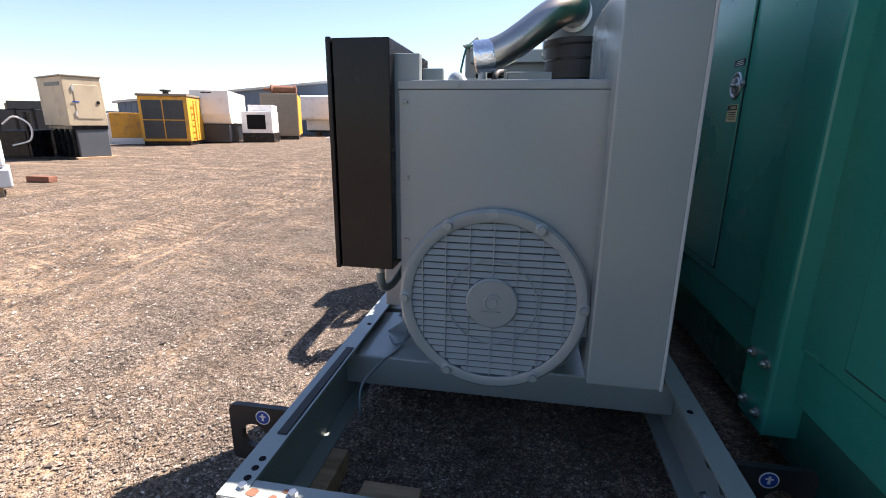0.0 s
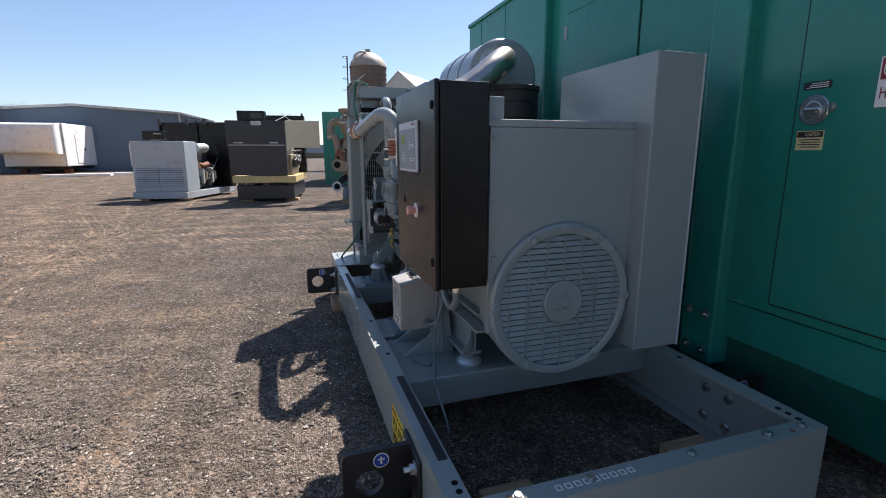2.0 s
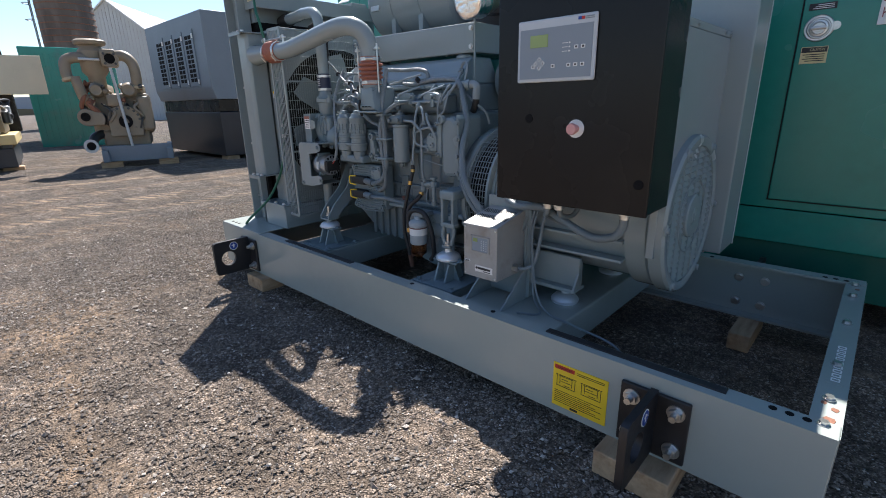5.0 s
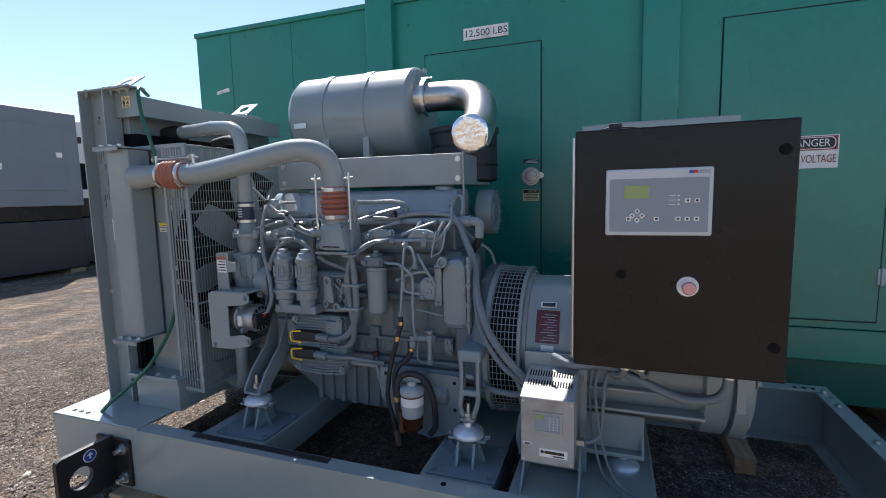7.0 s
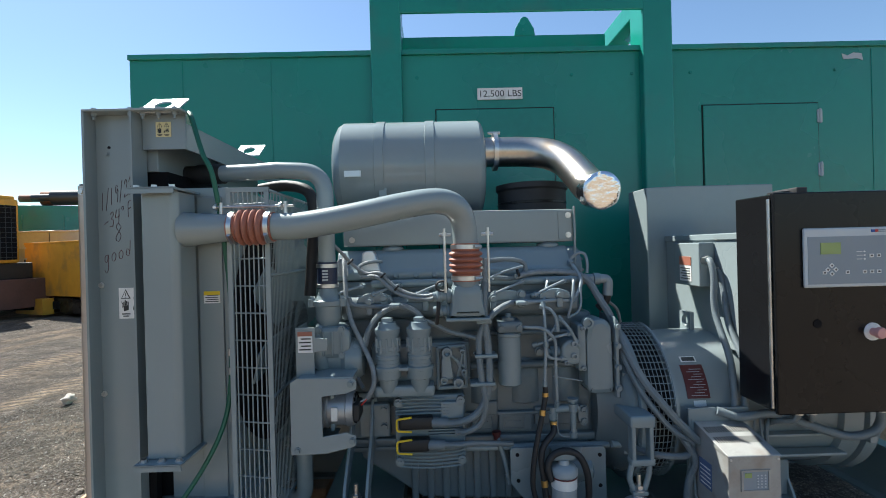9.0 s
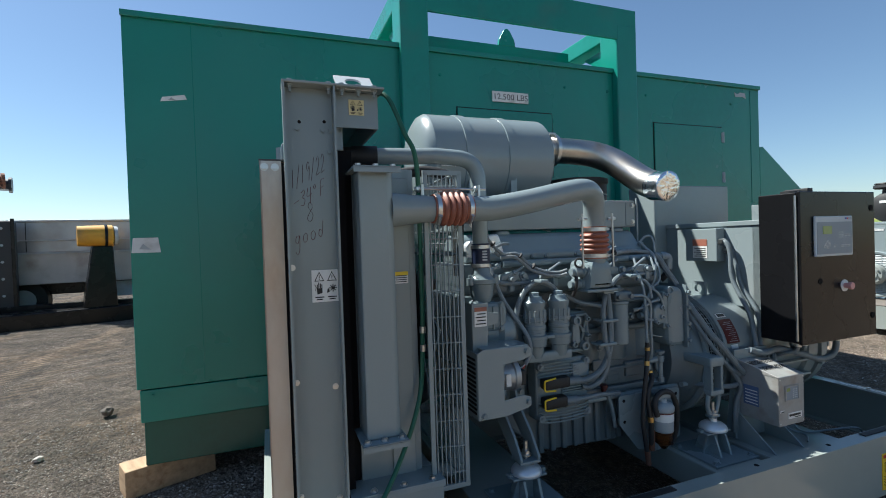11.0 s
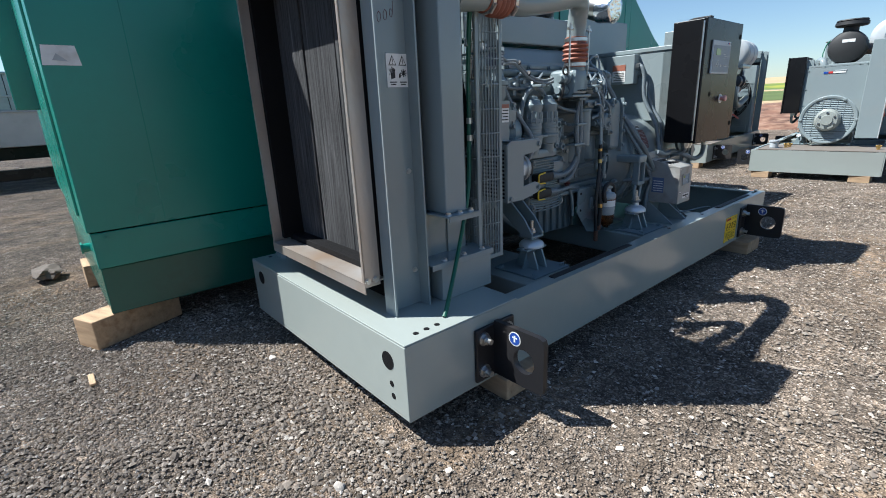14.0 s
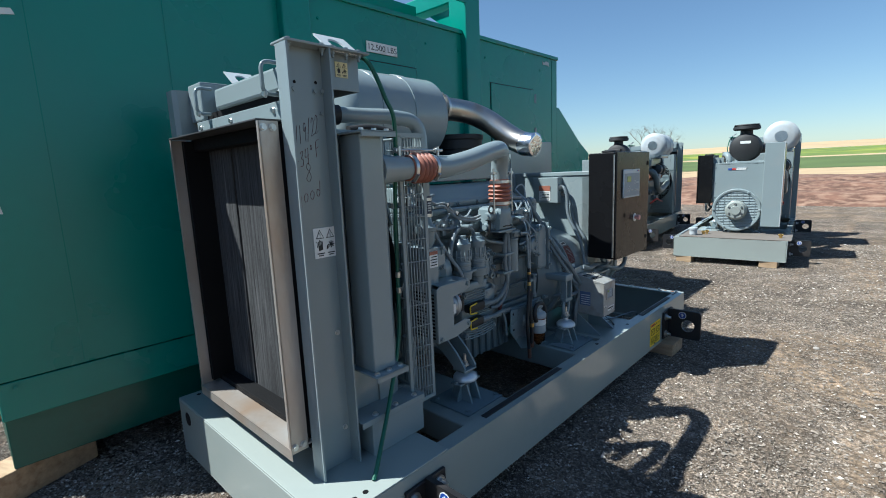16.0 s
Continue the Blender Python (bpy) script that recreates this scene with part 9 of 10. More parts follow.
# intake elbows with collars
for pts, r in (([(-0.30, 0.12, 2.16), (-0.55, 0.10, 2.20), (-0.76, 0.08, 2.12), (-0.79, 0.06, 1.88), (-0.76, 0.05, 1.76)], 0.10), ([(-0.66, 0.02, 1.82), (-0.62, 0.0, 1.62), (-0.58, 0.04, 1.40), (-0.50, 0.12, 1.30)], 0.095), ([(0.06, 0.14, 2.22), (0.26, 0.12, 2.24), (0.40, 0.10, 2.10), (0.42, 0.10, 1.84), (0.40, 0.14, 1.62)], 0.105)):
    bm = B()
    sweep(bm, smooth_path(pts, 6), r, 18)
    pp = part("intake_pipe", bm, BEIGE, u)
    d_ = (Vector(pts[-1]) - Vector(pts[-2])).normalized()
    bm = B()
    turned(bm, Vector(pts[-1]) - d_ * 0.06, d_, [(0, r), (0.002, r * 1.22), (0.05, r * 1.22), (0.055, r)], 18)
    part("collar", bm, TAN, pp)
# upright exhaust housing with a flat cap and a flanged port
bm = B()
turned(bm, (-0.30, 0.25, 1.66), (0, 0, 1), [(0, 0.15), (0.18, 0.16), (0.28, 0.24), (0.66, 0.25), (0.72, 0.20), (0.76, 0.19), (0.78, 0.27), (0.81, 0.29), (0.85, 0.29), (0.88, 0.24), (0.90, 0.0)], 28)
part("exhaust_neck", bm, BEIGE, u)
case(u, "port_housing", BEIGE, -0.16, 0.14, 0.0, 0.4, 2.02, 2.36, 0.05)
bm = B()
turned(bm, (0.02, 0.02, 2.17), (0, -1, 0), [(0, 0.12), (0.06, 0.12), (0.061, 0.16), (0.10, 0.16), (0.101, 0.10), (0.06, 0.095)], 24)
fl = part("flange", bm, BEIGE, u)
bm = B()
cyl(bm, (0.02, -0.035, 2.17), (0.02, -0.045, 2.17), 0.094, seg=22)
part("bore", bm, DARK, fl)
for k in range(4):
    a_ = radians(45 + 90 * k)
    bm = B()
    bolt(bm, (0.02 + 0.13 * math.cos(a_), -0.08, 2.17 + 0.13 * math.sin(a_)), (0, -1, 0), 0.018, 0.02)
    part("bolt", bm, GUNMETAL, fl)
bars(u, LIGHTGREY, [((0.0, -0.10, 2.0), (0.10, -0.10, 0.46), 0.028), ((-0.52, -0.06, 2.16), (-0.16, -0.06, 2.15), 0.025)], "strut")
# outlet at the foot
bm = B()
sweep(bm, smooth_path([(-0.42, 0.3, 0.72), (-0.56, 0.15, 0.66), (-0.62, 0.0, 0.54), (-0.63, -0.12, 0.50)], 6), 0.09, 16)
op = part("outlet_pipe", bm, GUNMETAL, u)
bm = B()
turned(bm, (-0.63, -0.10, 0.50), (0, -1, 0), [(0, 0.10), (0.06, 0.10), (0.061, 0.135), (0.09, 0.135), (0.091, 0.088), (0.04, 0.08)], 24)
part("outlet_flange", bm, LIGHTGREY, op)
bm = B()
cyl(bm, (-0.63, -0.145, 0.50), (-0.63, -0.15, 0.50), 0.082, seg=20)
part("bore", bm, DARK, op)
rng = random.Random(12)
for k in range(26):
    bm = B()
    x, z = rng.uniform(-0.55, 0.58), rng.uniform(0.78, 1.75)
    r = rng.uniform(0.025, 0.06)
    turned(bm, (x, 0.26 - 0.2 * rng.random(), z), (rng.uniform(-0.3, 0.3), -1, rng.uniform(-0.3, 0.5)), [(0, r), (0.06, r * 1.2), (0.09, r * 0.8), (0.14, r * 0.6), (0.14, 0)], 10)
    part("boss", bm, (BEIGE, GUNMETAL, BEIGE, TAN, RUST, BEIGE)[k % 6], u)
for k in range(9):
    x, z = rng.uniform(-0.75, 0.5), rng.uniform(1.1, 1.8)
    bm = B()
    tube(bm, [(x, 0.1, z), (x + rng.uniform(-0.15, 0.15), -0.05, z - 0.12), (x + rng.uniform(-0.25, 0.25), 0.0, z - 0.3), (x + rng.uniform(-0.2, 0.2), 0.15, z - 0.42)], 0.018 + 0.012 * (k % 3), 8)
    part("pipe", bm, (GUNMETAL, BEIGE, RUST)[k % 3], u)
for x in (-0.36, 0.74):
    case(u, "block", WOOD, x - 0.2, x + 0.2, 0.0, 0.25, 0.0, 0.16, 0.01)
at_pose(u, 0.84, 13.35, -18)
u.matrix_basis = u.matrix_basis @ Matrix.Diagonal((1.0, 1.0, 1.05, 1))

# blue-grey enclosure on a black tank
u = thing("generator_enclosure", "blue-grey generator enclosure on a tall black fuel tank", "enclosure")
case(u, "tank", NAVY, 0.0, 2.0, 0.0, 3.7, 0.12, 1.15, 0.02, "black fuel tank")
case(u, "sub_base", BLACK, 0.03, 1.97, 0.02, 3.68, 1.16, 1.44, 0.01)
bm = B()
prism(bm, [(-0.02, 1.44), (2.02, 1.44), (2.02, 3.34), (-0.10, 3.34), (-0.10, 1.70)], "y", -0.03, 3.8, 0.02)
bd = part("body", bm, BLUEGREY, u)
panel(u, "door", BLUEGREY, 0.55, 1.72, -0.032, 1.75, 3.05, 0.02)
for z in (2.95, 2.2):
    case(u, "hinge", WHITE, 0.53, 0.62, -0.065, -0.03, z - 0.06, z + 0.06, 0.004)
case(u, "latch", WHITE, 1.55, 1.66, -0.075, -0.045, 2.42, 2.52, 0.006)
for k in range(4):
    y0 = 0.55 + 0.66 * k
    d = panel(u, "side_door", BLUEGREY, y0, y0 + 0.60, -0.102, 1.75, 3.0, 0.02, "side door with slotted vents", "west")
    for c in range(2):
        for r in range(10):
            bm = B()
            box(bm, -0.128, -0.12, y0 + 0.12 + 0.20 * c, y0 + 0.28 + 0.20 * c, 1.85 + 0.105 * r, 1.93 + 0.105 * r)
            part("slot", bm, DARK, d)
    for z in (1.85, 2.85):
        case(d, "hinge", WHITE, -0.145, -0.122, y0 - 0.01, y0 + 0.03, z - 0.05, z + 0.05, 0.003)
for x in (0.2, 1.8):
    case(u, "block", WOOD, x - 0.15, x + 0.15, 0.05, 0.4, 0.0, 0.12, 0.01)
at_pose(u, 2.70, 12.72, 0)
# white enclosure behind it
u = thing("generator_enclosure", "white generator enclosure on a black tank", "enclosure")
case(u, "tank", NAVY, 0, 2.2, 0, 3.5, 0.1, 1.15, 0.02)
case(u, "sub_base", BLACK, 0, 2.2, 0, 3.5, 1.16, 1.6, 0.02)
bd = case(u, "body", OFFWHITE, -0.1, 2.3, -0.05, 3.6, 1.6, 3.35, 0.03)
for x in (0.1, 1.1):
    d = panel(u, "door", OFFWHITE, x, x + 0.85, -0.052, 1.7, 2.5, 0.02)
    panel(d, "vent", DARK, x + 0.12, x + 0.55, -0.073, 1.8, 2.4, 0.006)
    case(d, "handle", BLACK, x + 0.68, x + 0.73, -0.10, -0.07, 2.0, 2.15, 0.004)
case(u, "maker_bar", INK, 0.9, 1.9, -0.06, -0.045, 3.05, 3.16)
case(u, "vent_hole", INK, 0.28, 0.38, -0.06, -0.045, 2.85, 3.0)
at_pose(u, 5.0, 13.7, -12)

# green box behind the beige engine
u = thing("shipping_container", "teal green ribbed steel container", "container")
bd = case(u, "body", GREEN2, 0, 2.6, 0, 6, 0.0, 3.3, 0.03)
for k in range(14):
    case(bd, "rib", GREEN2, 0.12 + 0.17 * k, 0.20 + 0.17 * k, -0.03, 0.005, 0.3, 3.1, 0.006)
at_pose(u, 0.55, 22.5, -12)

# barn, silo with ladder, blue hall
u = thing("barn", "pale corrugated barn with light metal roof", "barn")
W2, HE, HA, LN = 3.6, 8.3, 11.3, 30
bm = B()
prism(bm, [(-W2, 0), (W2, 0), (W2, HE), (0, HA), (-W2, HE)], "y", 0, LN)
part("wall", bm, mat("pale_corrugated_wall", (0.42, 0.46, 0.47), 0.5, var=0.06, scale=0.6), u)
for s in (-1, 1):
    bm = B()
    prism(bm, [(0, HA + 0.12), (s * (W2 + 0.3), HE - 0.12), (s * (W2 + 0.3), HE - 0.24), (0, HA)], "y", -0.25, LN + 0.3)
    rf = part("roof", bm, mat("pale_metal_roof", (0.55, 0.58, 0.58), 0.35, 0.3, var=0.05), u, "pale metal roof")
    for k in range(35):
        y = -0.2 + 0.86 * k
        bm = B()
        sweep(bm, [(0, y, HA + 0.13), (s * (W2 + 0.3), y, HE - 0.11)], 0.03, 5)
        part("seam", bm, LIGHTGREY, rf)
for k in range(22):
    x = -W2 + 0.15 + 0.328 * k
    top = HE + (HA - HE) * (1 - abs(x) / W2) - 0.05
    bm = B()
    box(bm, x - 0.03, x + 0.03, -0.03, 0.0, 0.0, top)
    part("rib", bm, LIGHTGREY, u)
case(u, "lower_wall", mat("cream_block_wall", (0.45, 0.40, 0.30), 0.7), W2 - 0.02, W2 + 6, 0.5, LN, 0, 6.6, 0.02, "cream lean-to wall")
at_pose(u, 12.8, 59.3, -42)

u = thing("silo", "weathered concrete-stave silo with domed cap and ladder", "silo")
SILO = mat("weathered_silo", (0.085, 0.078, 0.072), 0.85, var=0.35, scale=0.9, dirt=(0.17, 0.155, 0.14), amount=0.5, dscale=1.2, stretch=(1, 1, 0.25))
bm = B()
turned(bm, (0, 0, 0), (0, 0, 1), [(0, 1.62), (9.0, 1.62)], 40)
bd = part("shaft", bm, SILO, u)
for k in range(22):
    bm = B()
    turned(bm, (0, 0, 0.4 + 0.4 * k), (0, 0, 1), [(0, 1.62), (0.01, 1.645), (0.04, 1.645), (0.05, 1.62)], 40)
    part("hoop", bm, RUST, bd)
bm = B()
turned(bm, (0, 0, 9.0), (0, 0, 1), [(0, 1.68), (0.1, 1.66), (0.5, 1.5), (0.9, 1.15), (1.2, 0.65), (1.3, 0.3), (1.55, 0.25), (1.6, 0.0)], 40)
part("dome", bm, mat("dull_dome_metal", (0.30, 0.27, 0.24), 0.6, 0.2, var=0.2, scale=2), u, "dull rusty metal dome")
for s in (-0.22, 0.22):
    bars(u, GUNMETAL, [((-1.85, s, 0), (-1.85, s, 9.9), 0.03)], "ladder_rail")
for k in range(30):
    bars(u, GUNMETAL, [((-1.85, -0.22, 0.33 * k + 0.2), (-1.85, 0.22, 0.33 * k + 0.2), 0.02)], "rung")
for z in (7.0, 8.0, 9.0, 9.8):
    bm = B()
    sweep(bm, [(-1.85 - 0.4 * math.sin(a), 0.4 * math.cos(a), z) for a in [math.pi * i / 12 for i in range(13)]], 0.025, 6)
    part("cage_hoop", bm, GUNMETAL, u)
bm = B()
sweep(bm, smooth_path([(-1.2, -0.3, 8.0), (-1.35, -0.7, 9.6), (-0.9, -0.9, 10.1), (-0.3, -0.7, 10.2)], 6), 0.10, 10)
part("filler_pipe", bm, LIGHTGREY, u)
at_pose(u, 6.45, 44.3, 0)

u = thing("metal_hall", "long low blue metal hall with pale roof edge", "hall")
HB = mat("blue_hall_cladding", (0.085, 0.13, 0.19), 0.5, var=0.05, scale=0.5)
bm = B()
prism(bm, [(-21, 0), (12.4, 0), (12.4, 4.3), (9.8, 4.9), (2.2, 5.25), (-21, 2.9)], "y", 0, 26)
part("wall", bm, HB, u)
bm = B()
prism(bm, [(-21.3, 2.9), (2.2, 5.27), (9.8, 4.92), (12.6, 4.27), (12.6, 4.42), (9.8, 5.10), (2.2, 5.47), (-21.3, 3.1)], "y", -0.3, 26.3)
part("roof", bm, LIGHTGREY, u, "pale roof edge")
for k in range(62):
    x = -20.8 + 0.53 * k
    bm = B()
    box(bm, x - 0.04, x + 0.04, -0.04, 0.0, 0, 2.85 + 2.3 * min(1.0, (x + 21) / 23.2) if x < 9.8 else 4.2)
    part("rib", bm, HB, u)
case(u, "gutter_post", LIGHTGREY, 9.72, 9.88, -0.1, 0.0, 0, 4.9, 0.01)
at_pose(u, -19.5, 46.5, 12)

# the row of enclosures along the far side
u = thing("generator_enclosure", "tan generator enclosure on a dark grey base", "enclosure")
case(u, "base", mat("dark_grey_base", (0.07, 0.08, 0.09), 0.5), 0.0, 0.95, 0.0, 2.0, 0.1, 1.0, 0.02)
for k in range(4):
    case(u, "base_post", BLACK, -0.10, -0.02, 0.15 + 0.5 * k, 0.35 + 0.5 * k, 0.1, 1.0, 0.01)
case(u, "sub_base", BLACK, -0.12, 0.97, -0.02, 2.1, 1.0, 1.12, 0.01)
bm = B()
prism(bm, [(-0.2, 1.12), (0.98, 1.12), (0.93, 2.66), (-0.2, 2.66)], "y", -0.06, 2.15, 0.02)
bd = part("body", bm, TAN, u)
d = panel(u, "door", TAN, 0.08, 0.84, -0.065, 1.35, 2.42, 0.012)
case(d, "latch", BLACK, 0.72, 0.80, -0.10, -0.075, 1.82, 1.92, 0.004)
case(d, "stripe", BADGEBLUE, 0.0, 0.2, -0.086, -0.072, 1.86, 1.90, 0.0)
for z in (1.5, 2.3):
    case(d, "hinge", LIGHTGREY, 0.04, 0.09, -0.09, -0.07, z - 0.08, z + 0.08, 0.004)
case(u, "roof_cap", BEIGE, -0.23, 0.97, -0.09, 2.18, 2.66, 2.71, 0.01)
panel(u, "vent", GUNMETAL, 0.15, 1.5, -0.20, 2.38, 2.5, 0.01, "", "west")
case(u, "pallet", WOOD, -0.15, 1.1, -0.1, 2.2, 0.0, 0.1, 0.01)
at_pose(u, -15.24, 14.19, 66)
u.matrix_basis = u.matrix_basis @ Matrix.Diagonal((1.0, 1.0, 1.04, 1))

u = thing("radiator_unit", "dark radiator unit standing on the yard", "radiator")
case(u, "body", NAVY, -1.3, 1.3, 0, 1.0, 0.1, 1.75, 0.03)
for k in range(5):
    case(u, "post", BLACK, -1.32 + 0.65 * k, -1.24 + 0.65 * k, -0.04, 0.0, 0.0, 1.8, 0.006)
case(u, "cover", BEIGE, -1.0, -0.2, 0.1, 0.8, 1.75, 2.0, 0.02)
case(u, "frame", GUNMETAL, -0.9, 1.0, 0.05, 0.5, 1.76, 2.1, 0.01)
at_pose(u, -20.6, 17.3, 25)

u = thing("trailer_unit", "white trailer machine with black hoses", "trailer")
case(u, "body", OFFWHITE, -1.6, 0.0, 0, 1.2, 0.55, 1.35, 0.04)
case(u, "skirt", LIGHTGREY, -1.6, 0.05, -0.02, 1.2, 0.18, 0.52, 0.03)
bm = B()
tube(bm, [(-0.3, 0.6, 1.3), (-0.2, 0.6, 1.42), (-0.5, 0.6, 1.5)], 0.03, 10)
part("hose", bm, WHITE, u)
case(u, "foot", WOOD, -1.4, -0.1, 0.1, 0.4, 0.0, 0.18, 0.01)
at_pose(u, -9.20, 7.05, 52)
u = thing("frame_machine", "black framed machine with hoses and white coil", "machine")
case(u, "frame", BLACK, -0.8, 0.1, 0, 1.6, 0.1, 1.0, 0.03)
for x in (-0.75, 0.15):
    for y in (0.05, 1.5):
        case(u, "post", BLACK, x - 0.04, x + 0.04, y - 0.04, y + 0.04, 0, 1.6, 0.006)
bm = B()
tube(bm, [(-0.3, -0.1, 0.5), (0.3, -0.1, 0.7), (0.35, -0.1, 1.2), (-0.1, -0.1, 1.45), (-0.5, -0.1, 1.2)], 0.03, 10)
part("coil", bm, WHITE, u)
case(u, "skid", BLACK, -1.0, 1.6, 0, 1.5, 0.0, 0.12, 0.01)
at_pose(u, -16.9, 13.7, 15)
bm = B()
box(bm, -10.95, -10.35, 8.75, 8.95, 0, 0.13, 0.01)
tagged(part("rusty_block", bm, RUST, None), "rusty steel block lying on the dirt", "block")
rng = random.Random(9)
for k in range(11):
    rock(-11.3 + rng.uniform(-0.9, 1.6), 7.6 + rng.uniform(-0.5, 0.8), rng.uniform(0.05, 0.12), 40 + k, PALESTONE, "pale broken stone lying on the dirt")

u = thing("generator_enclosure", "small yellow generator with louvred side", "enclosure")
bd = case(u, "body", OCHRE, -1.1, 1.0, 0, 2, 0.35, 1.75, 0.03)
louvres(bd, OCHRE, -0.2, 0.9, -0.003, 0.6, 1.5, 9)
case(u, "end_cover", OFFWHITE, -1.5, -1.1, 0.1, 1.9, 0.3, 1.7, 0.03)
case(u, "skid", OFFWHITE, -1.5, 1.2, 0, 2, 0.0, 0.35, 0.02)
at_pose(u, -22.4, 24.4, 30)
u = thing("generator_enclosure", "yellow generator enclosure with dark grille", "enclosure")
bd = case(u, "body", OCHRE, -1.25, 1.15, 0, 5, 0.25, 2.6, 0.03)
panel(bd, "grille", GUNMETAL, -1.1, 0.95, -0.003, 0.4, 2.4, 0.02, "dark radiator grille")
case(bd, "grille_bar", OCHRE, -0.11, -0.06, -0.05, -0.02, 0.4, 2.4, 0.004)
case(bd, "grille_bar", OCHRE, -1.1, 0.95, -0.05, -0.02, 1.35, 1.40, 0.004)
case(u, "roof", BEIGE, -1.3, 1.2, -0.1, 5.1, 2.6, 2.72, 0.02)
case(u, "skid", BLACK, -1.2, 1.1, 0, 5, 0.0, 0.25, 0.02)
for k in range(6):
    bars(u, OCHRE, [((1.3, 0.6, 0.6 + 0.33 * k), (1.3, 1.1, 0.6 + 0.33 * k), 0.025)], "rung")
bars(u, OCHRE, [((1.3, 0.6, 0.3), (1.3, 0.6, 2.4), 0.03), ((1.3, 1.1, 0.3), (1.3, 1.1, 2.4), 0.03)], "ladder_rail")
bm = B()
turned(bm, (-0.3, 1.5, 2.7), (0, 0, 1), [(0, 0.15), (0.2, 0.15), (0.21, 0.28), (0.3, 0.28), (0.3, 0)], 16)
part("rain_cap", bm, RUBBER, u)
at_pose(u, -19.2, 23.2, 22)
u = thing("generator_enclosure", "white tapered generator enclosure on a black tank", "enclosure")
case(u, "tank", NAVY, -0.9, 0.9, 0.2, 5.0, 0.1, 1.15, 0.02)
bm = B()
prism(bm, [(0.35, 1.18), (6.5, 1.18), (6.5, 3.1), (0.0, 3.1), (0.0, 1.75)], "x", -1.05, 1.05, 0.03)
bd = part("body", bm, OFFWHITE, u)
panel(bd, "door", OFFWHITE, 1.8, 3.2, 1.052, 1.3, 2.4, 0.02, "", "east")
louvres(bd, LIGHTGREY, 1.9, 3.1, 1.055, 1.5, 2.3, 8, "east")
case(bd, "maker_bar", INK, -0.45, 0.15, -0.01, 0.02, 2.92, 3.0)
at_pose(u, -18.6, 26.2, 24)
u = thing("generator_enclosure", "small white generator with dark air inlet", "enclosure")
case(u, "skid", BLACK, -0.95, 0.95, 0, 2.6, 0.05, 0.62, 0.03)
bd = case(u, "body", OFFWHITE, -0.95, 0.9, 0.0, 2.5, 0.62, 1.95, 0.03)
panel(bd, "inlet", DARK, -0.62, 0.5, -0.003, 0.85, 1.75, 0.012, "dark air inlet")
case(u, "roof_box", OFFWHITE, -0.6, 0.9, 0.5, 2.3, 1.95, 2.35, 0.03)
for k in range(3):
    for z in (0.8, 1.3):
        panel(bd, "vent", LIGHTGREY, 0.3 + 0.75 * k, 0.8 + 0.75 * k, 0.902, z, z + 0.35, 0.015, "", "east")
at_pose(u, -16.9, 28.3, 20)
u = thing("container_generator", "tan container with ribbed end and rusty silencer on the roof", "container")
bd = case(u, "body", BEIGE, -1.3, 1.3, 0, 6, 0.3, 3.35, 0.02)
louvres(bd, BEIGE, -1.15, 1.15, -0.003, 0.5, 3.2, 18)
case(u, "side", OCHRE, 1.3, 1.33, 0.1, 5.9, 0.35, 3.3, 0.005)
case(u, "skid", BLACK, -1.25, 1.25, 0, 6, 0.0, 0.3, 0.01)
bm = B()
turned(bm, (-1.1, 1.0, 3.65), (1, 0, 0), [(0, 0.12), (0.5, 0.12), (0.52, 0.32), (0.6, 0.38), (0.7, 0.30), (2.2, 0.30), (2.25, 0.36), (2.35, 0.36), (2.4, 0.1)], 22)
part("silencer", bm, RUST, u, "rusty exhaust silencer")
case(u, "silencer_stand", RUST, -0.3, -0.2, 0.7, 1.3, 3.34, 3.5, 0.004)
case(u, "silencer_stand", RUST, 0.8, 0.9, 0.7, 1.3, 3.34, 3.5, 0.004)
at_pose(u, -18.2, 33.6, 24)
u = thing("box_trailer", "white box trailer with a rounded overhanging nose", "trailer")
bd = case(u, "body", OFFWHITE, -2.0, 2.0, 0.0, 6.3, 0.55, 3.7, 0.04)
bm = B()
box(bm, -2.05, 1.92, -1.0, 0.3, 1.45, 3.66)
es_ = [e for e in bm.edges if abs(e.verts[0].co.y + 1.0) < 0.01 and abs(e.verts[1].co.y + 1.0) < 0.01]
bmesh.ops.bevel(bm, geom=es_, offset=0.38, segments=6, affect="EDGES", profile=0.5)
part("rounded_nose", bm, OFFWHITE, u)
d = panel(bd, "door", OFFWHITE, 1.6, 3.0, 2.002, 0.75, 2.9, 0.03, "", "east")
case(bd, "handle", BLACK, 2.03, 2.07, 2.75, 2.85, 1.7, 1.95, 0.01)
for x, y in ((1.98, 0.02), (1.98, 6.28)):
    case(bd, "corner_trim", LIGHTGREY, x - 0.03, x + 0.05, y - 0.05, y + 0.05, 0.55, 3.7, 0.01)
case(u, "chassis", BLACK, -1.8, 1.8, 0.1, 6.2, 0.35, 0.55, 0.02)
for y in (1.2, 4.9):
    case(u, "support", RUST, 1.2, 1.7, y - 0.2, y + 0.2, 0.0, 0.36, 0.02)
    case(u, "support", RUST, -1.7, -1.2, y - 0.2, y + 0.2, 0.0, 0.36, 0.02)
at_pose(u, -18.7, 42.9, -6)
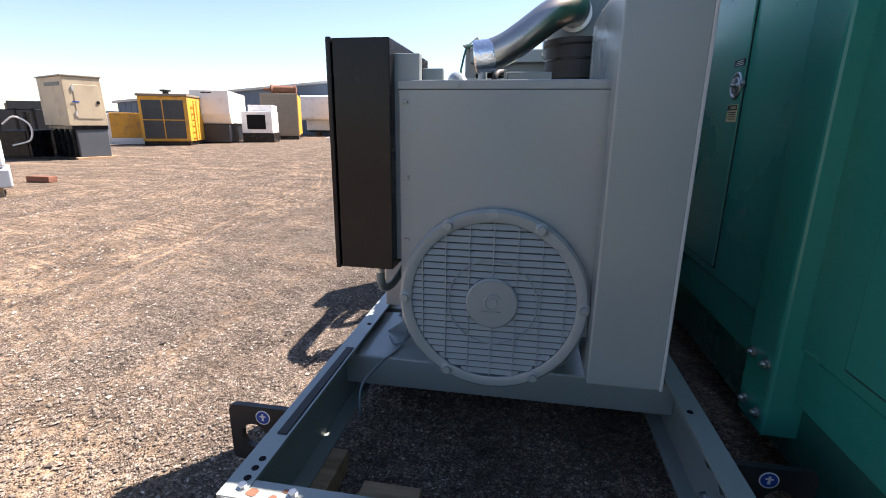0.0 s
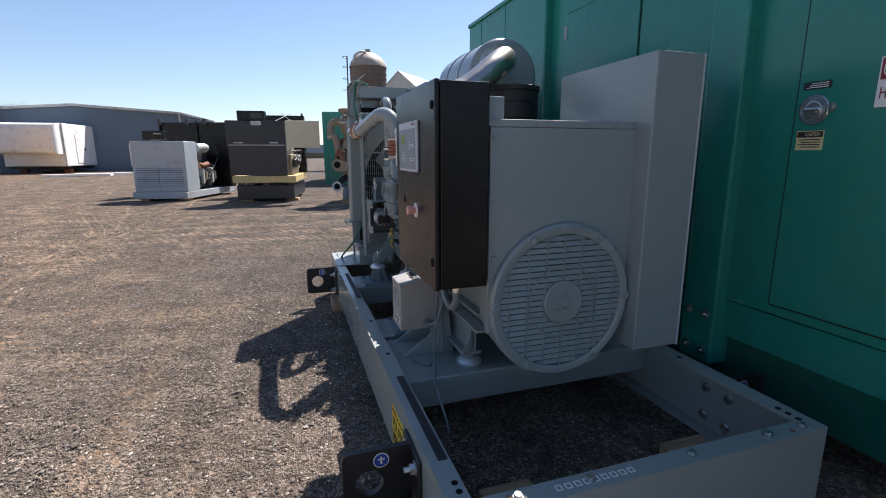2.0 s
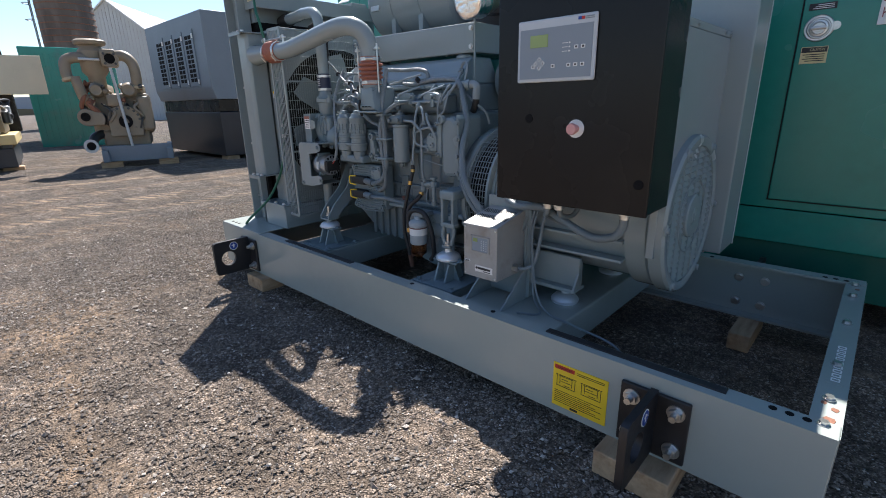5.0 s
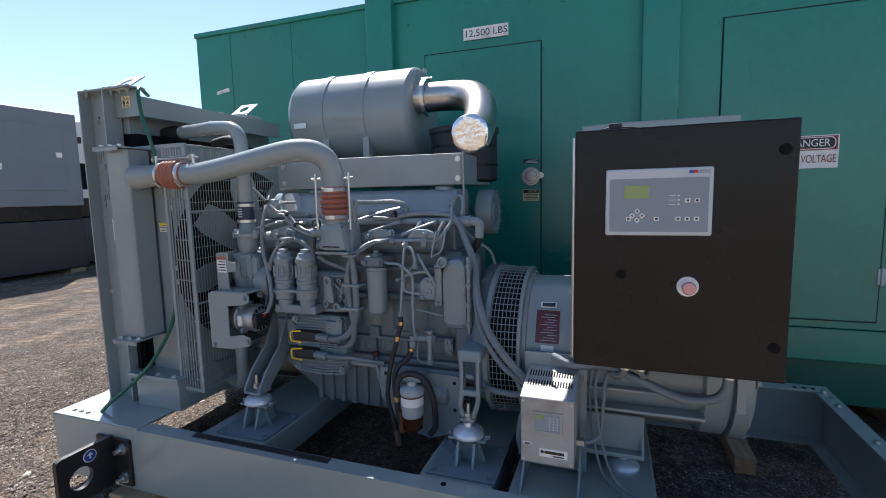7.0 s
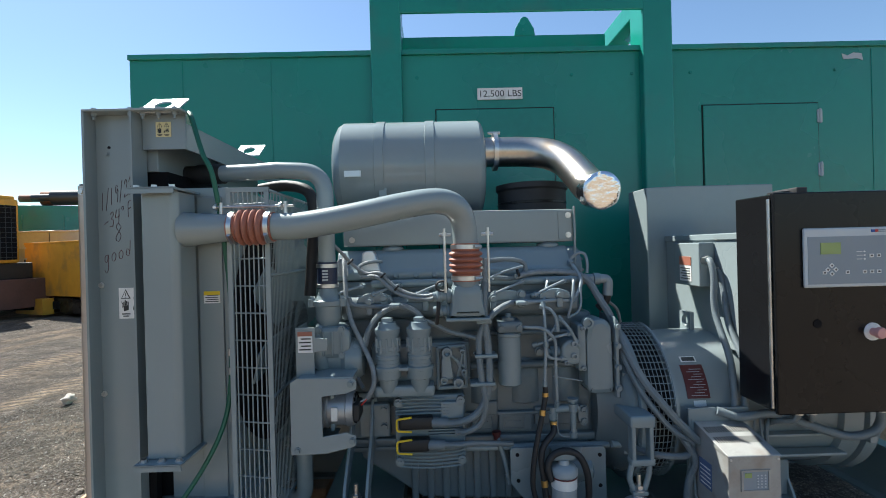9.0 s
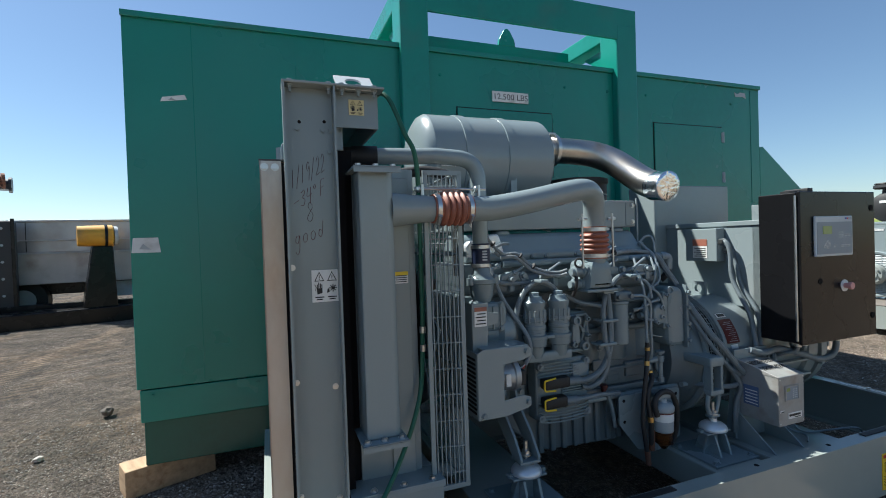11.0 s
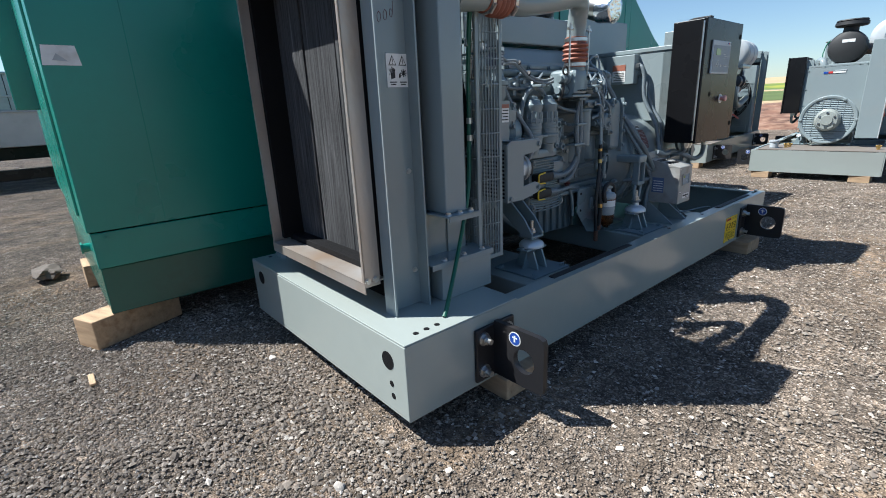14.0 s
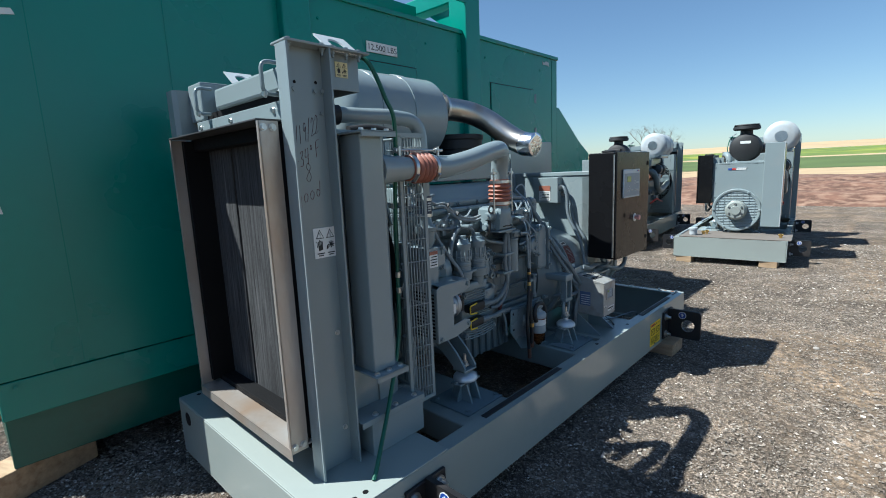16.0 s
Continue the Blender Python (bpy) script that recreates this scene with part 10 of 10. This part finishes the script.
for k, (x, y, a) in enumerate(((-14.5, 36.0, 20), (-13.2, 36.8, -10), (-12.0, 38, 40))):
    bm = B()
    box(bm, x - 1.1, x + 1.1, y - 0.2, y + 0.2, 0.0, 0.16, 0.01, Matrix.Rotation(radians(a), 4, "Z"))
    tagged(part("scrap_plank", bm, OFFWHITE, None), "pale plank lying on the yard", "plank", group="scrap by the trailer")

# yellow set, black radiators and green box toward the far right side
u = thing("open_generator", "yellow generator housing on a dark frame", "generator")
bd = case(u, "housing", OCHRE, 0.0, 0.88, 0, 3.0, 0.55, 1.92, 0.015)
case(u, "lid_edge", OCHRE, -0.01, 0.89, -0.01, 3.01, 1.88, 1.93, 0.006)
case(u, "gauge_window", INK, 0.25, 0.65, -0.02, 0.03, 1.42, 1.78, 0.004)
case(u, "name_bar", INK, 0.03, 0.32, -0.02, 0.01, 1.26, 1.34, 0.002)
case(u, "switch_box", BLACK, 0.36, 0.56, -0.11, 0.01, 0.92, 1.20, 0.02)
case(u, "frame", BLACK, 0.05, 0.85, 0.1, 3, 0.12, 0.5, 0.02)
case(u, "beam", OCHRE, -0.25, 0.0, 1.3, 2.6, 0.1, 0.5, 0.01)
at_pose(u, 9.21, 11.84, -26)
for k, (x, y) in enumerate(((9.6, 10.6), (10.0, 9.9))):
    u = thing("radiator_unit", "black generator radiator standing upright", "radiator", group="black radiators")
    case(u, "frame", NAVY, -0.5, 0.35, 0, 0.35, 0.05, 2.2, 0.02)
    for x2 in (-0.5, 0.0, 0.33):
        case(u, "post", BLACK, x2 - 0.03, x2 + 0.03, -0.05, 0.0, 0.0, 2.25, 0.006)
    for r in range(6):
        for c in (-0.3, 0.15):
            bm = B()
            bolt(bm, (c, -0.002, 0.3 + 0.35 * r), (0, -1, 0), 0.02, 0.02)
            part("bolt", bm, LIGHTGREY, u)
    at_pose(u, x, y, -75)
u = thing("shipping_container", "green steel box with rusty exhaust parts on its roof", "container")
bd = case(u, "body", GREEN2, -3.0, 0.3, 0, 2.4, 0.2, 2.98, 0.02)
case(u, "end_body", GREEN2, 0.3, 1.6, 0.3, 2.4, 0.2, 2.84, 0.02)
n = case(u, "notice", WHITE, -0.42, -0.18, -0.012, 0.005, 2.5, 2.85, 0.002)
case(n, "heading", RED, -0.40, -0.20, -0.016, -0.008, 2.72, 2.80)
for k in range(4):
    case(bd, "seam", GREEN, -2.8 + 0.9 * k, -2.77 + 0.9 * k, -0.02, 0.0, 0.3, 2.7, 0.004)
at_pose(u, 11.6, 12.9, -62)
rng = random.Random(21)
for k in range(7):
    p = Vector((11.3 + rng.uniform(-0.6, 1.2), 13.6 + rng.uniform(-2.0, 2.2), 3.17))
    d = Vector((rng.uniform(-0.5, 0.5), -1, rng.uniform(-0.02, 0.05))).normalized()
    bm = B()
    turned(bm, p, d, [(0, 0.10), (0.5, 0.10), (0.52, 0.20), (1.3, 0.20), (1.32, 0.14), (1.5, 0.14), (1.5, 0.19), (1.56, 0.19), (1.56, 0.0)], 16)
    o = tagged(part("exhaust_part", bm, RUST if k % 3 else GUNMETAL, None), "rusty exhaust part lying on the container roof", "exhaust part", group="scrap exhausts")
# aluminium trailer with chassis
u = thing("box_trailer", "weathered aluminium trailer body on a black chassis", "trailer")
ALU = mat("weathered_aluminium", (0.40, 0.41, 0.42), 0.38, 0.75, var=0.12, scale=0.8, dirt=(0.26, 0.24, 0.22), amount=0.45, dscale=0.9)
bd = case(u, "upper_side", ALU, 0, 2.4, -8, 8, 1.52, 2.22, 0.02)
case(u, "lower_side", mat("pale_trailer_skirt", (0.46, 0.45, 0.43), 0.5, 0.2, var=0.08, dirt=(0.3, 0.27, 0.24), amount=0.4), -0.02, 2.42, -8, 8, 0.82, 1.50, 0.015)
case(u, "belt_rail", LIGHTGREY, -0.05, 0.0, -8, 8, 1.49, 1.53, 0.006)
case(u, "belt_rail", LIGHTGREY, -0.04, 0.0, -8, 8, 1.78, 1.81, 0.006)
case(u, "roof_rail", ALU, -0.04, 2.44, -8.02, 8.02, 2.20, 2.25, 0.01)
for k in range(8):
    case(bd, "seam", GUNMETAL, -0.012, 0.0, -7 + 2 * k, -6.985 + 2 * k, 1.54, 2.2, 0.002)
    case(u, "post", GUNMETAL, -0.035, -0.02, -6.4 + 2 * k, -6.37 + 2 * k, 0.84, 1.49, 0.002)
case(u, "hatch", LIGHTGREY, -0.04, -0.015, -0.6, 0.3, 0.95, 1.35, 0.01)
case(u, "mud_flap", LIGHTGREY, 0.1, 0.14, 1.0, 1.45, 0.45, 0.80, 0.01)
case(u, "chassis", BLACK, 0.5, 1.9, -8, 8, 0.55, 0.80, 0.01)
case(u, "drawbar", BLACK, -0.7, -0.45, -6, 9, 0.22, 0.42, 0.01)
for y in (-4, 3.2, 4.4):
    bm = B()
    cyl(bm, (0.3, y, 0.45), (0.6, y, 0.45), 0.45, seg=26)
    w = part("wheel", bm, RUBBER, u)
    bm = B()
    cyl(bm, (0.29, y, 0.45), (0.30, y, 0.45), 0.24, seg=22)
    part("rim", bm, LIGHTGREY, w)
at_pose(u, 10.9, 6.6, 4)
u = thing("exhaust_stack", "yellow exhaust drums on a dark sloping stand", "exhaust")
for k in range(2):
    bm = B()
    turned(bm, (0.05 * k, 0.34 * k, 1.84), (1, 0, 0), [(-0.6, 0.0), (-0.6, 0.21), (0.0, 0.23), (0.02, 0.20), (0.03, 0.0)], 24)
    part("drum", bm, OCHRE, u)
    bm = B()
    turned(bm, (0.03 + 0.05 * k, 0.34 * k, 1.84), (1, 0, 0), [(0, 0.20), (0.05, 0.20), (0.05, 0)], 24)
    part("end_cap", bm, LIGHTGREY, u)
    bm = B()
    turned(bm, (-0.14 + 0.05 * k, 0.34 * k, 1.84), (1, 0, 0), [(0, 0.23), (0.001, 0.24), (0.05, 0.24), (0.051, 0.23)], 24)
    part("band", bm, BLACK, u)
bm = B()
prism(bm, [(-0.55, 0.3), (0.05, 0.3), (0.0, 1.62), (-0.35, 1.62)], "y", -0.1, 0.45, 0.02)
part("stand", bm, BLACK, u)
bm = B()
box(bm, -2.6, 0.9, -0.2, 0.5, 0.0, 0.34, 0.02)
part("base_frame", bm, BLACK, u)
at_pose(u, 9.75, 7.75, -70)

# yellow generator with a wire-fronted radiator on a rusty steel base
u = thing("open_generator", "yellow radiator generator on a rusty steel base", "generator")
case(u, "base", mat("rusty_base_paint", (0.13, 0.065, 0.05), 0.75, var=0.25, scale=1.5), -0.6, 1.7, -0.1, 1.5, 0.30, 1.02, 0.02, "rusty steel base")
case(u, "foot", RUST, 0.0, 0.3, 0.0, 0.3, 0.0, 0.3, 0.01)
case(u, "foot", RUST, 1.3, 1.6, 0.0, 0.3, 0.0, 0.3, 0.01)
case(u, "cradle", GUNMETAL, -0.3, 1.3, 0.1, 1.2, 1.02, 1.42, 0.02)
rf = case(u, "radiator_case", OCHRE, -0.35, 0.95, 0.0, 0.7, 1.42, 2.98, 0.05, "yellow radiator case")
case(rf, "core", DARK, -0.26, 0.88, -0.012, 0.02, 1.50, 2.82, 0.004)
for k in range(9):
    bars(rf, GUNMETAL, [((-0.20 + 0.12 * k, -0.02, 1.5), (-0.20 + 0.12 * k, -0.02, 2.82), 0.006)], "guard_rod")
for k in range(11):
    bars(rf, GUNMETAL, [((-0.26, -0.022, 1.56 + 0.12 * k), (0.88, -0.022, 1.56 + 0.12 * k), 0.006)], "guard_rod")
case(rf, "rim", OCHRE, -0.30, -0.26, -0.03, 0.01, 1.44, 2.9, 0.006)
case(rf, "cap", OCHRE, -0.25, 0.9, 0.05, 0.65, 2.97, 3.06, 0.03)
for k in range(5):
    bm = B()
    cyl(bm, (-0.6 + 0.35 * k, 0.9, 3.15), (-0.3 + 0.35 * k, 1.6, 3.2), 0.12, seg=12)
    part("scrap_pipe", bm, RUST, u)
case(u, "rear_body", OCHRE, -0.2, 0.9, 0.7, 2.4, 1.3, 3.02, 0.03)
at_pose(u, 8.58, 13.82, -15)

# ---- fields and trees beyond the yard ----
def strip(name, label, material, pts, x0, x1, n=60, rough_h=0.0, seed=0):
    """A band of rising land across the view; pts: pairs of distance and height."""
    verts, faces = [], []
    for i in range(n + 1):
        x = x0 + (x1 - x0) * i / n
        for d, z in pts:
            h = z * (1 + 0.12 * noise.noise((x * 0.012, d * 0.01, seed))) + rough_h * noise.noise((x * 0.9, d * 0.9, seed))
            verts.append((x, -d, h))
    m_ = len(pts)
    for i in range(n):
        for j in range(m_ - 1):
            a = i * m_ + j
            faces.append((a, a + 1, a + m_ + 1, a + m_))
    me = bpy.data.meshes.new(name)
    me.from_pydata(verts, [], faces)
    me.materials.append(material)
    for p in me.polygons:
        p.use_smooth = True
    return tagged(new(name, me), label, "field", kind="structure")


SOIL = mat("ploughed_red_soil", (0.17, 0.085, 0.054), 0.95, var=0.55, scale=1.6, bump=1.0, bscale=5, dirt=(0.29, 0.185, 0.125), amount=0.6, dscale=3.2)
STUBBLE = mat("pale_stubble", (0.42, 0.30, 0.17), 0.95, var=0.12, scale=0.15)
GRASS = mat("spring_grass", (0.12, 0.17, 0.03), 0.95, var=0.25, scale=0.12, dirt=(0.30, 0.30, 0.03), amount=0.6, dscale=0.08)
GRASS2 = mat("dark_grass", (0.085, 0.12, 0.03), 0.95, var=0.25, scale=0.1)
strip("ploughed_bank", "bank of red ploughed soil", SOIL, [(13.4, -0.02)] + [(13.6 + 0.3 * k, 0.03 + 0.66 * min(1, k / 18) ** 0.8) for k in range(1, 22)] + [(24, 0.66), (34, 0.3)], -60, 60, 500, 0.09, 1)
strip("stubble_field", "pale stubble strip", STUBBLE, [(32, 0.28), (45, 0.30), (62, 0.32)], -140, 140, 60, 0, 2)
strip("grass_field", "green grass strip with a dark margin", GRASS2, [(61, 0.30), (80, 0.85), (104, 1.5)], -200, 200, 60, 0, 3)
strip("stubble_field", "brown strip between the fields", STUBBLE, [(103, 1.48), (112, 1.75)], -240, 240, 60, 0, 3)
strip("grass_field", "yellow-green spring field", GRASS, [(111, 1.7), (140, 2.9), (170, 4.0)], -260, 260, 60, 0, 4)
strip("far_field", "brown hilltop field", STUBBLE, [(169, 3.9), (200, 5.5), (235, 7.0)], -330, 330, 60, 0, 5)


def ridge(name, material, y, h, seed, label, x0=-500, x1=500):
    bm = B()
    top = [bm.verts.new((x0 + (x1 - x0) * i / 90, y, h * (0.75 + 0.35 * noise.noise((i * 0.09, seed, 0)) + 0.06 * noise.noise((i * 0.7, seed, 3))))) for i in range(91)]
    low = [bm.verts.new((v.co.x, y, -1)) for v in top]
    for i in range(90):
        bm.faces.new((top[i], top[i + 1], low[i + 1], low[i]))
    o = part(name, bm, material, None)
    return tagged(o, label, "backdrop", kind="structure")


# the haze of distance is put into the hills' blue-grey base colour
ridge("backdrop", mat("haze_tinted_hills", (0.20, 0.26, 0.33), 1.0, var=0.05, scale=0.02, bump=0), 420, 11, 3, "hazy blue hills on the horizon")
ridge("backdrop", mat("far_wood", (0.10, 0.10, 0.07), 1.0, var=0.3, scale=0.05, bump=0), 160, 2.2, 7, "low line of distant scrub", -160, 40)


def tree(x, y, h, seed, leafy, label):
    """Trunk, forking limbs and many fine twigs; leafy ones carry small leaf clumps."""
    rng = random.Random(seed)
    t = thing("tree", label, "tree", (x, y, 0))
    tips = []
    bm = B()

    def limb(p, d, length, r, depth):
        pts, q = [p], p
        for _ in range(3):
            d2 = (d + Vector((rng.uniform(-0.25, 0.25), rng.uniform(-0.25, 0.25), rng.uniform(-0.05, 0.2)))).normalized()
            q = q + d2 * length / 3
            pts.append(q)
        sweep(bm, pts, [r, r * 0.85, r * 0.7, r * 0.55], 5 if depth else 8)
        if depth < 4:
            for _ in range(rng.choice((2, 3, 3))):
                n = (d + Vector((rng.uniform(-0.9, 0.9), rng.uniform(-0.9, 0.9), rng.uniform(-0.1, 0.6)))).normalized()
                limb(q, n, length * rng.uniform(0.6, 0.8), r * 0.55, depth + 1)
        else:
            tips.append(q)

    limb(Vector((x, y, 0)), Vector((0, 0, 1)), h * 0.32, h * 0.022, 0)
    part("trunk", bm, mat("bark", (0.16, 0.13, 0.10), 0.9, var=0.2) if seed == 1 else bpy.data.materials["bark"], t)
    verts, faces = [], []
    for q in tips:
        for _ in range(14 if leafy else 8):
            c = q + Vector((rng.gauss(0, 0.05 * h), rng.gauss(0, 0.05 * h), rng.gauss(0, 0.045 * h)))
            s = h * (0.016 if leafy else 0.006)
            o = len(verts)
            a = Vector((rng.uniform(-1, 1), rng.uniform(-1, 1), rng.uniform(-1, 1))).normalized()
            b_ = a.orthogonal().normalized()
            verts += [c - a * s, c + b_ * s * 0.6, c + a * s, c - b_ * s * 0.6]
            faces.append((o, o + 1, o + 2, o + 3))
    me = bpy.data.meshes.new("crown")
    me.from_pydata([tuple(v) for v in verts], [], faces)
    me.materials.append(LEAF if leafy else TWIG)
    cr = new("crown", me)
    cr.parent = t
    cr.matrix_parent_inverse = t.matrix_basis.inverted()
    cr["kind"] = "stuff"


LEAF = island_mat("young_leaves", [(0.05, 0.09, 0.02), (0.09, 0.14, 0.03), (0.12, 0.17, 0.04)])
TWIG = island_mat("bare_twigs", [(0.16, 0.12, 0.09), (0.22, 0.17, 0.13), (0.12, 0.10, 0.08)])
tree(18.6, -51.0, 6.6, 1, False, "bare spreading tree beyond the field")
tree(16.4, -50.5, 5.9, 2, False, "bare slender tree beyond the field")
tree(-35.5, 75.0, 8.2, 3, False, "bare tree behind the blue hall")
tree(-32.5, 74.5, 8.4, 4, False, "bare tree behind the blue hall")
tree(-29.0, 75.5, 8.3, 5, True, "green leafing tree behind the blue hall")
